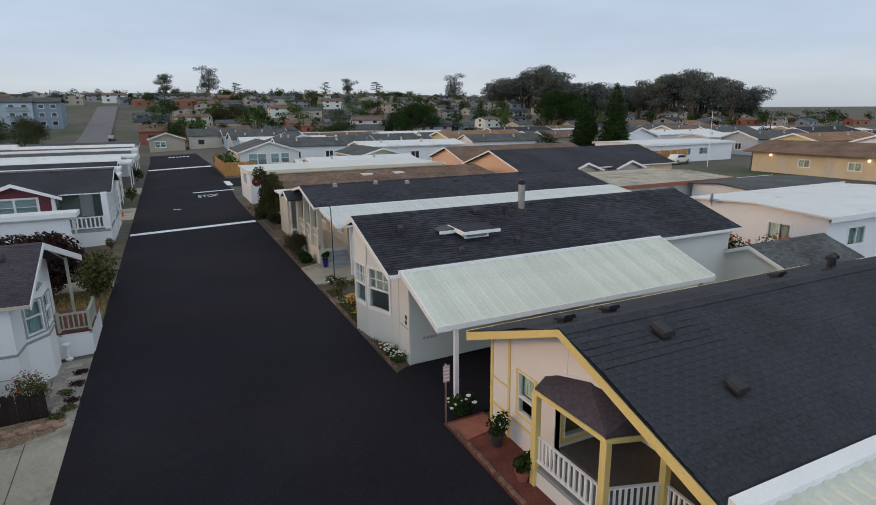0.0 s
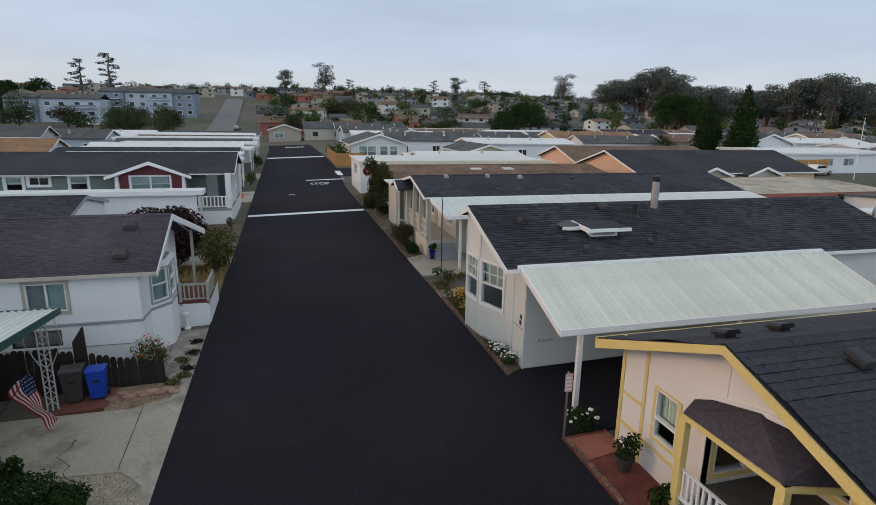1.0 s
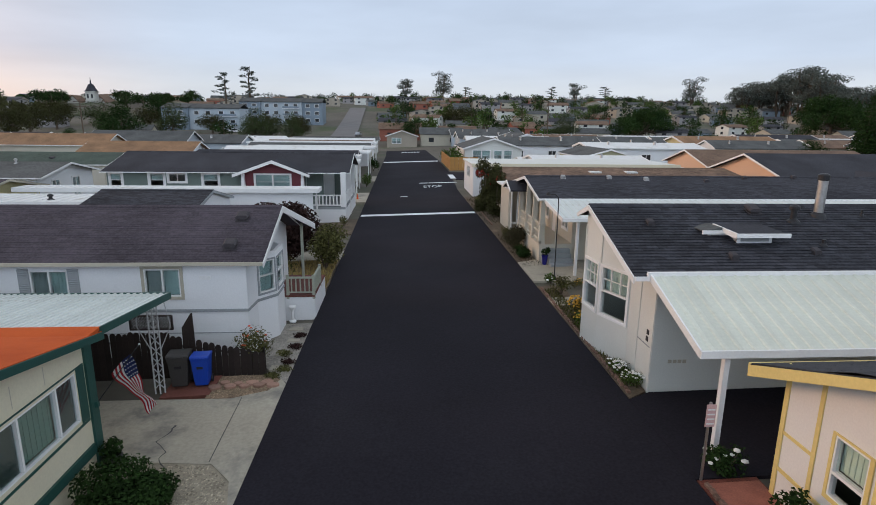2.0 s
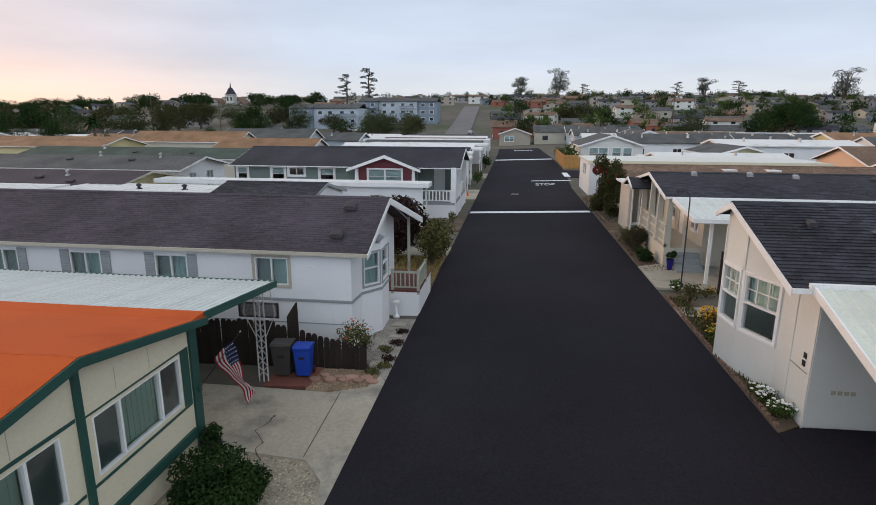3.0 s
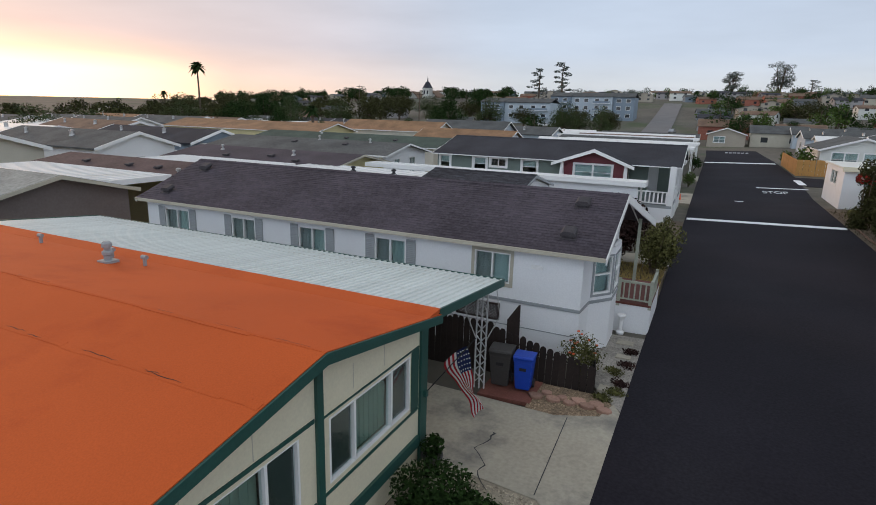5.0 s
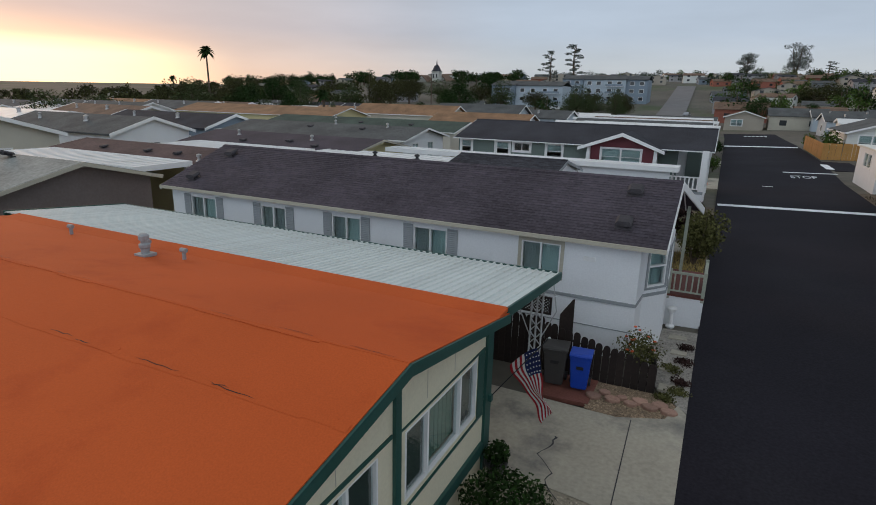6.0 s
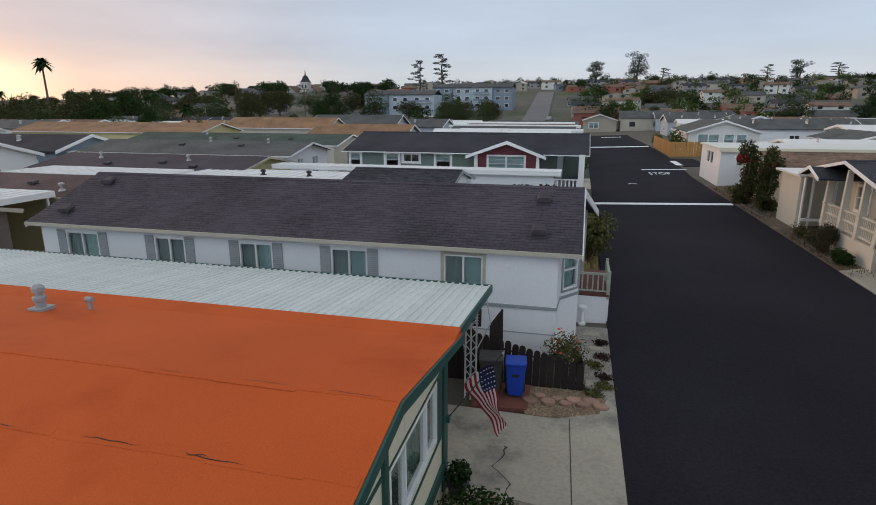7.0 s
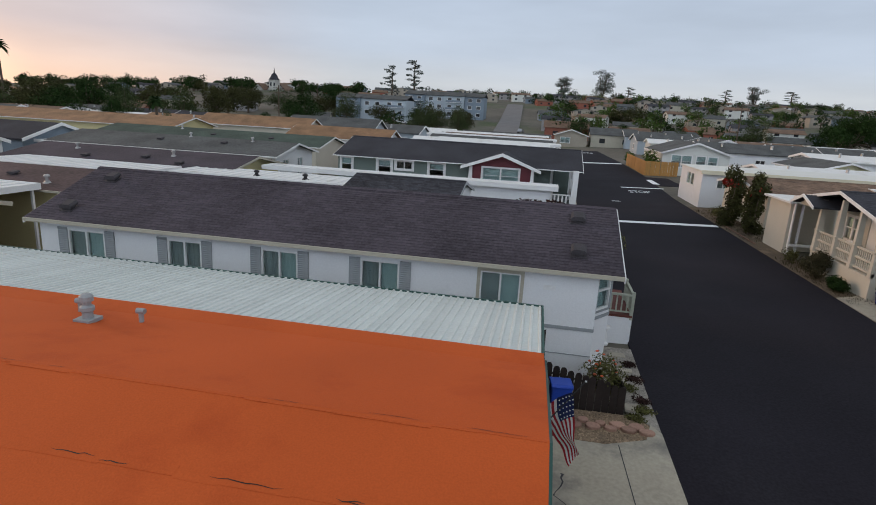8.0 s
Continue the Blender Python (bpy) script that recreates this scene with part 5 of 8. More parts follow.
# ---- off-white home with pale yellow trim and a corner porch ----
site(x=((10.1, 9.9), (10.62, 10.4), (12.5, 12.4)), y=((2.83, 3.1), (3.2, 3.45), (4.9, 5.2), (5.25, 5.55), (6.3, 6.98), (6.95, 7.65), (7.55, 8.42), (8.35, 9.12), (9.55, 10.40), (9.87, 10.75)),
     z=((0.18, -0.08), (0.95, 0.92), (1.43, 1.2), (2.2, 2.02), (2.7, 2.3), (2.88, 2.58), (4.15, 3.83)))
YZ = 0.18
yw = (7.55, 8.35, 0.95, 2.2)
yh, ysing = gable_house("mobile_home", 10.62, 24.0, 3.15, 9.55, YZ, 2.88, 4.15, PINKWHITE, SHINGLE_Y, YELLOWTRIM, "off-white mobile home with pale yellow trim and charcoal roof", over=0.32, front=0.55, holes={}, skip_walls="W", seed=31, east_front=False, yr=6.3, pieces=(10.1, 13.2, 0.9, 3.3), lift=0.006)
s2 = (4.15 - 2.88) / 3.15


def yh_z(y):
    return 4.15 - abs(y - 6.3) * s2 + 0.11


wall("wall", yh, west(10.62), 6.95, 9.55, YZ, 2.45, PINKWHITE, [yw])
bm = B()
prism(bm, [(9.55, 2.45), (9.55, 2.88), (6.3, 4.13), (4.4, 3.36), (5.9, 3.12), (6.95, 2.80), (6.95, 2.45)], -0.14, 0, west(10.62))
part("gable", bm, PINKWHITE, yh)
inner = [(3.75, 4.4, 0.75, 2.45), (4.55, 5.4, 0.6, 2.4), (5.75, 6.8, 0.95, 2.4)]
wall("recessed_wall", yh, west(12.5), 3.6, 6.95, YZ, 3.0, PINKWHITE, inner)
sw_ = (10.85, 12.3, 0.95, 2.4)
wall("side_wall", yh, south(6.95), 10.64, 12.5, YZ, 3.0, PINKWHITE, [sw_])
window(yh, south(6.95), *sw_, style="slider", blind=None, trim=YELLOWTRIM, trim_w=0.08)
window(yh, west(10.62), *yw, style="hung", blind="top", trim=YELLOWTRIM, trim_w=0.06)
for q in (inner[0], inner[2]):
    window(yh, west(12.5), *q, style="slider", blind=None, trim=YELLOWTRIM, trim_w=0.08)
# unseen ceiling, added to keep sky light out of the porch
bm = B()
slab(bm, [(10.64, 6.9), (10.2, 6.9), (10.22, 5.3), (11.35, 4.95), (11.3, 3.2), (12.48, 3.2), (12.48, 6.9)], 2.60, 2.64)
part("porch_ceiling", bm, mat("brown_boards", (0.16, 0.10, 0.07), 0.8, var=0.2, scale=0.4, fine=15, bump=0.2), yh)
bm = B()
box(bm, 5.5, 5.62, 0.0, 0.05, 0.6, 2.6, west(12.5))
part("post", bm, YELLOWTRIM, yh)
bm = B()
box(bm, 4.55, 5.4, -0.1, -0.05, 0.6, 2.4, west(12.5))
part("door", bm, TRIMWHITE, yh)
for y, w in ((9.5, 0.10), (8.72, 0.08)):
    bm = B()
    box(bm, y - w / 2, y + w / 2, 0.003, 0.03, YZ, 3.0 if y > 9 else 3.2, west(10.62))
    part("corner_trim", bm, YELLOWTRIM, yh)
for y0, y1, z in ((7.4, 9.45, 0.68), (8.76, 9.45, 1.55)):
    bm = B()
    box(bm, y0, y1, 0.003, 0.022, z, z + 0.06, west(10.62))
    part("batten", bm, YELLOWTRIM, yh)
# porch with three sides
py = thing("corner_porch", 10.2, 5.6, YZ, "yellow framed corner porch with white rails and dark roof", "porch")
corners = [(10.1, 6.95), (10.15, 5.25), (11.3, 4.9), (11.2, 3.2)]
bm = B()
slab(bm, [(10.62, 6.93), *corners, (12.35, 3.2), (12.35, 6.8)], 0.50, 0.58)
part("floor", bm, GREYTRIM, py)
for k, (a, b) in enumerate(zip(corners, corners[1:])):
    L = math.dist(a, b)
    P = slant(a, b)
    bm = B()
    box(bm, 0, L, -0.06, 0.0, YZ - 0.02, 0.50, P)
    part("skirt", bm, PINKWHITE, py)
    if k < 2:
        bm = B()
        box(bm, -0.05, L + 0.05, -0.08, 0.07, 2.52, 2.69, P)
        part("beam", bm, YELLOWTRIM, py)
    for z in (0.68, 1.38):
        bm = B()
        box(bm, 0, L, -0.05, 0.01, z, z + 0.05, P)
        part("rail", bm, TRIMWHITE, py)
    n = max(2, int(L / 0.115))
    for i in range(1, n):
        bm = B()
        box(bm, L * i / n - 0.022, L * i / n + 0.022, -0.04, 0.0, 0.72, 1.38, P)
        part("baluster", bm, TRIMWHITE, py)
for x, y, zt in ((10.1, 6.95, 2.58), (10.15, 5.25, 2.58), (11.3, 4.9, 2.70)):
    bm = B()
    box(bm, x - 0.07, x + 0.07, y - 0.07, y + 0.07, YZ, zt)
    part("column", bm, YELLOWTRIM, py)
bm = B()
lo = [(10.60, 7.25), (10.06, 6.98), (10.12, 5.24), (11.42, 4.84)]
vl = [bm.verts.new((x, y, 2.72)) for x, y in lo]
vh = [bm.verts.new((10.60, 6.9, 2.86)), bm.verts.new((10.60, 6.0, 3.15)), bm.verts.new((11.5, 5.3, 3.2))]
vb = [bm.verts.new((x, y, 2.68)) for x, y in lo]
for q in ((vl[0], vl[1], vh[0]), (vl[1], vl[2], vh[1], vh[0]), (vl[2], vl[3], vh[2], vh[1]), (vb[0], vb[1], vb[2], vb[3]), (vb[0], vb[1], vl[1], vl[0]), (vb[1], vb[2], vl[2], vl[1]), (vb[2], vb[3], vl[3], vl[2])):
    bm.faces.new(q)
part("porch_roof", bm, SHINGLE_W, py)
bm = B()
for a, b in (((6.92, 2.86), (6.0, 3.16)), ((6.0, 3.16), (4.75, 3.36))):
    prism(bm, [(a[0], a[1]), (b[0], b[1]), (b[0], b[1] + 0.05), (a[0], a[1] + 0.05)], 0.003, 0.03, west(10.62))
part("flashing", bm, TRIMWHITE, py)
for y, z0, z1 in ((6.62, 3.02, 3.98), (5.55, 3.28, 3.78)):
    bm = B()
    box(bm, y - 0.02, y + 0.02, 0.003, 0.016, z0, z1, west(10.62))
    part("gable_batten", bm, PINKWHITE, yh)
bm = B()
box(bm, 10.75, 10.97, 2.9, 3.15, YZ, 2.8)
part("corner_post", bm, YELLOWTRIM, yh)
site()
carport("awning", 10.1, 22.0, (3.02, 2.52), (-0.4, 2.22), STREAKED, YELLOWTRIM, "white ribbed metal awning with rust and yellow edge", posts=[(10.8, -0.4), (16, -0.4), (21.5, -0.4)], zb=0.2, pw=0.36, rib=0.035, group="")
site(x=((10.1, 9.9), (10.62, 10.4), (12.5, 12.4)), y=((2.83, 3.1), (3.2, 3.45), (4.9, 5.2), (5.25, 5.55), (6.3, 6.98), (6.95, 7.65), (7.55, 8.42), (8.35, 9.12), (9.55, 10.40), (9.87, 10.75)),
     z=((0.18, -0.08), (0.95, 0.92), (1.43, 1.2), (2.2, 2.02), (2.7, 2.3), (2.88, 2.58), (4.15, 3.83)))
bm = B()
prism(bm, [(2.86, 2.72), (2.60, 2.72), (2.60, 2.93), (2.86, 2.98)], 10.2, 22.0, lambda u, d, z: (d, u, z))
part("eave_flashing", bm, TRIMWHITE, yh)
for x, y in ((12.2, 4.35), (11.0, 7.2), (12.3, 7.3), (12.0, 5.75), (17.5, 4.6), (18.5, 7.4)):
    roof_vent(x, y, yh_z(y), s2 * (1 if y < 6.3 else -1), material=DARKMETAL, w=0.27, label="low dark roof vent on charcoal shingles")
for x, y in ((19.8, 6.9), (20.6, 7.2)):
    pipe_vent(x, y, yh_z(y), 0.35, 0.07, DARKMETAL, "black vent pipe near the ridge")

# shed beyond the carport
site(y=((10.8, 11.9),), z=((0.3, 0.0), (2.1, 1.9)))
shed, _ = gable_house("shed", 24.9, 29.5, 10.8, 14.2, 0.3, 2.1, 2.75, GREYWHITE, SHINGLE_G, TRIMWHITE, "small pale shed with a grey roof", over=0.15, front=0.15, seed=33, east_front=False)

# ---- beige home with the front porch ----
site(x=((10.62, 10.12), (10.85, 10.42), (12.4, 12.0)), y=((28.1, 28.75), (28.4, 29.0), (32.2, 32.3), (36.0, 36.0), (36.5, 37.4), (38.4, 40.3)), z=((0.08, -0.1), (0.95, 0.9), (1.9, 1.9), (3.32, 3.22), (4.15, 3.95)))
BZ = 0.08
r2, _ = gable_house("mobile_home", 12.4, 31.0, 28.4, 36.0, BZ, 3.32, 4.15, BEIGE, SHINGLE, TRIMWHITE, "beige mobile home with a columned front porch", over=0.3, front=1.75, holes={"W": [(29.3, 30.5, 1.5, 2.7), (32.0, 32.9, 0.9, 2.9), (33.6, 35.0, 1.5, 2.7)], "S": [(12.75, 13.6, 2.1, 2.8), (16.5, 17.9, 1.7, 2.8)]}, seed=41, east_front=False, yr=32.2)
window(r2, west(12.4), 29.3, 30.5, 1.5, 2.7, style="double", blind="half", trim=TRIMWHITE)
window(r2, west(12.4), 33.6, 35.0, 1.5, 2.7, style="double", blind="half", trim=TRIMWHITE)
for q in ((12.75, 13.6, 2.1, 2.8), (16.5, 17.9, 1.7, 2.8)):
    window(r2, south(28.4), *q, blind="dark", trim=TRIMWHITE, trim_w=0.07)
bm = B()
box(bm, 32.0, 32.9, -0.1, -0.05, 0.9, 2.9, west(12.4))
part("door", bm, TRIMWHITE, r2)
porch = thing("front_porch", 11.5, 31, BZ, "beige porch with tapered columns and panelled railing", "porch")
bm = B()
box(bm, 10.75, 12.4, 28.15, 34.15, BZ - 0.02, 0.95)
part("base", bm, BEIGE, porch)
bm = B()
prism(bm, [(33.1, 3.14), (34.35, 3.62), (35.6, 3.14), (35.6, 3.22), (34.35, 3.72), (33.1, 3.22)], 10.05, 12.0, lambda u, d, z: (d, u, z))
part("porch_gable_roof", bm, SHINGLE, porch)
bm = B()
prism(bm, [(33.05, 3.10), (34.35, 3.60), (35.65, 3.10), (35.65, 3.25), (34.35, 3.77), (33.05, 3.25)], 10.0, 10.047, lambda u, d, z: (d, u, z))
part("porch_gable_board", bm, TRIMWHITE, porch)
bm = B()
prism(bm, [(33.4, 3.12), (35.3, 3.12), (34.35, 3.58)], 10.3, 10.36, lambda u, d, z: (d, u, z))
part("porch_gable_panel", bm, TAUPE, porch)
for x in (10.75, 11.5):
    bm = B()
    box(bm, x, x + 0.07, 28.16, 28.23, 0.96, 1.9)
    part("baluster", bm, BEIGE, porch)
for y in (28.3, 30.2, 32.1, 34.0):
    bm = B()
    box(bm, 10.71, 10.99, y - 0.14, y + 0.14, 0.95, 1.12)
    box(bm, 10.70, 11.00, y - 0.15, y + 0.15, 1.90, 1.97)
    zt = 3.36 + 0.2 * (y > 29) + 0.25 * (31 < y < 33)
    lo = [bm.verts.new((10.85 + a * 0.13, y + b * 0.13, 1.121)) for a, b in ((-1, -1), (1, -1), (1, 1), (-1, 1))]
    hi = [bm.verts.new((10.85 + a * 0.085, y + b * 0.085, zt)) for a, b in ((-1, -1), (1, -1), (1, 1), (-1, 1))]
    for k in range(4):
        bm.faces.new((lo[k], lo[(k + 1) % 4], hi[(k + 1) % 4], hi[k]))
    part("column", bm, BEIGE, porch)
for y0, y1 in ((28.45, 30.05), (30.35, 31.95), (32.25, 33.85)):
    for z in (1.05, 1.45, 1.85):
        bm = B()
        box(bm, 10.80, 10.90, y0, y1, z, z + 0.07)
        part("rail", bm, BEIGE, porch)
    n = int((y1 - y0) / 0.17)
    for i in range(1, n):
        bm = B()
        y = y0 + (y1 - y0) * i / n
        box(bm, 10.83, 10.87, y - 0.03, y + 0.03, 1.1, 1.86)
        part("baluster", bm, BEIGE, porch)
for k in range(4):
    bm = B()
    box(bm, 11.05, 12.2, 27.0 + k * 0.27, 27.268 + k * 0.27, BZ - 0.02, 0.28 + k * 0.17)
    part("step", bm, GREYTRIM, porch)
s3 = (4.15 - 3.32) / 3.8
for x in (12.6, 15.2, 17.2, 20.5, 23.0, 26):
    y = 30.6 + (x * 7 % 1.3)
    roof_vent(x, y, 4.15 - (32.2 - y) * s3 + 0.11, s3, material=GALV if x < 18 else None, w=0.22, label="square metal roof vent")
site()
carport("carport", 10.45, 31.0, (28.72, 3.18), (25.45, 2.78), WHITEMETAL, TRIMWHITE, "wide white metal carport beside the beige porch", posts=[(11.3, 25.95), (17.5, 25.75), (24, 25.75)], zb=0.1)
site(x=((10.62, 10.12), (10.85, 10.42), (12.4, 12.0)), y=((28.1, 28.75), (28.4, 29.0), (32.2, 32.3), (36.0, 36.0), (36.5, 37.4), (38.4, 40.3)), z=((0.08, -0.1), (0.95, 0.9), (1.9, 1.9), (3.32, 3.22), (4.15, 3.95)))
# screened room at the far side of the porch
sr = thing("screened_room", 11.7, 37.2, 0.05, "narrow beige screened room with a white flat roof", "porch room")
for nm, a, m in (("wall", (10.75, 10.85, 36.5, 38.4), BEIGE), ("wall", (10.85, 13.5, 37.2, 37.3), BEIGE), ("wall", (10.85, 13.5, 38.3, 38.4), BEIGE)):
    bm = B()
    box(bm, *a, 0.0, 2.85)
    part(nm, bm, m, sr)
bm = B()
box(bm, 10.5, 13.8, 36.3, 38.7, 2.87, 2.98)
part("roof", bm, WHITEROOF, sr)
for x in (10.86, 11.25, 12.3):
    bm = B()
    box(bm, x, x + 0.07, 36.42, 36.49, 0.0, 2.85)
    part("post", bm, TRIMWHITE, sr)
bm = B()
box(bm, 10.9, 12.4, 36.38, 36.47, 0.55, 0.65)
part("rail", bm, TRIMWHITE, sr)

# ---- further homes on the right ----
site()
gable_house("mobile_home", 11.3, 30.5, 43.4, 52.4, -0.15, 2.55, 3.2, BEIGE, SHINGLE_B, TRIMWHITE, "beige mobile home with a brown shingle roof", seed=51, east_front=False, row=0.22)
for x in (18.5, 21.5):
    bm = B()
    box(bm, x, x + 0.9, 45.8, 46.8, 3.02, 3.13)
    tagged(part("skylight", bm, WHITEROOF), "pale skylight on a brown roof", "skylight")
site(y=((46.9, 53.6), (47.9, 54.7), (48.2, 55.0), (52.4, 62.6)), z=((-0.15, -0.2), (3.05, 2.9)))
r4 = thing("mobile_home", 20, 52, -0.1, "white mobile home with a long flat roof", "house")
for P, a, b, hl in ((south(48.2), 10.3, 30, [(11.4, 12.4, 1.7, 2.6)]), (north(52.4), 10.3, 30, []), (west(10.16), 48.2, 52.4, [(49.6, 51.0, 1.6, 2.7)]), (east(30.14), 48.2, 52.4, [])):
    wall("wall", r4, P, a, b, -0.15, 3.05, BLUESIDING if P(0, 1, 0)[0] == -1 else WHITEPAINT, hl)
window(r4, west(10.16), 49.6, 51.0, 1.6, 2.7, blind="half", trim=TRIMWHITE)
window(r4, south(48.2), 11.4, 12.4, 1.7, 2.6, blind="half", trim=TRIMWHITE)
bm = B()
box(bm, 10.0, 30.3, 47.9, 52.7, 3.06, 3.2)
part("roof", bm, GREYWHITE, r4)
bm = B()
box(bm, 9.95, 30.35, 47.8, 47.895, 2.9, 3.24)
part("fascia", bm, CREAM, r4)
site()
board_fence([(10.5, 103), (10.4, 84), (14.5, 83.5)], 1.9, 1.9, "honey coloured board fence at the side street corner", FENCEWOOD, bw=0.3, round_top=False)
rnd = random.Random(77)


def side_gable(x0, x1, y0, y1, ze, zr, wall_mat, roof_mat, trim_mat, label, wins=(), name="house", zb=None, seed=1, detail=False, group="park homes", holes_e=(), holes_w=()):
    """Home with its ridge along y: the gable looks towards the camera. wins: openings in the south gable."""
    xm = (x0 + x1) / 2
    zb = ground_z(xm, (y0 + y1) / 2) - 0.3 if zb is None else zb
    h = thing(name, xm, (y0 + y1) / 2, zb, label, "house", group)
    top = [(x0, ze), (x1, ze), (xm, zr)]
    wall("wall", h, south(y0), x0, x1, zb, ze, wall_mat, wins, 0.14, top)
    wall("wall", h, north(y1), x0, x1, zb, ze, wall_mat, (), 0.14, top)
    wall("wall", h, west(x0), y0 + 0.14, y1 - 0.14, zb, ze, wall_mat, holes_w)
    wall("wall", h, east(x1), y0 + 0.14, y1 - 0.14, zb, ze, wall_mat, holes_e)
    for q in wins:
        window(h, south(y0), *q, style="double" if q[1] - q[0] > 1.4 else "hung", blind="half", trim=TRIMWHITE)
    for q in holes_w:
        window(h, west(x0), *q, blind="half", trim=TRIMWHITE)
    sl = (zr - ze) / (xm - x0)
    for s, xe in ((-1, x0 - 0.35), (1, x1 + 0.35)):
        zz = ze - 0.35 * sl
        bm = B()
        prism(bm, [(xe, zz), (xm, zr), (xm, zr + 0.1), (xe, zz + 0.1)], y0 - 0.5, y1 + 0.3)
        part("roof", bm, roof_mat, h)
        bm = B()
        prism(bm, [(xe, zz - 0.1), (xm, zr - 0.1), (xm, zr + 0.12), (xe, zz + 0.12)], y0 - 0.54, y0 - 0.504)
        part("rake_board", bm, trim_mat, h)
        bm = B()
        box(bm, xe, xe + s * 0.04, y0 - 0.5, y1 + 0.3, zz - 0.08, zz + 0.1)
        part("gutter", bm, trim_mat, h)
    return h


side_gable(12.8, 21.4, 86.0, 99, 3.1, 4.5, GREYWHITE, SHINGLE_G, TRIMWHITE, "pale grey house with a grey gabled roof and porch", wins=[(14.0, 16.6, 1.2, 2.8), (17.2, 18.4, 1.4, 2.8), (18.7, 19.9, 1.4, 2.8)])

# ---- homes on the left between the white and the green ones ----
site(z=((-0.5, -0.5), (2.6, 2.3), (3.4, 3.05)))
gable_house("mobile_home", -12.7, -7.2, 29.6, 36.2, -0.5, 2.6, 3.37, WHITEPAINT, SHINGLE, GREYTRIM, "low white mobile home with a charcoal roof", front=0.15, seed=61)
flat_roof("carport", -21.5, -2.2, 38.7, 40.2, 2.8, "long white flat carport roof", posts=[(-2.5, 40.0), (-6, 40.0), (-14, 40.4), (-21, 40.4)])
flat_roof("carport", -24.5, -13.2, 33.2, 36.6, 2.68, "white flat carport roof with pipes", posts=[(-21.2, 33.8), (-14, 33.8)])
bm = B()
box(bm, -12, -2.6, 38.95, 39.05, -0.4, 2.5)
tagged(part("screen_wall", bm, WHITEPAINT), "white screen wall under the flat carport roof", "wall")
for x in (-16.5, -19.5):
    pipe_vent(x, 34.2, 2.68, 0.25, 0.09, DARKMETAL, "dark pipe on the white roof")

site(x=((-19.7, -18.2), (-19.1, -17.7), (-18.2, -16.93), (-16.2, -14.93), (-15.3, -13.96), (-14.9, -13.58), (-13.6, -12.4), (-12.2, -11.15), (-11.1, -10.08), (-9.6, -8.75), (-8.9, -8.2), (-7.84, -7.37), (-4.46, -4.67), (-3.2, -3.75), (-2.5, -3.3), (-0.6, -1.0), (-0.3, -0.5)),
     y=((43.9, 42.8), (52.5, 51.5)), z=((-0.55, -0.5), (0.75, 0.6), (2.2, 2.0), (3.45, 3.05), (3.7, 3.2), (4.66, 3.98), (5.0, 4.3)))
GZ = -0.55
gw = [(-19.1, -18.2, 2.35, 3.4), (-16.2, -15.3, 2.35, 3.4), (-14.9, -13.6, 2.75, 3.4), (-12.2, -11.1, 2.35, 3.4)]
gh, _ = gable_house("mobile_home", -19.4, -3.5, 44.5, 52.5, GZ, 3.7, 5.0, SAGE, SHINGLE, TRIMWHITE, "sage green home with white trim and a maroon gable", over=0.4, front=3.2, holes={"S": gw, "E": [(45.3, 46.5, 1.6, 3.3), (47.5, 48.5, 0.9, 3.1)]}, seed=71)
for q in gw:
    window(gh, south(44.5), *q, style="hung" if q[1] - q[0] < 1.2 else "slider", blind="top" if q[1] - q[0] < 1.2 else None, trim=TRIMWHITE, trim_w=0.16)
window(gh, east(-3.5), 45.3, 46.5, 1.6, 3.3, blind="half", trim=TRIMWHITE)
bm = B()
box(bm, 47.5, 48.5, -0.1, -0.05, 0.9, 3.1, east(-3.5))
part("door", bm, DARKWOOD, gh)
proj = thing("gable_bay", -6.0, 44.2, 0.5, "maroon gabled bay with a wide white window", "bay")
wall("wall", proj, south(43.9), -8.9, -3.2, GZ, 3.6, MAROON, [(-7.7, -4.6, 2.2, 3.45)], 0.14, [(-8.9, 3.6), (-3.2, 3.6), (-6.05, 4.62)])
for P, a in ((west(-8.9), 0), (east(-3.2), 0)):
    wall("wall", proj, P, 44.04, 44.5, GZ, 3.6, SAGE)
window(proj, south(43.9), -7.7, -4.6, 2.2, 3.45, style="double", blind="full", trim=TRIMWHITE, trim_w=0.14)
for s, xe in ((-1, -9.6), (1, -2.5)):
    ze = 3.38
    bm = B()
    prism(bm, [(xe, ze), (-6.05, 4.66), (-6.05, 4.76), (xe, ze + 0.1)], 43.4, 48.0)
    part("roof", bm, SHINGLE, proj)
    bm = B()
    prism(bm, [(xe, ze - 0.12), (-6.05, 4.54), (-6.05, 4.80), (xe, ze + 0.14)], 43.34, 43.39)
    part("rake_board", bm, TRIMWHITE, proj)
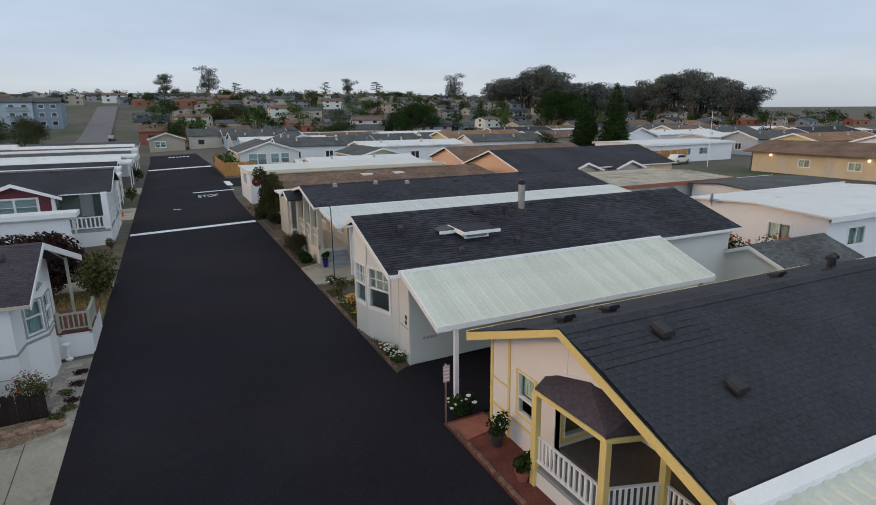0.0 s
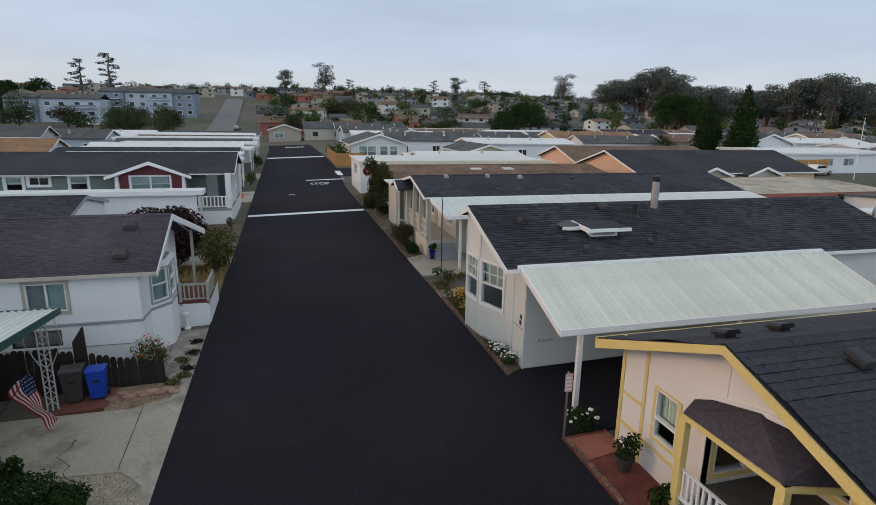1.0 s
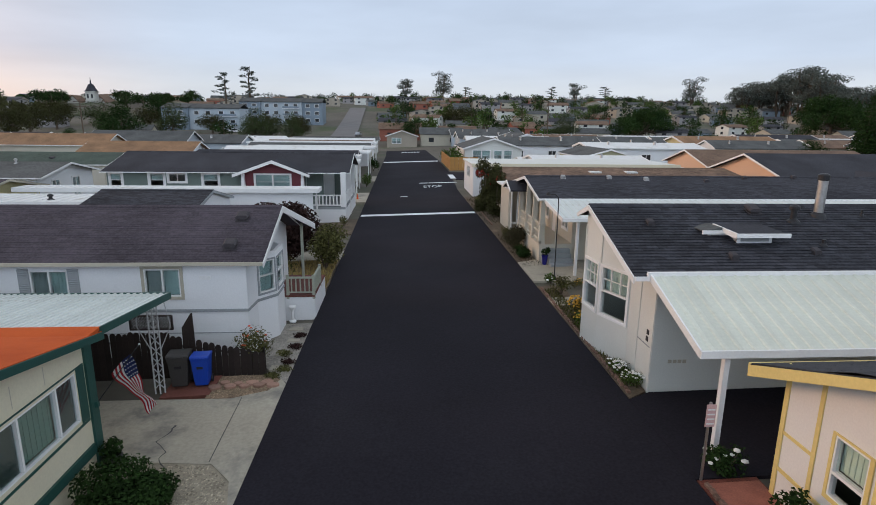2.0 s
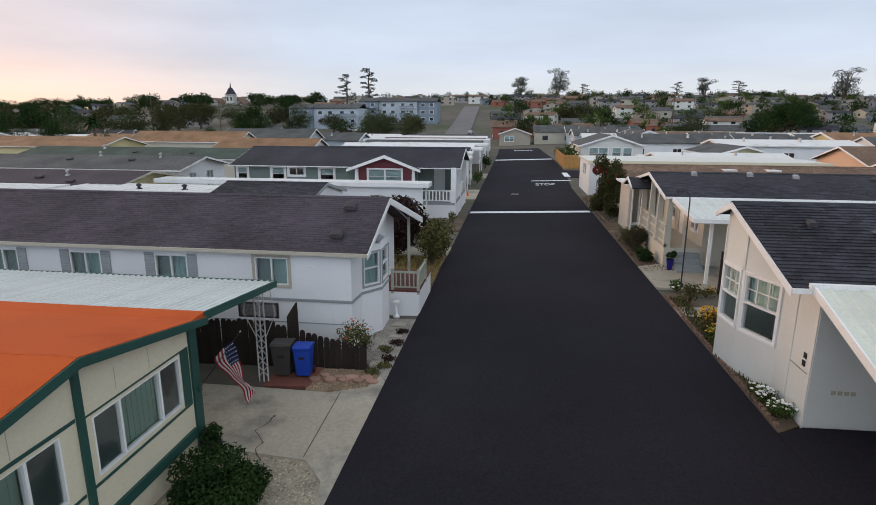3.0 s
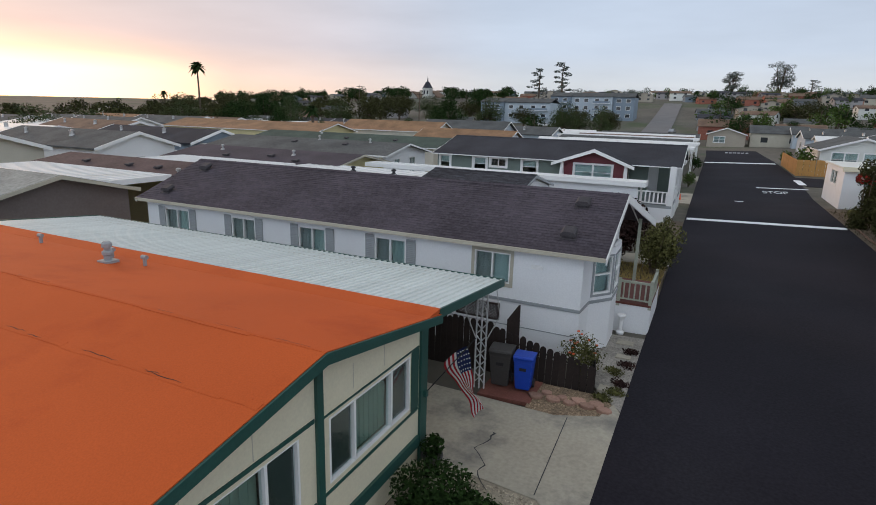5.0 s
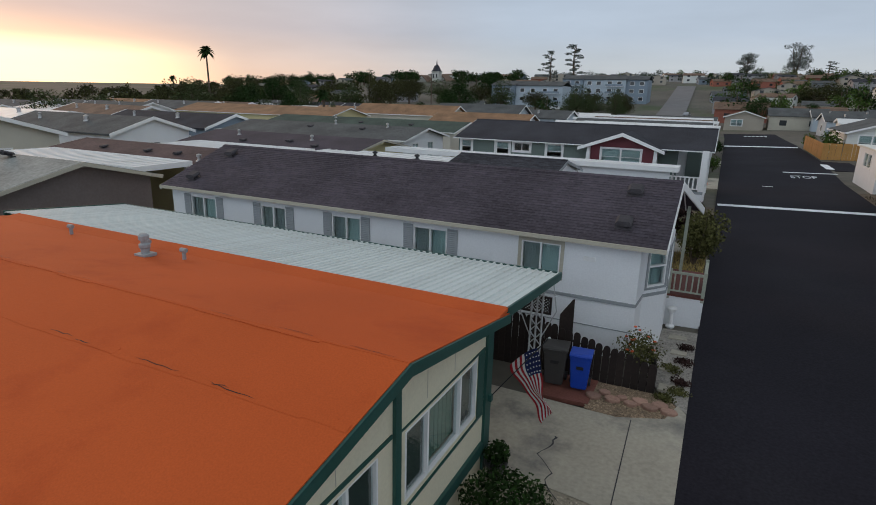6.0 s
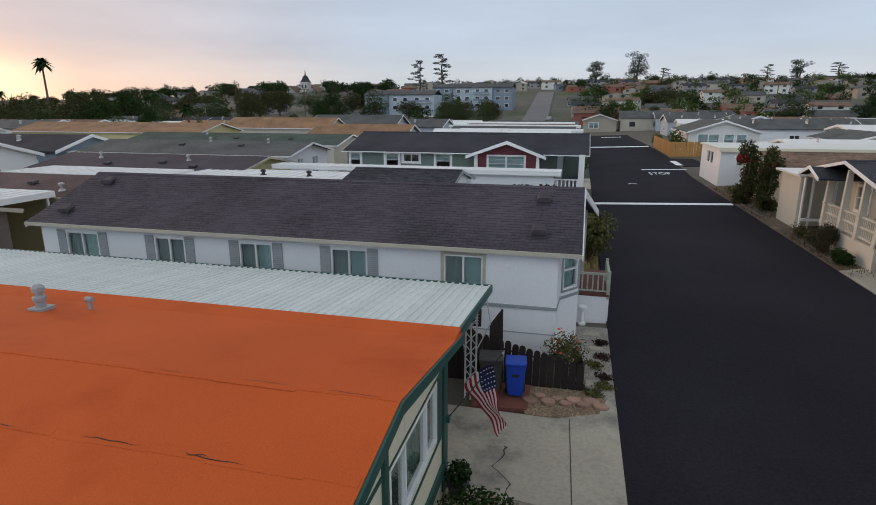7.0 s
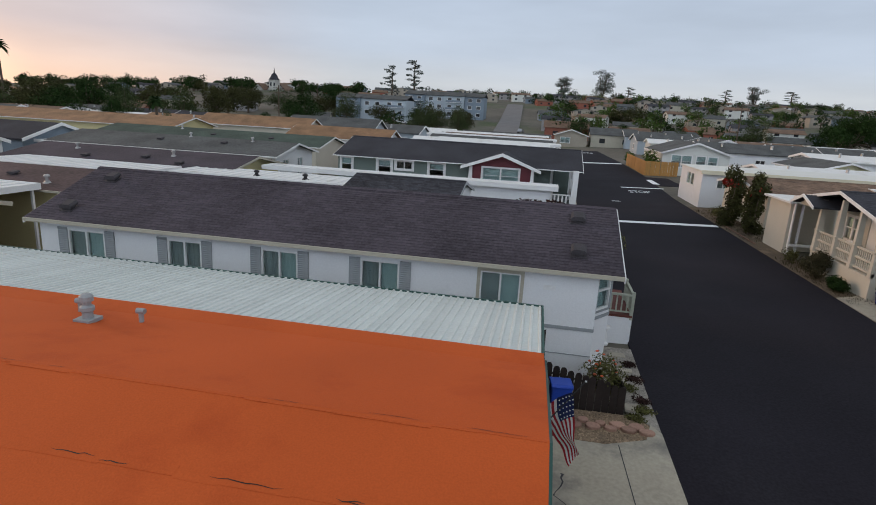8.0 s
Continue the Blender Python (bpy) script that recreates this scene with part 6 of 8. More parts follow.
for x in (-8.75, -3.35):
    bm = B()
    vs0 = [bm.verts.new((x + sx * 0.2, 43.75 + sy * 0.15, 1.7)) for sx, sy in ((-1, -1), (1, -1), (1, 1), (-1, 1))]
    vs1 = [bm.verts.new((x + sx * 0.12, 43.75 + sy * 0.12, 3.55)) for sx, sy in ((-1, -1), (1, -1), (1, 1), (-1, 1))]
    for k in range(4):
        bm.faces.new((vs0[k], vs0[(k + 1) % 4], vs1[(k + 1) % 4], vs1[k]))
    bm.faces.new(vs0[::-1])
    bm.faces.new(vs1)
    box(bm, x - 0.24, x + 0.24, 43.6, 43.9, GZ, 1.7)
    part("column", bm, TRIMWHITE, proj)
gp = thing("side_porch", -1.8, 46, GZ, "white railed porch at the end of the green home", "porch")
bm = B()
box(bm, -3.4, -0.5, 43.9, 52.4, 0.65, 0.85)
part("floor", bm, GREYTRIM, gp)
for a in ((-3.4, -0.5, 43.9, 44.0), (-0.6, -0.5, 44.0, 52.4)):
    bm = B()
    box(bm, *a, GZ - 0.1, 0.66)
    part("skirt", bm, WHITEPAINT, gp)
for p0, p1 in (((-3.1, 43.95), (-0.55, 43.95)), ((-0.55, 43.95), (-0.55, 50.5))):
    L = math.dist(p0, p1)
    for z in (0.95, 1.7):
        bm = B()
        box(bm, 0, L, -0.04, 0.04, z, z + 0.08, slant(p0, p1))
        part("rail", bm, TRIMWHITE, gp)
    n = int(L / 0.2)
    for i in range(1, n):
        bm = B()
        box(bm, L * i / n - 0.04, L * i / n + 0.04, -0.02, 0.02, 1.0, 1.72, slant(p0, p1))
        part("baluster", bm, TRIMWHITE, gp)
wall("porch_wall", gp, south(45.6), -3.36, -1.95, 0.85, 3.72, SAGE)
wall("porch_wall", gp, south(50.2), -3.36, -0.7, 0.85, 3.72, SAGE, [(-2.6, -1.7, 0.9, 3.0)])
bm = B()
box(bm, -2.6, -1.7, -0.1, -0.05, 0.9, 3.0, south(50.2))
part("door", bm, TRIMWHITE, gp)
for x, y in ((-0.6, 44.05), (-0.6, 48.0), (-0.6, 52.3)):
    bm = B()
    box(bm, x - 0.13, x + 0.13, y - 0.13, y + 0.13, GZ, 3.72)
    part("column", bm, TRIMWHITE, gp)
site(z=((-0.45, -0.45), (3.4, 3.0)))
bm = B()
lathe(bm, -0.9, 55.2, [(0.2, -0.6), (0.2, -0.57), (0.13, -0.56), (0.03, 0.15), (0.02, 0.16)], 12)
tagged(part("traffic_cone", bm, mat("cone_orange", (0.75, 0.09, 0.02), 0.5)), "orange traffic cone beside the driveway", "cone")
for q, (x0, x1, y0, y1, z) in enumerate(((-14, -1.2, 60.5, 65, 3.1), (-20, -1.5, 66, 71, 3.3), (-22, -1.0, 79, 84, 3.2), (-20, -0.8, 90, 96, 3.3), (-24, -1.2, 104, 110, 3.5))):
    flat_roof("carport", x0, x1, y0, y1, z, "white flat carport roof beside the road", posts=[(x1 - 0.2, y0 + 0.2), (x1 - 0.2, y1 - 0.2), (x0 + 0.2, y0 + 0.2)])
for q, (y0, y1, m, r) in enumerate(((60.8, 71.5, WHITEPAINT, SHINGLE_G), (72, 78.6, GREYWHITE, SHINGLE), (84.5, 89.5, BEIGE, WHITEROOF), (97, 103.5, WHITEPAINT, SHINGLE_G), (111, 118, BEIGE, SHINGLE_B), (124, 131, WHITEPAINT, WHITEROOF), (136, 143, GREYWHITE, SHINGLE_G))):
    hh = [(y0 + 1.2, y0 + 2.4, 1.0, 2.2)]
    hm, _ = gable_house("mobile_home", -22, -2.4 - 0.3 * (q % 3), y0 + 0.3, y1 - 0.3, -0.9, 2.75, 3.5, m, r, TRIMWHITE, ("white", "pale grey", "beige")[q % 3] + " mobile home facing the park road", detail=False, holes={"E": hh}, group="park homes")
    window(hm, east(-2.4 - 0.3 * (q % 3)), *hh[0], blind="half", trim=TRIMWHITE)

site()
# ---- plants ----


def leaf_mesh(name, blobs, size, count, material, parent, seed=1, hollow=0.35, droop=0.0, aspect=0.55):
    """Many small leaves spread through ellipsoids (x, y, z, rx, ry, rz), thicker near their skins."""
    rng = np.random.default_rng(seed)
    vol = np.array([b[3] * b[4] + b[5] * (b[3] + b[4]) for b in blobs])
    pick = rng.choice(len(blobs), count, p=vol / vol.sum())
    b = np.array(blobs)[pick]
    d = rng.normal(size=(count, 3))
    d /= np.linalg.norm(d, axis=1)[:, None]
    r = hollow + (1.08 - hollow) * rng.random(count) ** 0.6
    c = b[:, :3] + d * b[:, 3:] * r[:, None]
    nrm = d + rng.normal(size=(count, 3)) * 0.7
    nrm[:, 2] += 0.35
    nrm /= np.linalg.norm(nrm, axis=1)[:, None]
    t = np.cross(nrm, rng.normal(size=(count, 3)))
    t[:, 2] -= droop
    t /= np.linalg.norm(t, axis=1)[:, None]
    s = np.cross(nrm, t)
    L = size * rng.uniform(0.6, 1.3, count)[:, None]
    v = np.stack([c - t * L, c + s * L * aspect + nrm * L * 0.15, c + t * L, c - s * L * aspect + nrm * L * 0.15], 1).reshape(-1, 3)
    f = np.arange(count * 4).reshape(-1, 4)
    me = bpy.data.meshes.new(name)
    me.from_pydata(v.tolist(), [], f.tolist())
    me.materials.append(material)
    ob = new(name, me)
    adopt(ob, parent)
    return ob


def limb(bm, pts, r0, r1, n=7):
    for k, (a, b) in enumerate(zip(pts, pts[1:])):
        ra = r0 + (r1 - r0) * k / (len(pts) - 1)
        rb = r0 + (r1 - r0) * (k + 1) / (len(pts) - 1)
        rod(bm, a, b, ra, rb, n)


def shrub(x, y, h, w, material, label, size=0.06, count=900, seed=1, flowers=None, nflow=0, category="shrub", fsize=0.05, name="shrub", z=None, squash=1.0):
    z = lot_z(x, y) if z is None else z
    rnd = random.Random(seed)
    s = thing(name, x, y, z, label, category)
    bm = B()
    for k in range(5):
        a = k * 1.256 + rnd.uniform(-0.4, 0.4)
        limb(bm, [(x, y, z - 0.04), (x + math.cos(a) * w * 0.15, y + math.sin(a) * w * 0.15, z + h * 0.35), (x + math.cos(a) * w * 0.32, y + math.sin(a) * w * 0.32, z + h * 0.75)], 0.022 * h, 0.006, 5)
    part("stem", bm, BARK, s)
    blobs = []
    for k in range(9):
        a, q = rnd.uniform(0, 6.28), rnd.uniform(0.1, 0.62)
        bx, by = x + math.cos(a) * w * 0.5 * q, y + math.sin(a) * w * 0.5 * q * squash
        rr = w * rnd.uniform(0.2, 0.34)
        bz = z + h * rnd.uniform(0.32, 0.72)
        blobs.append((bx, by, bz, rr, rr * squash, min(rr, h * 0.32)))
    leaf_mesh("leaves", blobs, size, count, material, s, seed)
    if flowers:
        rng = random.Random(seed + 5)
        bm = B()
        for k in range(nflow):
            b = rng.choice(blobs)
            a, e = rng.uniform(0, 6.28), rng.uniform(0.1, 1.4)
            c = Vector((b[0] + math.cos(a) * math.cos(e) * b[3] * 1.02, b[1] + math.sin(a) * math.cos(e) * b[4] * 1.02, b[2] + math.sin(e) * b[5] * 1.05))
            bmesh.ops.create_icosphere(bm, subdivisions=1, radius=fsize * rng.uniform(0.7, 1.2), matrix=Matrix.Translation(c) @ Matrix.Diagonal((1, 1, 0.55, 1)))
        part("blossoms", bm, flowers, s, kind="stuff")
    return s


LEAF_D0S = mat("brown_green_foliage", (0.050, 0.046, 0.024), 0.85, var=0.4, scale=1.5, fine=6, bump=0.0, island=0.5, spec=0.1)
shrub(-2.0, 11.1, 0.72, 2.1, LEAF, "dense dark green clipped shrub on gravel", size=0.045, count=12000, seed=2)
shrub(-1.3, 17.6, 1.3, 1.25, LEAF_O, "straggling rose bush with orange blooms by the fence", size=0.035, count=1700, seed=3, flowers=PETAL_R, nflow=12, fsize=0.045)
shrub(-2.9, 30.5, 3.3, 4.2, LEAF_P, "broad purple leaved shrub beside the white home", size=0.10, count=13000, seed=4)
shrub(-0.55, 29.0, 2.5, 2.1, LEAF_O, "loose green and yellow shrub near the road", size=0.07, count=4200, seed=5)
shrub(-2.4, 26.6, 1.7, 1.7, LEAF_O, "olive green garden shrub behind the porch", size=0.06, count=1000, seed=6)
shrub(-1.3, 33.9, 1.3, 1.3, LEAF_G, "small green shrub by the walk", size=0.06, count=700, seed=7)
shrub(-0.8, 41.0, 0.9, 0.8, LEAF_O, "small dry shrub on bare earth", size=0.05, count=350, seed=8)
shrub(-0.7, 66.0, 1.6, 1.5, LEAF_G, "green roadside shrub by a driveway", size=0.1, count=500, seed=9)
shrub(-0.9, 87.0, 2.0, 2.0, LEAF, "dark shrub beside the road", size=0.12, count=500, seed=10)
shrub(9.75, 20.7, 0.85, 1.05, LEAF_O, "golden flowering bush along the flower bed", size=0.035, count=900, seed=11, flowers=PETAL_Y, nflow=150, fsize=0.04)
shrub(9.7, 19.7, 0.6, 0.8, LEAF_G, "low green clump with yellow flowers", size=0.035, count=600, seed=12, flowers=PETAL_Y, nflow=70, fsize=0.035)
shrub(9.95, 23.4, 0.9, 0.8, LEAF_O, "tall dry grassy clump beside the path", size=0.05, count=500, seed=13)
shrub(9.55, 15.9, 0.42, 0.75, LEAF_G, "white daisies against the pale wall", size=0.03, count=600, seed=14, flowers=PETAL_W, nflow=34, fsize=0.045)
shrub(9.5, 15.1, 0.4, 0.75, LEAF_G, "low leafy clump with white daisies", size=0.03, count=600, seed=15, flowers=PETAL_W, nflow=24, fsize=0.045)
shrub(9.9, 11.15, 0.6, 0.8, LEAF, "dark leafy plant with white blooms near the sign", size=0.045, count=800, seed=16, flowers=PETAL_W, nflow=9, fsize=0.065)
shrub(9.72, 32.0, 1.3, 1.5, LEAF_D0S, "bushy brownish shrub before the porch", size=0.04, count=6500, seed=17)
shrub(9.75, 30.0, 0.75, 0.95, LEAF, "rounded dark green shrub before the porch", size=0.04, count=3500, seed=18)
shrub(9.8, 35, 0.8, 1.0, LEAF_O, "dry low shrub along the road bed", size=0.05, count=600, seed=19)
shrub(9.95, 25.1, 0.5, 0.6, LEAF_G, "spiky green plant at the lamp post", size=0.07, count=140, seed=20, flowers=PETAL_W, nflow=5, fsize=0.06)
shrub(10.8, 24.3, 0.4, 0.9, LEAF_O, "low yellow green ground plant", size=0.04, count=350, seed=21, flowers=PETAL_Y, nflow=14, fsize=0.03)


def climber(x, y, h, w, label, seed, nred):
    """Shaggy column of foliage from the ground up, with red bracts near its head."""
    rnd = random.Random(seed)
    z = lot_z(x, y)
    s = thing("shrub", x, y, z, label, "shrub")
    bm = B()
    for k in range(4):
        a = k * 1.57
        limb(bm, [(x + 0.1 * math.cos(a), y + 0.1 * math.sin(a), z - 0.05), (x + 0.25 * math.cos(a), y + 0.25 * math.sin(a), z + h * 0.5), (x + 0.3 * math.cos(a), y + 0.5 * math.sin(a), z + h * 0.9)], 0.05, 0.012, 6)
    part("stem", bm, BARK, s)
    blobs = []
    for k in range(17):
        q = k / 16
        r = w * rnd.uniform(0.2, 0.34)
        blobs.append((x + w * rnd.uniform(-0.26, 0.26), y + w * rnd.uniform(-0.3, 0.3), z + 0.25 + (h - 0.5) * q, r, r, r * 1.1))
    leaf_mesh("leaves", blobs, 0.085, 5200, LEAF_D, s, seed, droop=0.3)
    top = [(b[0], b[1], b[2], b[3] * 0.85, b[4] * 0.85, b[5] * 0.7) for b in blobs[12:15]]
    leaf_mesh("bracts", top[:2], 0.08, nred, LEAF_R, s, seed + 1, hollow=0.9)


climber(10.0, 46.2, 3.9, 1.7, "tall dark climbing shrub with red bracts", 22, 420)
climber(10.35, 42.6, 3.9, 1.6, "tall dark green climbing shrub by the screened room", 23, 20)
shrub(10.0, 48.5, 1.1, 1.4, LEAF_O, "low brown green shrub on the bed", size=0.07, count=600, seed=24)
shrub(11.3, 104.5, 2.4, 2.4, LEAF_G, "green shrub at the end of the fence", size=0.14, count=500, seed=25)
shrub(12.0, 87.0, 3.4, 3.0, LEAF_G, "palm like garden shrub over the fence", size=0.2, count=400, seed=26)
for k, (x, y, h, w) in enumerate(((27.3, 16.2, 2.3, 2.6), (29.8, 15.6, 2.0, 2.4), (31.5, 16.5, 1.6, 2.0), (28.5, 18.5, 2.4, 2.4))):
    shrub(x, y, h, w, LEAF_O if k % 2 else LEAF, "garden shrub with reddish flowers behind the grey home", size=0.08, count=1100, seed=30 + k, flowers=PETAL_R, nflow=40, fsize=0.07)


def ground_tufts(name, x0, x1, y0, y1, n, material, label, size=0.10, seed=1):
    """Loose grass blades on a bed."""
    rng = random.Random(seed)
    vs, fs = [], []
    for k in range(n):
        x, y = rng.uniform(x0, x1), rng.uniform(y0, y1)
        a = rng.uniform(0, 6.28)
        z = lot_z(x, y) + 0.005
        h = size * rng.uniform(0.5, 1.4)
        dx, dy = math.cos(a) * 0.02, math.sin(a) * 0.02
        i = len(vs)
        vs += [(x - dx, y - dy, z), (x + dx, y + dy, z), (x + dy * 3 * rng.uniform(-1, 1), y + dx * 3 * rng.uniform(-1, 1), z + h)]
        fs.append((i, i + 1, i + 2))
    me = bpy.data.meshes.new(name)
    me.from_pydata(vs, [], fs)
    me.materials.append(material)
    tagged(new(name, me), label, "grass", kind="stuff")


ground_tufts("dry_grass", -4, -0.1, 24.9, 30.8, 5000, mat("dry_grass", (0.33, 0.25, 0.09), 0.9, island=0.3, bump=0), "dry yellow grass in the garden bed", 0.16, 1)
for k, (x, y, w) in enumerate(((-0.28, 17.15, 0.62), (-0.22, 17.75, 0.5), (-0.45, 18.35, 0.55), (-0.2, 18.9, 0.6), (-0.5, 16.75, 0.5), (-0.25, 19.9, 0.5))):
    shrub(x, y, 0.12, w, LEAF_P if k % 2 else LEAF_O, "flat reddish brown weeds on the gravel", size=0.03, count=420, seed=50 + k, category="weeds", name="weed_patch")
LEAF_D0 = mat("dull_weeds", (0.05, 0.045, 0.022), 0.9, var=0.3, scale=1, fine=6, bump=0.0, island=0.4, spec=0.1)
ground_tufts("weeds", 9.3, 9.9, 15, 24, 2200, LEAF_O, "low weeds along the flower bed", 0.12, 3)
ground_tufts("weeds", 9.3, 10.7, 28, 36, 900, LEAF_D0, "sparse dry weeds before the porch", 0.10, 4)
ground_tufts("weeds", 9.3, 11.2, 40, 53, 900, LEAF_D0, "sparse dry weeds in the planted bed", 0.12, 5)
ground_tufts("lawn_grass", 48, 66, 30, 62, 9000, LAWN, "short green lawn grass", 0.12, 6)


def pebbles(name, poly, n, rmin, rmax, label, seed, material=None):
    """Loose stones over a gravel bed, joined as one spread."""
    rng = random.Random(seed)
    xs, ys = [p[0] for p in poly], [p[1] for p in poly]

    def inside(x, y):
        c = False
        for (ax, ay), (bx, by) in zip(poly, poly[1:] + poly[:1]):
            if (ay > y) != (by > y) and x < (bx - ax) * (y - ay) / (by - ay) + ax:
                c = not c
        return c

    vs, fs = [], []
    while len(vs) < n * 5:
        x, y = rng.uniform(min(xs), max(xs)), rng.uniform(min(ys), max(ys))
        if not inside(x, y):
            continue
        r = rng.uniform(rmin, rmax)
        a = rng.uniform(0, 6.28)
        z = lot_z(x, y) + 0.008
        i = len(vs)
        vs += [(x + r * math.cos(a + q * 1.571) * rng.uniform(0.7, 1.2), y + r * math.sin(a + q * 1.571), z) for q in range(4)] + [(x, y, z + r * 0.7)]
        fs += [(i, i + 1, i + 4), (i + 1, i + 2, i + 4), (i + 2, i + 3, i + 4), (i + 3, i, i + 4)]
    me = bpy.data.meshes.new(name)
    me.from_pydata(vs, [], fs)
    me.materials.append(material or GRAVEL)
    tagged(new(name, me), label, "gravel", kind="stuff")


pebbles("pebbles", [(-0.1, 10.6), (-0.35, 11.75), (-0.9, 12.4), (-1.64, 12.5), (-3.1, 12.5), (-3.1, 7.5), (-0.6, 7.5)], 6000, 0.015, 0.04, "loose pale pebbles before the cream home", 1, PALEGRAVEL)
pebbles("pebbles", [(-1.34, 15.5), (-0.42, 15.87), (-0.22, 16.5), (-0.5, 16.9), (-2.0, 16.95), (-2.05, 15.6)], 2600, 0.015, 0.04, "loose brownish pebbles beside the bins", 2, BROWNGRAVEL)
pebbles("pebbles", [(-0.05, 16.4), (-0.05, 21.2), (-1.2, 21.2), (-1.2, 18.0), (-0.5, 16.9)], 3000, 0.012, 0.03, "grey crushed gravel along the road", 3)
sheet("brick_path", [(9.36, 9.85), (10.4, 10.0), (10.4, 10.75), (9.36, 10.75)], BRICKRED, "salmon red paved step by the mulch bed", "path", 0.06)


def potted(x, y, pot_mat, label, h=0.35, r=0.2, z=None, leaf=None, count=350, spread=0.5):
    z = lot_z(x, y) + 0.03 if z is None else z
    p = thing("potted_plant", x, y, z, label, "potted plant")
    bm = B()
    lathe(bm, x, y, [(r * 0.65, z), (r * 0.95, z + h * 0.85), (r * 1.08, z + h * 0.87), (r * 1.08, z + h), (r * 0.9, z + h), (r * 0.85, z + h * 0.85)], 16)
    part("pot", bm, pot_mat, p)
    leaf_mesh("leaves", [(x, y, z + h + spread * 0.35, spread * 0.45, spread * 0.45, spread * 0.4), (x + 0.1, y - 0.1, z + h + spread * 0.6, spread * 0.3, spread * 0.3, spread * 0.4)], 0.05, count, leaf or LEAF_O, p, int(abs(x) * 10 + y))


potted(9.95, 9.35, BINGREY, "leafy plant in a dark pot", 0.34, 0.2, spread=0.6, leaf=LEAF)
potted(9.75, 7.9, BRICKRED, "small plant in a terracotta pot", 0.25, 0.18, spread=0.5, leaf=LEAF)
potted(10.45, 28.2, POTBLUE, "cobalt blue glazed pot with a plant", 0.5, 0.16, spread=0.42, leaf=LEAF, z=0.0)
potted(-2.95, 12.5, BINGREY, "coiled green plant pot at the house corner", 0.3, 0.2, spread=0.5, leaf=LEAF)

lp = thing("street_lamp", 10.2, 25.45, lot_z(10.2, 25.45), "slim dark lamp post with a curved arm", "street lamp")
bm = B()
z0 = lot_z(10.2, 25.45)
limb(bm, [(10.2, 25.45, z0), (10.2, 25.45, z0 + 3.6), (10.17, 25.45, z0 + 3.8), (10.05, 25.45, z0 + 3.92), (9.87, 25.45, z0 + 3.93), (9.75, 25.45, z0 + 3.87)], 0.027, 0.018, 8)
part("post", bm, DARKMETAL, lp)
bm = B()
lathe(bm, 9.73, 25.45, [(0.02, z0 + 4.05), (0.09, z0 + 3.98), (0.11, z0 + 3.9), (0.07, z0 + 3.88)], 12)
part("shade", bm, DARKMETAL, lp)
bm = B()
lathe(bm, 10.2, 25.45, [(0.09, z0 - 0.02), (0.09, z0 + 0.12), (0.05, z0 + 0.2)], 10)
part("base", bm, DARKMETAL, lp)
sg = thing("road_sign", 9.29, 10.9, lot_z(9.29, 10.9), "small faded pink and white sign on a post", "sign")
z0 = lot_z(9.29, 10.9)
bm = B()
box(bm, 9.27, 9.31, 10.88, 10.92, z0 - 0.1, z0 + 1.75)
part("post", bm, GALV, sg)
bm = B()
box(bm, 9.2, 9.39, 10.855, 10.87, z0 + 1.25, z0 + 1.72)
plate = part("plate", bm, mat("faded_sign", (0.62, 0.42, 0.42), 0.5), sg)
for k in range(4):
    bm = B()
    box(bm, 9.22, 9.37, 10.85, 10.854, z0 + 1.30 + k * 0.1, z0 + 1.33 + k * 0.1)
    part("bar", bm, WHITEPAINT, plate)

# ---- homes further off in the park ----
site(z=((-0.45, -0.45), (3.4, 3.0)))


def windows_row(h, P, spots, style="slider"):
    for q in spots:
        window(h, P, *q, style=style, blind="half", trim=TRIMWHITE)


gable_house("mobile_home", 33.0, 52, 42.6, 53.4, 0.1, 3.3, 4.9, PEACH, SHINGLE, TRIMWHITE, "peach mobile home with a charcoal roof", east_front=False, detail=False, group="park homes")
for x in (39.5, 45.0):
    b = thing("gable_bay", x, 42, 0.1, "small beige gabled bay with a window", "bay", "gabled bays")
    q = (x - 0.8, x + 0.8, 1.4, 2.8)
    wall("wall", b, south(41.6), x - 1.7, x + 1.7, 0.0, 3.1, BEIGE, [q], 0.14, [(x - 1.7, 3.1), (x + 1.7, 3.1), (x, 3.75)])
    window(b, south(41.6), *q, style="double", blind="full", trim=TRIMWHITE)
    for s in (-1, 1):
        wall("wall", b, east(x + 1.7) if s > 0 else west(x - 1.7), 41.74, 42.6, 0.0, 3.1, BEIGE)
        bm = B()
        prism(bm, [(x + s * 2.0, 3.02), (x, 3.8), (x, 3.9), (x + s * 2.0, 3.12)], 41.2, 45.0)
        part("roof", bm, SHINGLE, b)
        bm = B()
        prism(bm, [(x + s * 2.0, 2.92), (x, 3.7), (x, 3.92), (x + s * 2.0, 3.14)], 41.15, 41.197)
        part("rake_board", bm, TRIMWHITE, b)
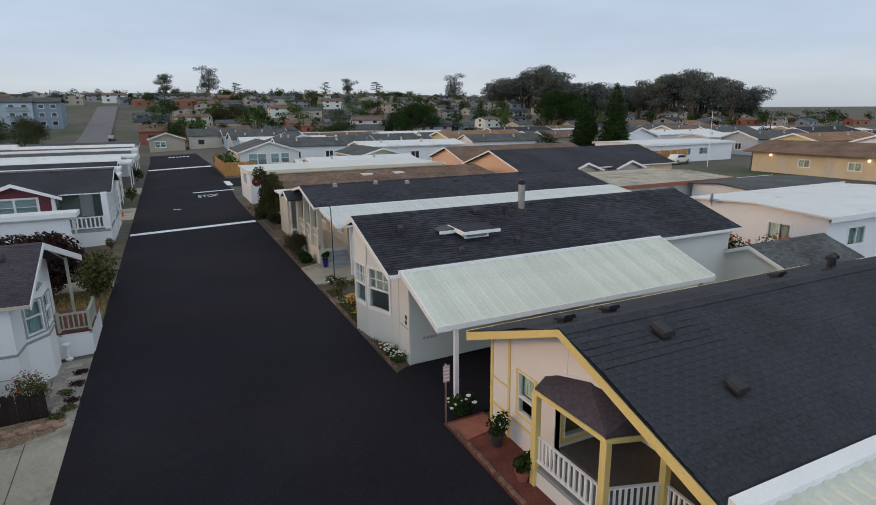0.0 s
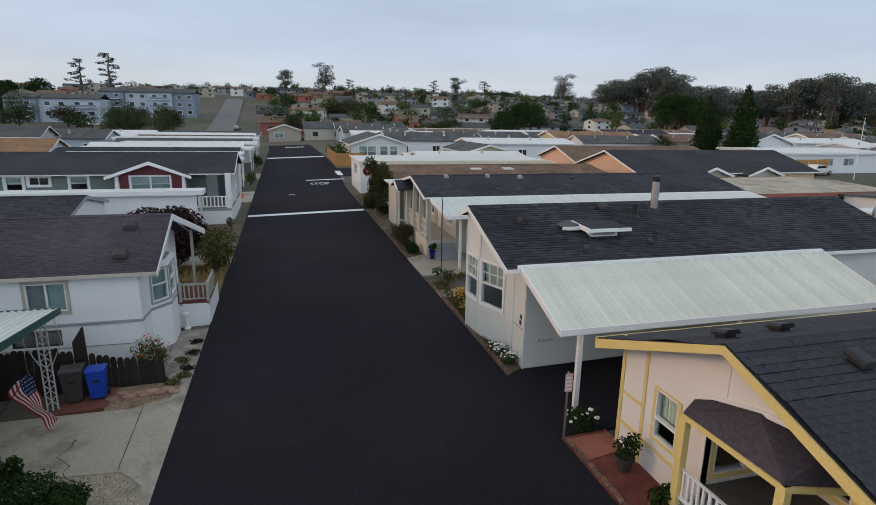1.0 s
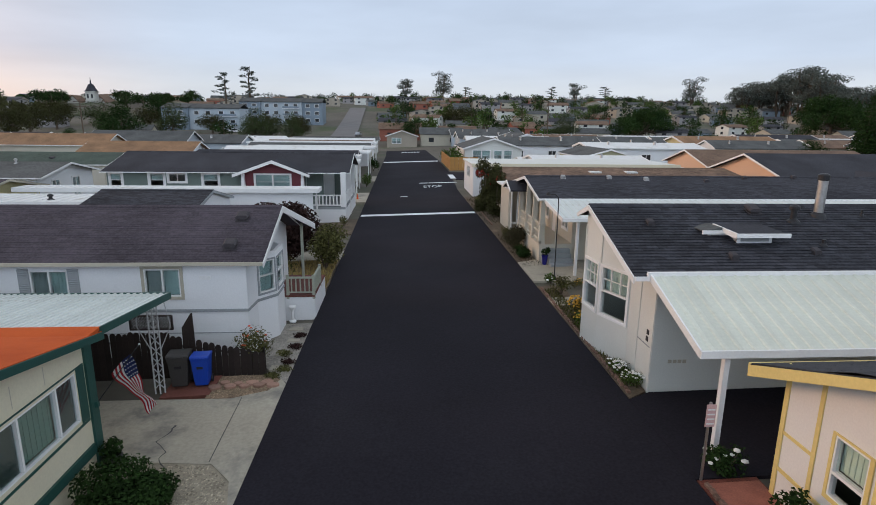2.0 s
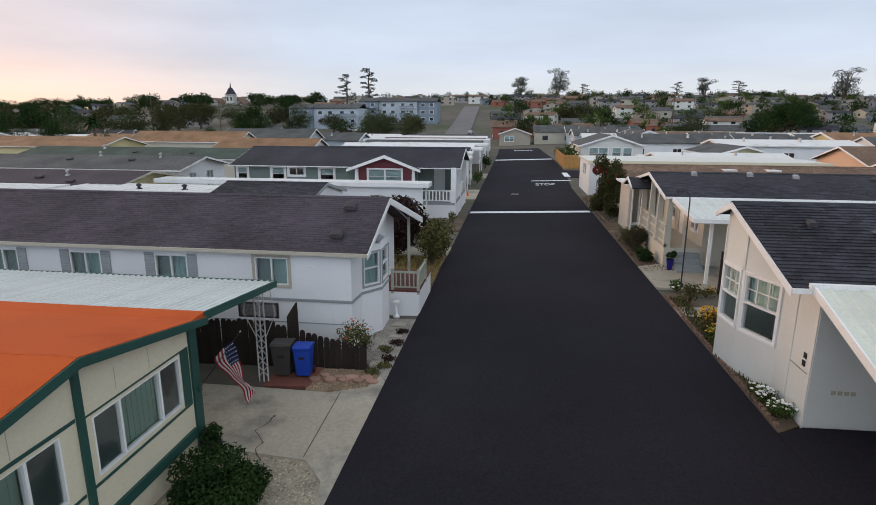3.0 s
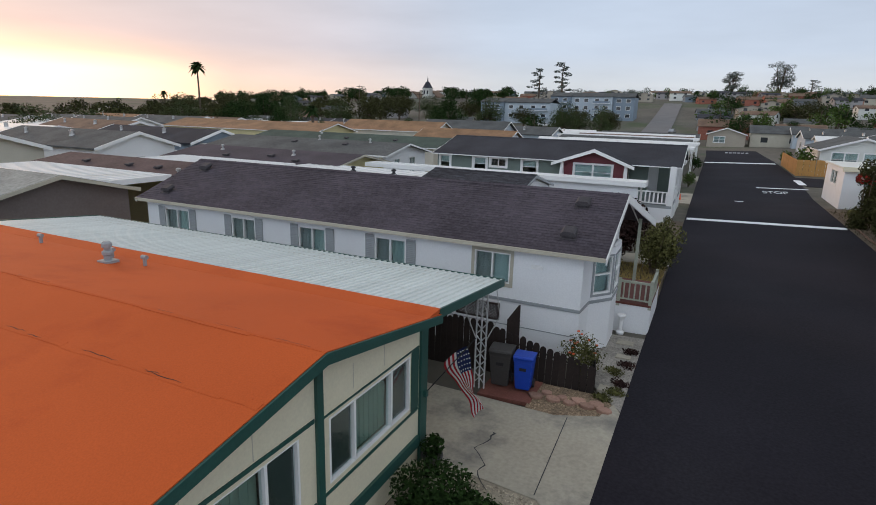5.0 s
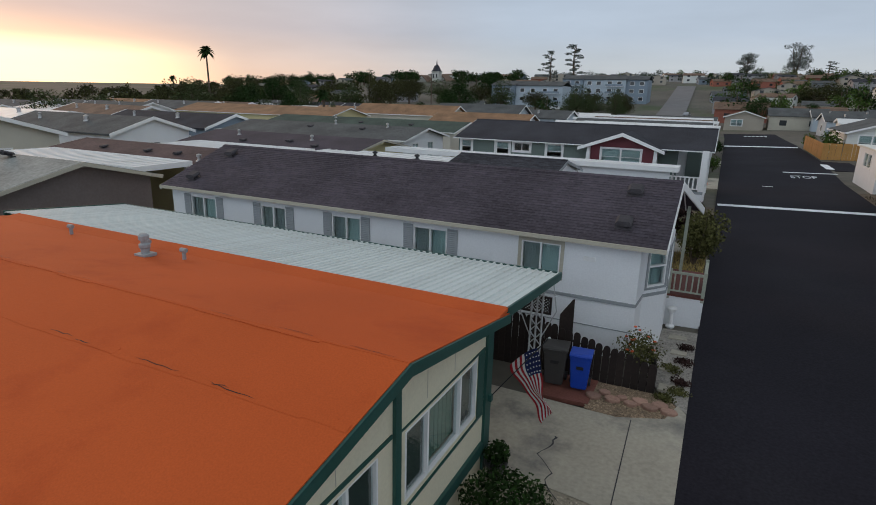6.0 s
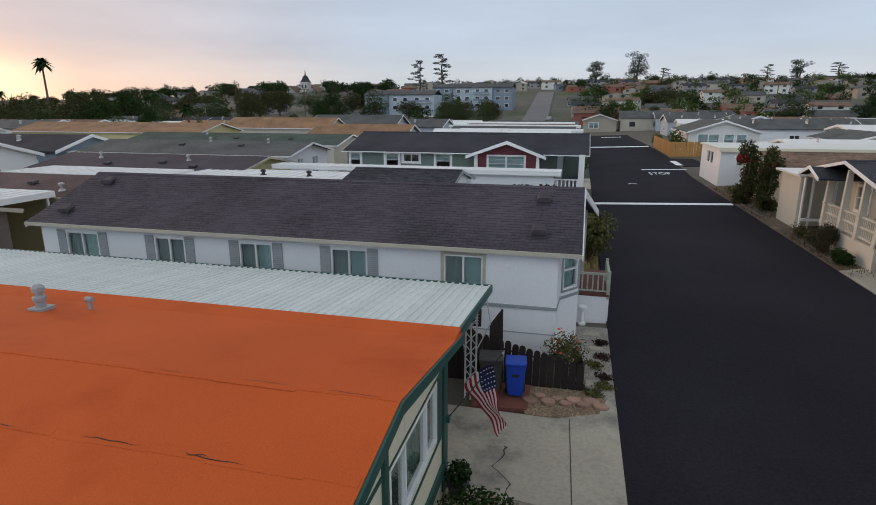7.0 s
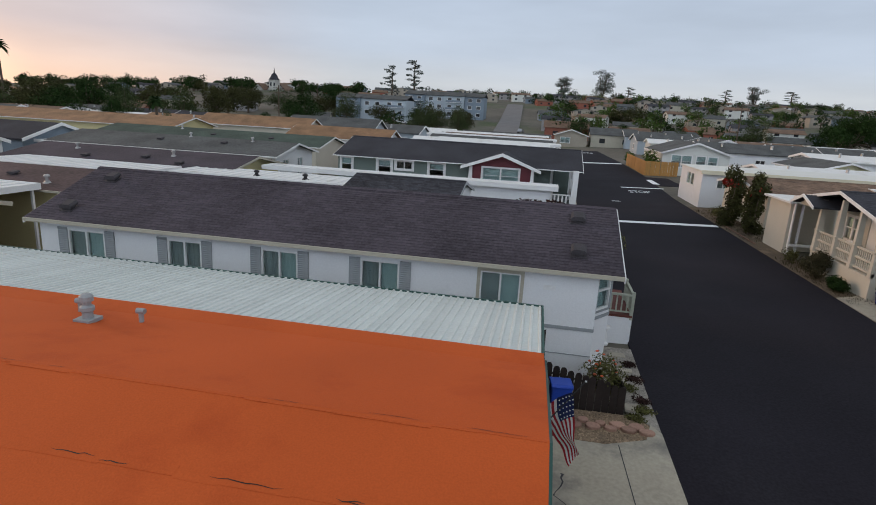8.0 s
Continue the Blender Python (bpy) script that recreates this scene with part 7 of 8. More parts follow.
pa, _ = gable_house("mobile_home", 34.5, 53, 56.5, 66, 0.0, 3.2, 4.6, PEACH, SHINGLE_B, TRIMWHITE, "peach mobile home with a brown roof", east_front=False, detail=False, holes={"W": [(58.5, 59.5, 1.4, 2.5), (62, 63, 1.4, 2.5)]}, group="park homes")
windows_row(pa, west(34.5), [(58.5, 59.5, 1.4, 2.5), (62, 63, 1.4, 2.5)])


def flat_home(x0, x1, y0, y1, z, wall_mat, roof_mat, label, holes_s=(), holes_w=(), parapet=None, zb=None):
    zb = lot_z(x0, y0) - 0.1 if zb is None else zb
    h = thing("mobile_home", (x0 + x1) / 2, (y0 + y1) / 2, zb, label, "house", "park homes")
    wall("wall", h, south(y0), x0 + 0.14, x1 - 0.14, zb, z - 0.15, wall_mat, holes_s)
    wall("wall", h, north(y1), x0 + 0.14, x1 - 0.14, zb, z - 0.15, wall_mat)
    wall("wall", h, west(x0), y0, y1, zb, z - 0.15, wall_mat, holes_w)
    wall("wall", h, east(x1), y0, y1, zb, z - 0.15, wall_mat)
    windows_row(h, south(y0), holes_s)
    windows_row(h, west(x0), holes_w)
    ym = (y0 + y1) / 2
    for xg in (x0, x1 - 0.14):
        bm = B()
        prism(bm, [(y0, z - 0.15), (y1, z - 0.15), (ym, z + 0.115)], xg, xg + 0.14, lambda u, d, q: (d, u, q))
        part("gable", bm, wall_mat, h)
    for s, ye in ((-1, y0 - 0.35), (1, y1 + 0.35)):
        bm = B()
        prism(bm, [(ye, z - 0.15), (ym, z + 0.12), (ym, z + 0.22), (ye, z - 0.03)], x0 - 0.35, x1 + 0.35, lambda u, d, q: (d, u, q))
        part("roof", bm, roof_mat, h)
        bm = B()
        box(bm, x0 - 0.35, x1 + 0.35, ye, ye + s * 0.05, z - 0.32, z)
        part("fascia", bm, parapet or TRIMWHITE, h)
    return h


TANROOF = mat("weathered_tan_roof", (0.42, 0.38, 0.30), 0.85, var=0.25, scale=0.8, fine=8, bump=0.3, stain=((0.24, 0.21, 0.17), 0.5, 0.5))
flat_home(32.6, 46, 31, 40, 3.1, GREYWHITE, TANROOF, "mobile home with a weathered tan flat roof and brick edge", parapet=BRICKRED)
flat_home(41, 51, 25.2, 30.4, 3.0, WHITEPAINT, SHINGLE_G, "white mobile home with a pale grey flat roof", holes_s=[(43, 44.5, 1.3, 2.4)])
flat_home(33.6, 48, 15.6, 23.6, 3.2, WHITEPAINT, WHITEROOF, "plain white mobile home with a white roof", holes_s=[(35.5, 37.0, 1.2, 2.3), (40, 41.5, 1.2, 2.3)], holes_w=[(17.5, 18.8, 1.2, 2.3)])
dish = thing("satellite_dish", 33.2, 23, 2.9, "grey satellite dish on the pale wall", "satellite dish")
bm = B()
rod(bm, (33.6, 22.6, 2.7), (33.25, 22.4, 3.2), 0.03, n=6)
part("arm", bm, GALV, dish)
bm = B()
vs = [bm.verts.new((33.2, 22.3, 3.25))]
ring = [bm.verts.new((33.1 + 0.30 * math.cos(k * 0.524), 22.25 + 0.12 * math.cos(k * 0.524), 3.3 + 0.34 * math.sin(k * 0.524))) for k in range(12)]
for k in range(12):
    bm.faces.new((vs[0], ring[k], ring[(k + 1) % 12]))
bmesh.ops.solidify(bm, geom=bm.faces[:], thickness=0.02)
part("bowl", bm, GALV, dish)
board_fence([(72, 65), (80, 65)], 2.1, 2.1, "orange timber screen before a white home", FENCEWOOD, bw=0.5, round_top=False)
flat_home(72, 92, 66, 78, 3.6, WHITEPAINT, WHITEROOF, "white roofed home with an orange timber screen", holes_s=[(80, 82, 1.4, 2.6), (84, 86, 1.4, 2.6)])
PALECREAM = mat("pale_cream_render", (0.62, 0.54, 0.38), 0.8)
motel = thing("long_building", 80, 35, 0.2, "long cream building with a brown roof and doors", "building")
dh = [(22 + k * 6, 23.0 + k * 6, 0.3, 2.4) for k in range(5)]
wh_ = [(25 + k * 6, 26.4 + k * 6, 1.3, 2.3) for k in range(4)]
wall("wall", motel, west(76.5), 18, 51, 0.1, 3.2, PALECREAM, dh + wh_)
wall("wall", motel, south(18), 76.5, 85, 0.1, 3.2, PALECREAM)
wall("wall", motel, north(51), 76.5, 85, 0.1, 3.2, PALECREAM)
wall("wall", motel, east(85), 18, 51, 0.1, 3.2, PALECREAM)
for q in dh:
    bm = B()
    box(bm, q[0], q[1], -0.1, -0.04, q[2], q[3], west(76.5))
    part("door", bm, BEIGE, motel)
windows_row(motel, west(76.5), wh_)
for s, xe in ((-1, 75.3), (1, 86.2)):
    bm = B()
    prism(bm, [(xe, 3.1), (80.75, 4.5), (80.75, 4.6), (xe, 3.25)], 17.4, 51.6)
    part("roof", bm, SHINGLE_B, motel)
glow = bpy.data.materials.new("porch_bulb")
glow.use_nodes = True
glow.node_tree.nodes["Principled BSDF"].inputs["Emission Color"].default_value = (1.0, 0.62, 0.25, 1)
glow.node_tree.nodes["Principled BSDF"].inputs["Emission Strength"].default_value = 4.0
for y in (24.2, 36.2, 48.2):
    bm = B()
    bmesh.ops.create_icosphere(bm, subdivisions=2, radius=0.16, matrix=Matrix.Translation((76.35, y, 2.7)))
    part("wall_light", bm, glow, motel)
board_fence([(47.5, 26.5), (49, 31.5), (58, 31.5)], 1.7, 1.7, "maroon board fence at the lawn", mat("maroon_boards", (0.17, 0.03, 0.03), 0.7, random=0.15), bw=0.45, round_top=False)
PALEYELLOW = mat("pale_lemon_siding", (0.55, 0.53, 0.34), 0.65, var=0.06, scale=2, fine=25, bump=0.1)
side_gable(27.8, 34.6, 76, 88, 2.9, 3.9, PALEYELLOW, SHINGLE_G, TRIMWHITE, "pale yellow home with a grey gabled roof", wins=[(28.8, 30.3, 1.3, 2.4), (32.0, 33.5, 1.3, 2.4)], name="mobile_home")

# left of the road
PALEROOF = mat("pale_grey_roof", (0.24, 0.25, 0.235), 0.85, var=0.3, scale=1.5, fine=7, bump=0.3)
BROWNSIDING = mat("brown_grey_siding", (0.17, 0.14, 0.13), 0.7, var=0.12, scale=2, fine=12, bump=0.1)
gable_house("mobile_home", -37, -22.3, 14.2, 20.5, -0.6, 2.85, 3.7, BROWNSIDING, PALEROOF, TAUPE, "brown grey mobile home with a pale roof", detail=False, group="park homes", over=0.2)
flat_roof("carport", -36, -24.3, 21.1, 24.4, 2.95, "white flat carport between two homes", posts=[(-24.5, 24.2), (-30, 24.2)])
gable_house("mobile_home", -38, -23.2, 24.9, 30.9, -0.6, 2.6, 3.2, YELLOWSIDING, SHINGLE_R, TAUPE, "olive yellow mobile home with a russet roof", detail=False, group="park homes")
for x in (-30, -27.5, -34):
    roof_vent(x, 26.2, 2.97, 0.2, label="low dark roof vent on plum shingles")
flat_roof("carport", -36, -25.0, 31.4, 35.1, 2.75, "white flat carport beside a yellow home", posts=[(-25.3, 32.5), (-34, 32.5)])
gable_house("mobile_home", -38.5, -22.6, 35.6, 43.2, -0.6, 2.5, 3.3, YELLOWSIDING, SHINGLE_W, TAUPE, "pale yellow mobile home with a plum grey roof", detail=False, group="park homes")
gd, _ = gable_house("mobile_home", -45, -24.5, 46, 54, -0.6, 2.75, 3.65, WHITEPAINT, SHINGLE_G, TRIMWHITE, "white mobile home with grey roof beyond", detail=False, holes={"E": [(48, 49, 1.3, 2.3), (50.8, 51.9, 0.3, 2.3)]}, group="park homes")
windows_row(gd, east(-24.5), [(48, 49, 1.3, 2.3), (50.8, 51.9, 0.3, 2.3)])
flat_roof("carport", -57, -46.5, 47.5, 52.7, 2.6, "white flat carport at the end of a grey roofed home", posts=[(-46.8, 47.8), (-52, 47.8), (-56.7, 47.8)])
gable_house("mobile_home", -54, -27, 61, 69.5, -0.6, 2.6, 3.6, BEIGE, SHINGLE_GR, TRIMWHITE, "mobile home with a dark green roof", detail=False, group="park homes")
gable_house("mobile_home", -84, -52, 72, 82, -0.6, 3.2, 4.4, YELLOWSIDING, SHINGLE_T, TRIMWHITE, "long yellow home with tan roof", detail=False, group="park homes")
for xv, yv, sl_, zz in ((-26, 16.9, -0.29, 3.8), (-30, 16.9, -0.29, 3.8), (-33, 36.6, 0.21, 2.82), (-29, 37.2, 0.21, 2.95), (-26, 36.4, 0.21, 2.78), (-30, 48.3, 0.225, 3.38), (-36, 48.3, 0.225, 3.38), (-40, 62.8, 0.235, 3.13), (-33, 62.8, 0.235, 3.13)):
    roof_vent(xv, yv, zz, sl_, w=0.4, label="low dark vent on a neighbouring roof")
for xv, yv, zz in ((-27.5, 38.0, 3.15), (-35, 38.2, 3.2), (-28, 49.5, 3.65), (-34, 49.7, 3.7), (-31, 15.0, 4.1), (-25, 25.5, 2.86), (-45, 64.5, 3.6)):
    pipe_vent(xv, yv, zz - 0.05, 0.32, 0.08, GALV, "galvanised vent pipe on a neighbouring roof")
gable_house("mobile_home", -56, -38.5, 84, 91, -0.6, 3.6, 5.0, BEIGE, SHINGLE_T, TRIMWHITE, "beige mobile home with a tan roof", detail=False, group="park homes")
gi, _ = gable_house("mobile_home", -46, -31, 94, 101, -0.6, 3.9, 5.3, BLUESIDING, SHINGLE_G, TRIMWHITE, "pale blue mobile home with white trim", detail=False, group="park homes", holes={"S": [(-43, -41, 1.6, 2.8), (-38, -36, 1.6, 2.8)]})
windows_row(gi, south(94), [(-43, -41, 1.6, 2.8), (-38, -36, 1.6, 2.8)])
gable_house("mobile_home", -36, -23, 73, 80.5, -0.6, 3.1, 4.4, WHITEPAINT, SHINGLE_T, TRIMWHITE, "white mobile home with a tan roof", detail=False, group="park homes")
board_fence([(-23.5, 43.5), (-20, 43.5)], 1.6, 1.6, "dark red fence between homes", DECKRED, bw=0.3, round_top=False)


site()


def proto_home(w, d, ze, zr, wall_mat, roof_mat, along_x, label, storeys=1, trim_mat=None, nwin=3, hill=False):
    """A distant home at the origin, with roof, gables and windows; to be copied."""
    h = thing("house", 0, 0, 0, label, "house", "distant houses")
    bm = B()
    if along_x:
        prism(bm, [(-d / 2, -2.5), (d / 2, -2.5), (d / 2, ze), (0, zr), (-d / 2, ze)], -w / 2, w / 2, lambda u, q, z: (q, u, z))
    else:
        prism(bm, [(-w / 2, -2.5), (w / 2, -2.5), (w / 2, ze), (0, zr), (-w / 2, ze)], -d / 2, d / 2)
    part("wall", bm, wall_mat, h)
    half, length = (d / 2, w / 2) if along_x else (w / 2, d / 2)
    sl = (zr - ze) / half
    for s in (-1, 1):
        bm = B()
        o = [(s * (half + 0.4), ze - 0.4 * sl + 0.02), (0, zr + 0.02), (0, zr + 0.16), (s * (half + 0.4), ze - 0.4 * sl + 0.16)]
        prism(bm, o, -length - 0.4, length + 0.4, (lambda u, q, z: (q, u, z)) if along_x else W3)
        r = part("roof", bm, roof_mat, h)
        o = [(s * (half + 0.4), ze - 0.4 * sl - 0.08), (0, zr - 0.08), (0, zr + 0.2), (s * (half + 0.4), ze - 0.4 * sl + 0.2)]
        for e in (-1, 1):
            if hill:
                break
            bm = B()
            prism(bm, o, e * (length + 0.41), e * (length + 0.47), (lambda u, q, z: (q, u, z)) if along_x else W3)
            part("rake_board", bm, trim_mat or TRIMWHITE, h)
    for q, r in () if hill else ((-0.3, 0.14), (0.12, 0.2)):
        bm = B()
        u = -half * 0.45
        zz = ze + (half - abs(u)) * sl
        a = (q * 2 * length, u) if along_x else (u, q * 2 * length)
        lathe(bm, a[0], a[1], [(r * 1.6, zz), (r, zz + 0.25), (r, zz + 0.55), (r * 1.3, zz + 0.6), (0.02, zz + 0.72)], 6)
        part("roof_pipe", bm, GALV if r > 0.13 else DARKMETAL, h)
    for st in range(storeys):
        zc = 0.9 + st * 2.7
        for P, L, n in ((south(-d / 2), w, nwin), (east(w / 2), d, 1), (west(-w / 2), d, 1)):
            for k in range(n):
                u = -L / 2 + L * (k + 0.5) / n
                if hill:
                    bm = B()
                    box(bm, u - 0.8, u + 0.8, 0.01, 0.05, zc, zc + 1.3, P)
                    part("window", bm, DARKGLASS, h)
                    continue
                bm = holed(B(), P, u - 0.75, u + 0.75, zc, zc + 1.3, 0.005, 0.06, [(u - 0.62, u - 0.04, zc + 0.12, zc + 1.18), (u + 0.04, u + 0.62, zc + 0.12, zc + 1.18)])
                wn = part("window", bm, TRIMWHITE, h)
                bm = B()
                box(bm, u - 0.62, u + 0.62, 0.01, 0.03, zc + 0.12, zc + 1.18, P)
                part("pane", bm, DARKGLASS, wn)
    return h


DARKGLASS = mat("dark_window", (0.03, 0.035, 0.04), 0.08, var=0.1, scale=1, fine=3, bump=0, spec=0.6)
BEIGEDARK = mat("dark_beige_siding", (0.36, 0.32, 0.26), 0.7)
kinds = []
for k, (w, d, ze, zr, wm, rm, ax, lb, st) in enumerate((
        (17, 8, 3.0, 4.2, WHITEPAINT, SHINGLE_G, True, "white mobile home with grey shingle roof", 1),
        (18, 7.5, 2.9, 3.6, GREYWHITE, WHITEROOF, True, "pale mobile home with white roof", 1),
        (17, 8, 3.0, 4.2, BEIGE, SHINGLE_B, True, "beige mobile home with brown roof", 1),
        (16, 8, 3.0, 4.3, BLUESIDING, SHINGLE_G, True, "pale blue mobile home with grey roof", 1),
        (18, 8, 3.0, 4.1, YELLOWSIDING, SHINGLE_T, True, "yellow mobile home with tan roof", 1),
        (16, 7.5, 2.9, 3.5, WHITEPAINT, WHITEROOF, True, "white mobile home with flat white roof", 1),
        (9, 14, 3.1, 4.6, WHITEPAINT, SHINGLE_G, False, "white gabled home with grey roof", 1),
        (17, 8, 3.0, 4.2, SLATEBLUE, SHINGLE, True, "slate blue mobile home with dark roof", 1),
        (13, 9, 4.6, 6.0, GREYWHITE, SHINGLE_B, True, "two storey white hillside house", 2),
        (12, 9, 4.6, 6.2, BEIGEDARK, SHINGLE_G, False, "two storey beige hillside house", 2),
        (13, 9, 3.2, 5.0, SLATEBLUE, SHINGLE_G, True, "slate blue hillside house", 1),
        (12, 10, 4.6, 6.0, GREYSIDING, SHINGLE, True, "two storey grey hillside house", 2),
        (14, 9, 3.2, 5.0, BEIGEDARK, SHINGLE_T, False, "dark beige hillside house with tan roof", 1),
        (13, 9, 3.3, 5.1, BRICKRED, SHINGLE_B, True, "brick red hillside house with brown roof", 1),
        (13, 9, 3.3, 5.1, TAUPE, SHINGLE_G, True, "taupe hillside house with grey roof", 1))):
    kinds.append(proto_home(w, d, ze, zr, wm, rm, ax, lb, st, nwin=2 if k > 7 else 3, hill=k > 7, trim_mat=TAUPE if k > 9 else None))
used = set()
taken = [(-58, -22, 72, 103), (-46, -19, 10, 56), (-56, -26, 59, 71), (-86, -50, 70, 84), (31, 54, 14, 68), (20, 33, 60, 77), (68, 90, 15, 80), (46, 70, 25, 64), (10, 61, 70, 83)]
spots = []


def put_house(k, x, y, turn=0.0, s=1.0, dz=0.0):
    m = Matrix.Translation((x, y, ground_z(x, y) + dz)) @ Matrix.Rotation(radians(turn), 4, "Z") @ Matrix.Diagonal((s, s, s, 1))
    if k in used:
        copy_thing(kinds[k], m @ Matrix.Diagonal([1 / q for q in kinds[k].scale] + [1]))
    else:
        used.add(k)
        kinds[k].matrix_basis = m
    spots.append((x, y))


rnd = random.Random(12)
for side, cols in ((-1, (-34, -57, -80, -103, -126)), (1, (42, 65, 88, 111, 134, 157))):
    for c, cx in enumerate(cols):
        y = 22 + (c % 2) * 5 if side < 0 else 30 + (c % 2) * 6
        while y < 148:
            x = cx + rnd.uniform(-2, 2)
            if not any(a - 9 < x < b + 9 and p - 4 < y < q + 4 for a, b, p, q in taken):
                put_house(rnd.choice((0, 1, 2, 3, 4, 5, 6, 1, 5, 0, 7)), x, y, rnd.uniform(-4, 4), rnd.uniform(0.92, 1.08))
            y += rnd.uniform(11.0, 12.8)
put_house(5, 25.5, 69, 0, 0.82)
put_house(1, 24.5, 76, 0, 0.62)
put_house(6, 26, 112, 2)
put_house(1, 27, 129, -2)
put_house(3, 25, 142, 3)
put_house(0, 29, 101, 0)
# round the end of the road
# the shade on this beige house is put into its darker wall colour
side_gable(-0.6, 7.6, 157, 168, 3.0, 4.4, BEIGEDARK, SHINGLE_B, TRIMWHITE, "beige house at the end of the park road", wins=[(0.8, 3.2, 1.0, 2.4)], zb=-0.8)
put_house(14, 14.5, 163, 0, 0.9)
put_house(3, 25, 160, 0)
put_house(13, 3, 186, 0)
tries = 0
while len(spots) < 390 and tries < 12000:
    tries += 1
    x, y = rnd.uniform(-40, 330), rnd.uniform(172, 455)
    if rnd.random() < 0.12:
        x = rnd.uniform(-260, -40)
    if -34 < x < -6 and y < 340:
        continue
    if -100 < x < -20 and 195 < y < 262:
        continue
    if math.hypot(x + 181, y - 358) < 22:
        continue
    if any(abs(x - a) < 10.5 and abs(y - b) < 9 for a, b in spots):
        continue
    put_house(rnd.choice((8, 9, 10, 11, 12, 13, 14, 9, 10, 11, 13, 14)), x, y, rnd.uniform(-20, 20), rnd.uniform(0.66, 0.86))

# hill street
bm = B()
prev = None
for k in range(16):
    y = 186 + k * 10
    xc = -16.0 - 0.035 * (y - 186)
    row = [bm.verts.new((xc + s * (4.2 + 0.2 * k / 15), y, ground_z(xc, y) + 0.25)) for s in (-1, 1)]
    if prev:
        bm.faces.new((prev[0], prev[1], row[1], row[0]))
    prev = row
tagged(part("hill_street", bm, mat("worn_asphalt", (0.16, 0.155, 0.155), 0.9, scale=4, fine=10, bump=0.2)), "worn grey street climbing the hill", "road", kind="structure")


def apartments(x0, x1, y, z0, z1, storeys, label):
    a = thing("apartment_building", (x0 + x1) / 2, y + 6, z0, label, "apartment building")
    n = max(2, int((x1 - x0) / 7.5))
    w = (x1 - x0) / n
    hs = (z1 - z0 - 1.6) / storeys
    for k in range(n):
        xa, xb = x0 + k * w, x0 + (k + 1) * w - 0.02
        yf = y + (1.6 if k % 2 else 0.0)
        bm = B()
        box(bm, xa, xb, yf, y + 13, z0 - 4, z1 - 1.6)
        part("wall", bm, BLUESIDING if k % 3 else SLATEBLUE, a)
        bm = B()
        prism(bm, [(yf - 0.5, z1 - 1.7), (y + 6.5, z1), (y + 13.4, z1 - 1.7), (y + 13.4, z1 - 1.55), (y + 6.5, z1 + 0.15), (yf - 0.5, z1 - 1.5)], xa - 0.2, xb + 0.2, lambda u, d, z: (d, u, z))
        part("roof", bm, SHINGLE_G, a)
        for st in range(storeys):
            zc = z0 + st * hs + 0.7
            for q in (0.28, 0.72):
                u = xa + w * q
                bm = holed(B(), south(yf), u - 0.9, u + 0.9, zc, zc + 1.5, 0.005, 0.07, [(u - 0.78, u + 0.78, zc + 0.12, zc + 1.38)])
                wn = part("window", bm, TRIMWHITE, a)
                bm = B()
                box(bm, u - 0.78, u + 0.78, 0.01, 0.03, zc + 0.12, zc + 1.38, south(yf))
                part("pane", bm, DARKGLASS, wn)
            if k % 2 == 0:
                bm = B()
                box(bm, xa + w * 0.1, xb - w * 0.1, yf - 1.2, yf, zc - 0.5, zc - 0.35)
                bl = part("balcony", bm, WHITEPAINT, a)
                bm = B()
                box(bm, xa + w * 0.1, xb - w * 0.1, yf - 1.2, yf - 1.12, zc - 0.35, zc + 0.45)
                part("balustrade", bm, SLATEBLUE, bl)


apartments(-84, -56, 218, 4.5, 12.4, 2, "grey blue two storey apartment building on the slope")
apartments(-62, -29, 240, 5.4, 15.6, 3, "grey blue three storey apartment building")

ch = thing("church", -181, 358, ground_z(-181, 358), "white timber church with gables and a dark spire", "church")
cz = 8.0
OLDWHITE = mat("weathered_white_boards", (0.55, 0.54, 0.50), 0.8, var=0.15, scale=4, fine=2, bump=0.1)
for x0, x1, y0, y1, ze, zr in ((-194, -186, 357, 366, 15.5, 19.5), (-186, -172, 361, 374, 16.0, 20.5), (-176, -170, 358, 366, 13.5, 17.0)):
    xm = (x0 + x1) / 2
    bm = B()
    prism(bm, [(x0, cz - 3), (x1, cz - 3), (x1, ze), (xm, zr), (x0, ze)], y0, y1)
    wg = part("wing", bm, OLDWHITE, ch)
    sl = (zr - ze) / (x1 - xm)
    for s in (-1, 1):
        xe = xm + s * ((x1 - x0) / 2 + 0.7)
        bm = B()
        prism(bm, [(xe, ze - 0.7 * sl), (xm, zr), (xm, zr + 0.4), (xe, ze - 0.7 * sl + 0.4)], y0 - 0.7, y1 + 0.5)
        part("roof", bm, SHINGLE_B, wg)
    for x in (xm - 1.8, xm + 1.8):
        for z in (cz + 1.0, cz + 4.6):
            bm = B()
            box(bm, x - 0.6, x + 0.6, y0 - 0.1, y0 - 0.02, z, z + 2.2)
            part("window", bm, DARKGLASS, wg)
bm = B()
box(bm, -181.5, -176.5, 355, 360, cz - 3, cz + 13.5)
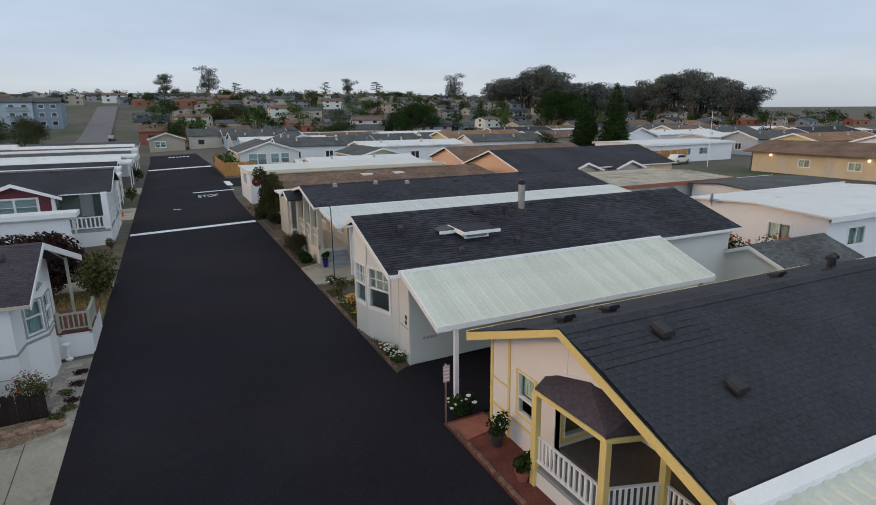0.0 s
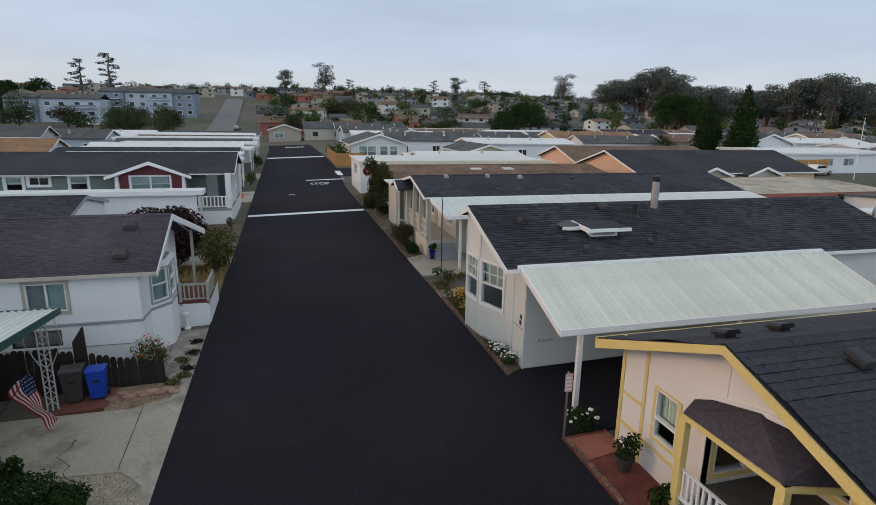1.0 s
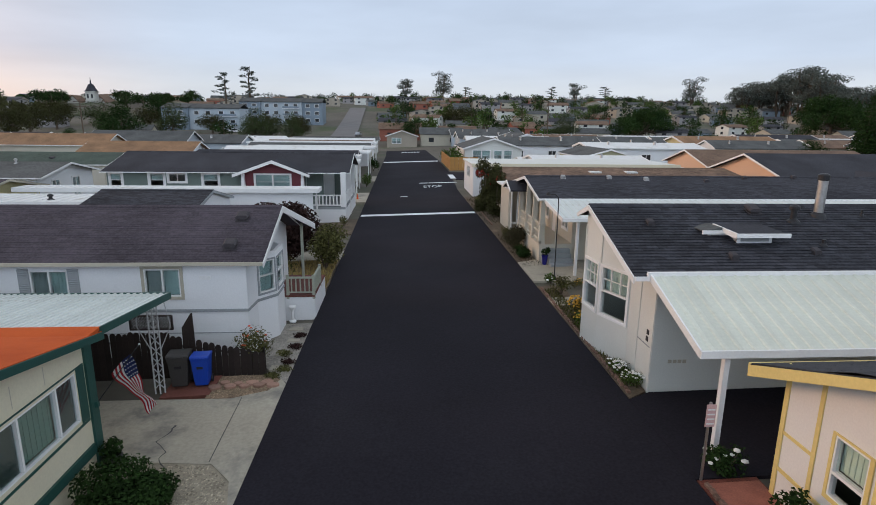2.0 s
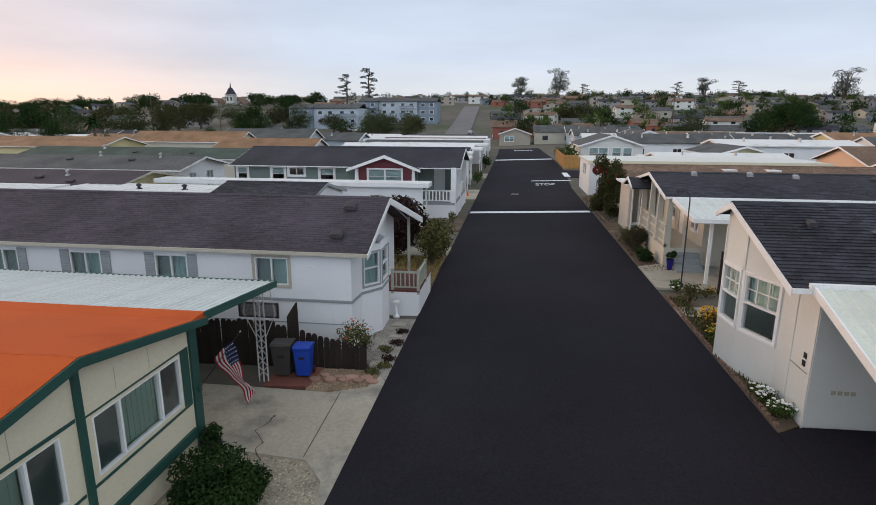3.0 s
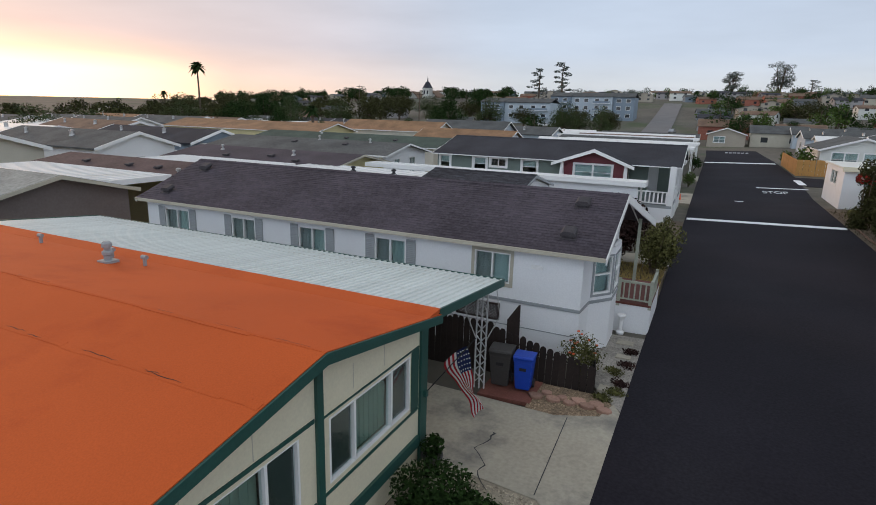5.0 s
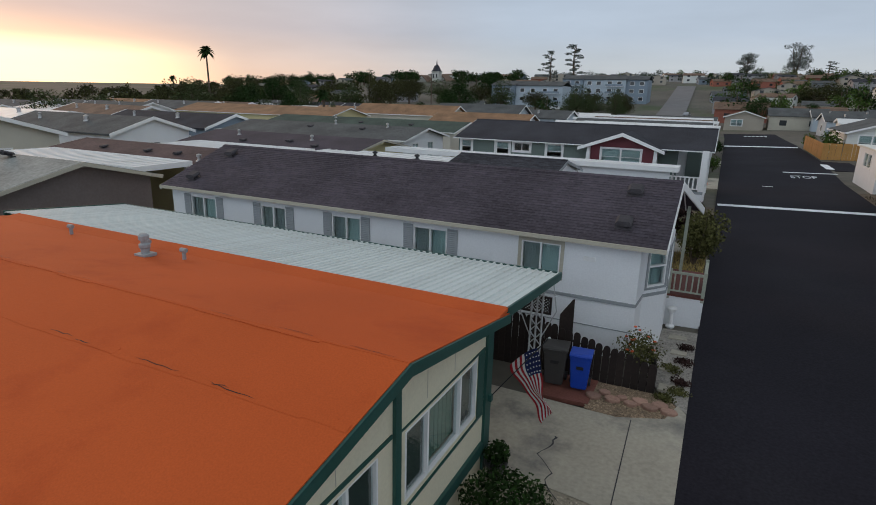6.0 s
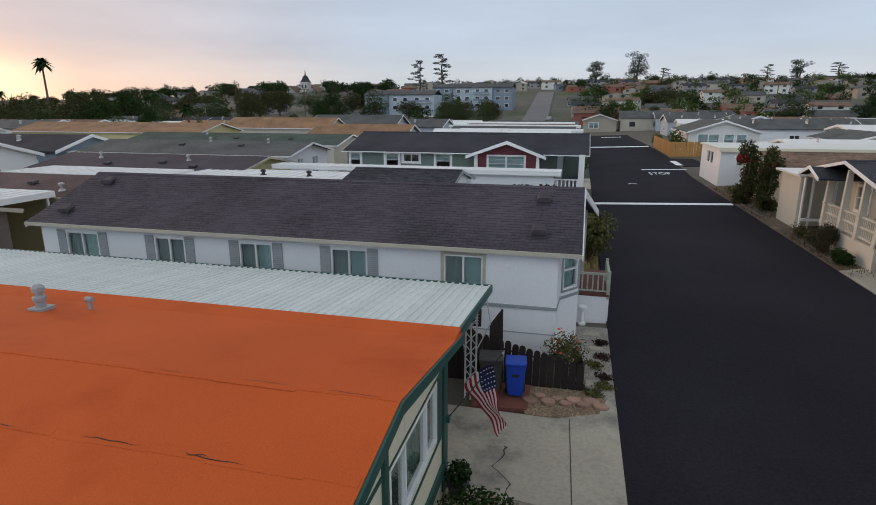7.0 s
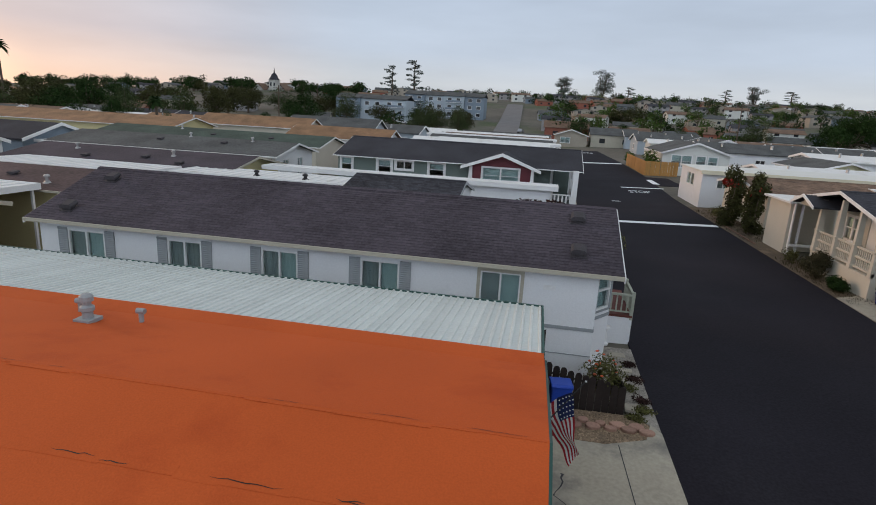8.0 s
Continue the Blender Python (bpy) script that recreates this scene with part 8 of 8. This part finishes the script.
box(bm, -181.9, -176.1, 354.6, 360.4, cz + 13.5, cz + 14.1)
box(bm, -181.8, -176.2, 354.7, 360.3, cz + 8.6, cz + 9.0)
tower = part("tower", bm, OLDWHITE, ch)
bm = B()
lathe(bm, -179, 357.5, [(3.7, cz + 14.1), (2.7, cz + 15.4), (1.9, cz + 17.0), (1.7, cz + 17.6), (0.5, cz + 18.4), (0.35, cz + 19.6), (0.06, cz + 22.0)], 8)
part("spire", bm, SHINGLE, tower)
for x in (-180.2, -177.8):
    for z in (cz + 1.5, cz + 5.3, cz + 10):
        bm = B()
        box(bm, x - 0.55, x + 0.55, 354.9, 354.98, z, z + 2.4)
        part("window", bm, DARKGLASS, tower)


def utility_pole(x, y, top):
    z = ground_z(x, y)
    p = thing("utility_pole", x, y, z, "weathered timber utility pole with cross arms", "utility pole", "utility poles")
    bm = B()
    rod(bm, (x, y, z - 0.3), (x, y, top), 0.16, 0.10, 8)
    part("pole", bm, BARK, p)
    for q in (0.6, 1.5):
        bm = B()
        box(bm, x - 1.2, x + 1.2, y - 0.06, y + 0.06, top - q, top - q + 0.13)
        part("cross_arm", bm, BARK, p)


for x, y, t in ((43, 155.4, 12.8), (-109, 169.3, 14.5), (126.6, 83.2, 8.0), (150, 130, 10.5), (-60, 120, 10.5), (90, 300, 20), (170, 240, 17)):
    utility_pole(x, y, t)
bm = B()
rod(bm, (76.6, 58.1, 0), (76.6, 58.1, 8.2), 0.06, 0.035, 8)
tagged(part("flagpole", bm, WHITEPAINT), "tall white flagpole on the lawn", "flagpole")

# ---- trees ----
LEAF_M = mat("mid_green_foliage", (0.050, 0.068, 0.026), 0.85, var=0.4, scale=1.5, fine=6, bump=0.0, island=0.5, spec=0.1)


def proto_tree(name, label, seed, kind):
    """A tree of height 10 at the origin: tapered trunk, limbs and a crown of leaves."""
    t = thing(name, 0, 0, 0, label, "tree", "trees")
    rnd = random.Random(seed)
    bm = B()
    blobs = []
    if kind == "round":
        limb(bm, [(0, 0, -0.5), (0.1, 0.05, 1.6), (0.0, 0.1, 4.5)], 0.35, 0.15)
        for k in range(22):
            a, q = rnd.uniform(0, 6.28), math.sqrt(rnd.random())
            x, y = 3.0 * q * math.cos(a), 3.0 * q * math.sin(a)
            z = 2.4 + rnd.uniform(0.0, 5.9) * (1.0 - 0.45 * q * q)
            limb(bm, [(0, 0.1, 1.6 + 0.08 * k), (x * 0.5, y * 0.5, z * 0.7), (x, y, z)], 0.11, 0.03, 4)
            r = rnd.uniform(1.2, 1.95)
            blobs.append((x, y, z, r, r, r * 0.85))
        n, size = 4600, 0.17
    elif kind == "flat":
        limb(bm, [(0, 0, -0.5), (0.3, 0, 3), (0, 0.2, 5)], 0.5, 0.2)
        for k in range(40):
            a, q = rnd.uniform(0, 6.28), math.sqrt(rnd.random())
            x, y, z = 7.5 * q * math.cos(a), 7.5 * q * math.sin(a), 2.2 + 5.6 * math.sqrt(max(0, 1 - q * q)) * rnd.uniform(0.35, 1.0)
            limb(bm, [(0, 0.1, 3.0), (x * 0.5, y * 0.5, z * 0.65), (x, y, z)], 0.16, 0.04, 5)
            r = rnd.uniform(2.0, 3.0)
            blobs.append((x, y, z, r, r, r * 0.55))
        n, size = 15000, 0.2
    elif kind == "euc":
        tops = []
        for s in range(3):
            a = s * 2.1 + rnd.uniform(-0.3, 0.3)
            pts = [(0, 0, -0.4), (0.3 * math.cos(a), 0.3 * math.sin(a), 3.0), (0.8 * math.cos(a), 0.8 * math.sin(a), 6.0), (1.1 * math.cos(a), 1.1 * math.sin(a), 8.6)]
            limb(bm, pts, 0.2, 0.05, 6)
            tops.append(pts)
        for k in range(26):
            p = rnd.choice(tops)
            q = rnd.uniform(0.2, 1.0)
            x, y, z = p[-1][0] * q + rnd.uniform(-1.4, 1.4), p[-1][1] * q + rnd.uniform(-1.4, 1.4), 2.0 + 7.0 * q + rnd.uniform(-0.5, 0.5)
            r = rnd.uniform(0.7, 1.25)
            limb(bm, [(p[1][0], p[1][1], min(z - 1.2, 6.0)), (x, y, z)], 0.06, 0.02, 4)
            blobs.append((x, y, z, r, r, r * 0.75))
        n, size = 4200, 0.13
    elif kind == "conifer":
        limb(bm, [(0, 0, -0.4), (0, 0, 5), (0, 0, 9.9)], 0.22, 0.03)
        for k in range(15):
            z = 1.0 + k * 0.62
            R = 2.35 * (1 - z / 10.4) ** 0.8
            m = 8 if k < 10 else 5
            for j in range(m):
                a = j * 6.283 / m + k * 0.5
                x, y = R * 0.62 * math.cos(a), R * 0.62 * math.sin(a)
                limb(bm, [(0, 0, z), (x * 1.4, y * 1.4, z + 0.1)], 0.04, 0.01, 4)
                blobs.append((x, y, z, R * 0.46, R * 0.46, 0.42))
        blobs.append((0, 0, 9.7, 0.16, 0.16, 0.5))
        n, size = 8000, 0.14
    elif kind == "pine":
        limb(bm, [(0, 0, -0.4), (0.25, 0, 4), (0.1, 0.1, 7), (0.4, 0, 9.6)], 0.22, 0.04)
        for k in range(15):
            z = 3.6 + k * 0.4
            a = rnd.uniform(0, 6.28)
            L = rnd.uniform(0.7, 2.1) * (1.15 - 0.06 * k)
            x, y = L * math.cos(a), L * math.sin(a)
            limb(bm, [(0.2, 0, z - 0.3), (x * 0.6, y * 0.6, z), (x, y, z + 0.1)], 0.06, 0.02, 4)
            blobs.append((x, y, z + 0.15, rnd.uniform(0.45, 0.8), rnd.uniform(0.45, 0.8), 0.22))
        n, size = 1000, 0.15
    part("trunk", bm, BARK, t)
    leaf_mesh("crown", blobs, size, n, {"round": (LEAF, LEAF_D, LEAF_M)[seed % 3], "flat": LEAF, "euc": LEAF_E, "conifer": LEAF, "pine": LEAF_E}[kind], t, seed, hollow=0.45, droop=0.4 if kind == "euc" else 0.0)
    return t


protos = {k: [proto_tree("tree", lb, s, k) for s, lb in enumerate(lbs, 3)] for k, lbs in {
    "round": ("dark green broadleaf tree among the homes", "dense dark rounded tree on the slope", "wide shady broadleaf tree"),
    "flat": ("very wide dark domed cypress tree",),
    "euc": ("tall ragged eucalyptus tree on the hill", "open crowned eucalyptus tree", "slender eucalyptus tree with bare limbs"),
    "conifer": ("dark conical conifer behind the homes",),
    "pine": ("sparse windswept pine tree on the hill", "open layered pine tree")}.items()}
tree_used = set()
rnd = random.Random(44)


def put_tree(kind, x, y, base, top, width=None):
    p = rnd.choice(protos[kind])
    z = ground_z(x, y) - 0.2 if base is None else base
    s = (top - z) / {"round": 8.9, "flat": 9.3, "euc": 9.3}.get(kind, 10.0)
    nat = {"round": 7.4, "flat": 18.5, "euc": 5.6, "conifer": 4.6, "pine": 4.0}[kind]
    sx = s if width is None else width / nat
    m = Matrix.Translation((x, y, z)) @ Matrix.Rotation(rnd.uniform(0, 6.28), 4, "Z") @ Matrix.Diagonal((sx, sx, s, 1))
    if p in tree_used:
        copy_thing(p, m @ Matrix.Diagonal([1 / q for q in p.scale] + [1]))
    else:
        tree_used.add(p)
        p.matrix_basis = m


for row in (("euc", 33, 419, None, 40.4, 17), ("euc", 6.5, 420, None, 35.8, 15), ("pine", 47.7, 398, None, 30.6, 10), ("round", 25.6, 229, None, 13.6, 13),
            ("flat", 78, 175, None, 13.0, 21), ("flat", 151, 190, None, 18.5, 27), ("conifer", 79.4, 90.4, None, 11.8, 6.0), ("conifer", 82.3, 84.5, None, 13.6, 7.2),
            ("conifer", 84, 93, None, 9.0, 4.4), ("euc", 185, 354, None, 34.5, 16), ("pine", 116, 433, None, 33.9, 10), ("euc", 133, 428, None, 34.9, 14), ("pine", 153, 422, None, 33.8, 13),
            ("pine", -79.5, 281, None, 29.0, 10), ("pine", -69.3, 284, None, 32.2, 12), ("round", -133.7, 114, None, 9.6, 12), ("round", -127.7, 128.4, None, 10.4, 14),
            ("round", -147, 165, None, 11.6, 12), ("round", -124, 85, None, 4.6, 10), ("round", -160, 194, None, 11.8, 14), ("round", -115, 238, None, 13.0, 15),
            ("round", -120, 310, None, 19.8, 12), ("round", -73, 199, None, 12.3, 9), ("round", -41, 178, None, 10.1, 8), ("round", -177, 243, None, 11.2, 11),
            ("round", -103, 62.5, None, 5.6, 7), ("round", -29, 174, None, 9.1, 6.5), ("conifer", 168, 200, None, 15.8, 6), ("round", 55, 180, None, 9.6, 8)):
    put_tree(*row)
for x, y, top, w in ((-128, 92, 4.0, 8), (-113, 101, 7.9, 9.5), (-101, 106, 8.1, 9.5), (-94, 112, 6.2, 6), (-107, 132, 9.0, 9), (-110, 159, 10.2, 9), (-104, 168, 11.0, 9), (-116, 194, 12.2, 12), (-119, 214, 13.0, 10), (-79, 176, 11.0, 12), (-89, 229, 16.0, 10), (-74, 160, 6.8, 6), (-146, 268, 13.2, 10), (-152, 276, 12.5, 10), (-150, 335, 19.0, 12)):
    put_tree("round", x, y, None, top, w)
for k in range(58):        # eucalyptus grove behind the park
    a = k / 57
    d = rnd.uniform(330, 430)
    ang = radians(30.8 + 23.0 * a)
    x, y = 3 + d * math.sin(ang), -3 + d * math.cos(ang)
    hump = 16 + 8 * math.exp(-((a - 0.21) / 0.12) ** 2) + 10 * math.exp(-((a - 0.78) / 0.15) ** 2)
    z = ground_z(x, y)
    put_tree("euc", x, y, None, z + hump * rnd.uniform(0.8, 1.05), rnd.uniform(15, 22))

def far_woods(name, spots, material, label, leaves=260, size=0.55, seed=1):
    """A spread of distant trees, joined: tapered trunks with limbs, and crowns of leaf clumps."""
    rng = random.Random(seed)
    bm = B()
    blobs = []
    for x, y, h, w in spots:
        z = ground_z(x, y) - 0.3
        limb(bm, [(x, y, z), (x + rng.uniform(-0.3, 0.3), y, z + h * 0.45), (x, y, z + h * 0.8)], 0.035 * h, 0.012 * h, 5)
        for k in range(7):
            a, q = rng.uniform(0, 6.28), math.sqrt(rng.random())
            r = w * rng.uniform(0.17, 0.27)
            bx, by, bz = x + 0.34 * w * q * math.cos(a), y + 0.34 * w * q * math.sin(a), z + h * rng.uniform(0.32, 0.86 - 0.2 * q)
            limb(bm, [(x, y, z + h * 0.3), (bx, by, bz)], 0.014 * h, 0.006 * h, 4)
            blobs.append((bx, by, bz, r, r, min(r, h * 0.2)))
    part("far_trunks", bm, BARK, None, kind="stuff")["label"] = "trunks of " + label
    tagged(leaf_mesh(name, blobs, size, leaves * len(spots), material, None, seed, hollow=0.4), label, "trees", kind="stuff")


spots_t = []
for k in range(90):
    x, y = -340 + k * 2.6 + rnd.uniform(-2, 2), 335 + rnd.uniform(-28, 28)
    if abs(x + 0.51 * y) > 13 or y > 372:
        spots_t.append((x, y, rnd.uniform(6, 10), rnd.uniform(8, 13)))
far_woods("ridge_trees", spots_t, LEAF, "dark trees along the western ridge", seed=2)
far_woods("western_trees", [q for q in ((rnd.uniform(-340, -135), rnd.uniform(60, 300), rnd.uniform(5, 8.5), rnd.uniform(7, 12)) for k in range(140)) if abs(q[0] + 0.51 * q[1]) > 13], LEAF_D, "trees among the western homes", seed=3)
spots_t = []
while len(spots_t) < 520:
    x, y = rnd.uniform(-60, 350), rnd.uniform(172, 470)
    if not (-34 < x < -5 and y < 345) and not (-100 < x < -20 and 200 < y < 262):
        spots_t.append((x, y, rnd.uniform(4, 9.5), rnd.uniform(5, 10)))
far_woods("hillside_trees", spots_t[:330], LEAF, "dark garden trees between the hillside houses", leaves=230, size=0.38, seed=4)
far_woods("hillside_shrubs", spots_t[330:], LEAF_G, "green garden trees between the hillside houses", leaves=230, size=0.38, seed=5)
far_woods("skyline_trees", [(-130 + k * 5.6 + rnd.uniform(-4, 4), rnd.uniform(455, 520), rnd.uniform(6, 12), rnd.uniform(8, 14)) for k in range(84)], LEAF_E, "trees along the skyline of the hill", seed=6)
for x, y, t, w in ((-62, 205, 9, 9), (-50, 212, 8, 8), (-44, 214, 9.5, 9), (-36, 216, 9, 8), (-90, 222, 11, 11), (-99, 208, 9, 9)):
    put_tree("round", x, y, None, t, w)
for x, y, t, w in ((7, 181, 7.5, 7), (19, 179, 6.5, 6), (34, 172, 6.0, 6), (-38, 186, 7.5, 7), (-30, 196, 8, 7)):
    put_tree("round", x, y, None, t, w)
for k in range(26):        # low trees among the park homes
    x, y = rnd.choice((-1, 1)) * rnd.uniform(30, 150), rnd.uniform(75, 150)
    put_tree("round", x, y, None, ground_z(x, y) + rnd.uniform(3, 5.5), rnd.uniform(3, 5))


def palm(x, y, top, spread, label, seed=1):
    z = ground_z(x, y) - 0.2
    p = thing("palm_tree", x, y, z, label, "palm tree")
    rnd = random.Random(seed)
    bm = B()
    limb(bm, [(x, y, z), (x + 0.1, y, z + (top - z) * 0.5), (x - 0.05, y, top - spread * 0.5)], 0.34, 0.22, 8)
    part("trunk", bm, BARK, p)
    for k in range(26):
        a = k * 2.4 + rnd.uniform(-0.2, 0.2)
        e = 1.25 - 2.0 * (k / 26)
        bm = B()
        prev = None
        c = Vector((x - 0.05, y, top - spread * 0.45))
        dirv = Vector((math.cos(a) * math.cos(e), math.sin(a) * math.cos(e), math.sin(e)))
        side = Vector((-math.sin(a), math.cos(a), 0))
        for i in range(6):
            q = i / 5
            pt = c + dirv * spread * 0.62 * q + Vector((0, 0, -0.35 * spread * q * q))
            w = spread * 0.13 * math.sin(math.pi * (0.12 + 0.86 * q)) + 0.01
            row = [bm.verts.new(pt - side * w - Vector((0, 0, w * 0.5))), bm.verts.new(pt), bm.verts.new(pt + side * w - Vector((0, 0, w * 0.5)))]
            if prev:
                bm.faces.new((prev[0], prev[1], row[1], row[0]))
                bm.faces.new((prev[1], prev[2], row[2], row[1]))
            prev = row
        part("frond", bm, LEAF, p)


palm(-152.5, 141, 21.0, 4.8, "tall slender fan palm above the homes", 1)
palm(-10.9, 350, 22.2, 3.4, "distant palm beside the hill street", 2)
palm(-78.7, 105.4, 7.6, 3.2, "short palm among tan roofed homes", 3)
palm(-205, 170, 12.5, 3.0, "far palm against the sunset", 4)

# ---- parked cars ----


def car(x, y, turn, paint, label):
    c = thing("car", 0, 0, 0, label, "car", "parked cars")
    m = mat("car_paint_" + label.split()[0], paint, 0.3, var=0.03, bump=0, spec=0.6)
    side = [(-2.2, 0.35), (2.2, 0.35), (2.25, 0.75), (1.3, 0.92), (-2.1, 0.95), (-2.25, 0.7)]
    bm = B()
    prism(bm, side, -0.85, 0.85)
    bmesh.ops.bevel(bm, geom=bm.edges[:], offset=0.06, segments=2, affect="EDGES")
    part("body", bm, m, c)
    bm = B()
    prism(bm, [(-1.75, 0.9), (1.05, 0.9), (0.35, 1.42), (-1.25, 1.44)], -0.74, 0.74)
    bmesh.ops.bevel(bm, geom=bm.edges[:], offset=0.05, segments=2, affect="EDGES")
    cab = part("cabin", bm, m, c)
    for s in (-1, 1):
        bm = B()
        prism(bm, [(-1.5, 0.98), (0.8, 0.98), (0.28, 1.34), (-1.15, 1.36)], s * 0.735, s * 0.75)
        part("window", bm, DARKGLASS, cab)
    for u in (-1.4, 1.4):
        for s in (-1, 1):
            bm = B()
            rod(bm, (u, s * 0.7, 0.32), (u, s * 0.87, 0.32), 0.32, n=14)
            w = part("wheel", bm, DARKMETAL, c)
            bm = B()
            rod(bm, (u, s * 0.865, 0.32), (u, s * 0.88, 0.32), 0.19, n=12)
            part("rim", bm, GALV, w)
    c.matrix_basis = pose(x, y, ground_z(x, y) + 0.05, 0, 0, turn)


car(76.5, 63.5, 10, (0.75, 0.75, 0.75), "white parked car near the lawn")
car(69, 63.5, -5, (0.03, 0.08, 0.25), "blue parked car beside the timber screen")
car(6.2, 161, 92, (0.03, 0.03, 0.035), "black parked car at the road end")
car(-11.5, 200, 85, (0.30, 0.31, 0.33), "grey parked car on the hill street")
car(-55, 208, 20, (0.7, 0.7, 0.7), "pale parked car below the apartments")

# ---- single shingles of the nearest roof ----
cells = {}
for singles, roof in ysing:
    for a, b, pts in singles:
        key = (round(b - a, 2), round(pts[3][1] - pts[0][1], 3))
        y0, z0 = pts[0]
        if key not in cells:
            me = bpy.data.meshes.new("shingle")
            rel = [(p - y0, q - z0) for p, q in pts]
            w = b - a
            me.from_pydata([(0, *r) for r in rel] + [(w, *r) for r in rel], [], [(3, 2, 6, 7), (0, 3, 7, 4), (0, 1, 2, 3), (4, 7, 6, 5)])
            me.materials.append(SHINGLE_P)
            cells[key] = me
        ob = new("shingle", cells[key])
        adopt(ob, roof)
        ob.matrix_basis = Matrix.Translation((a, y0, z0))
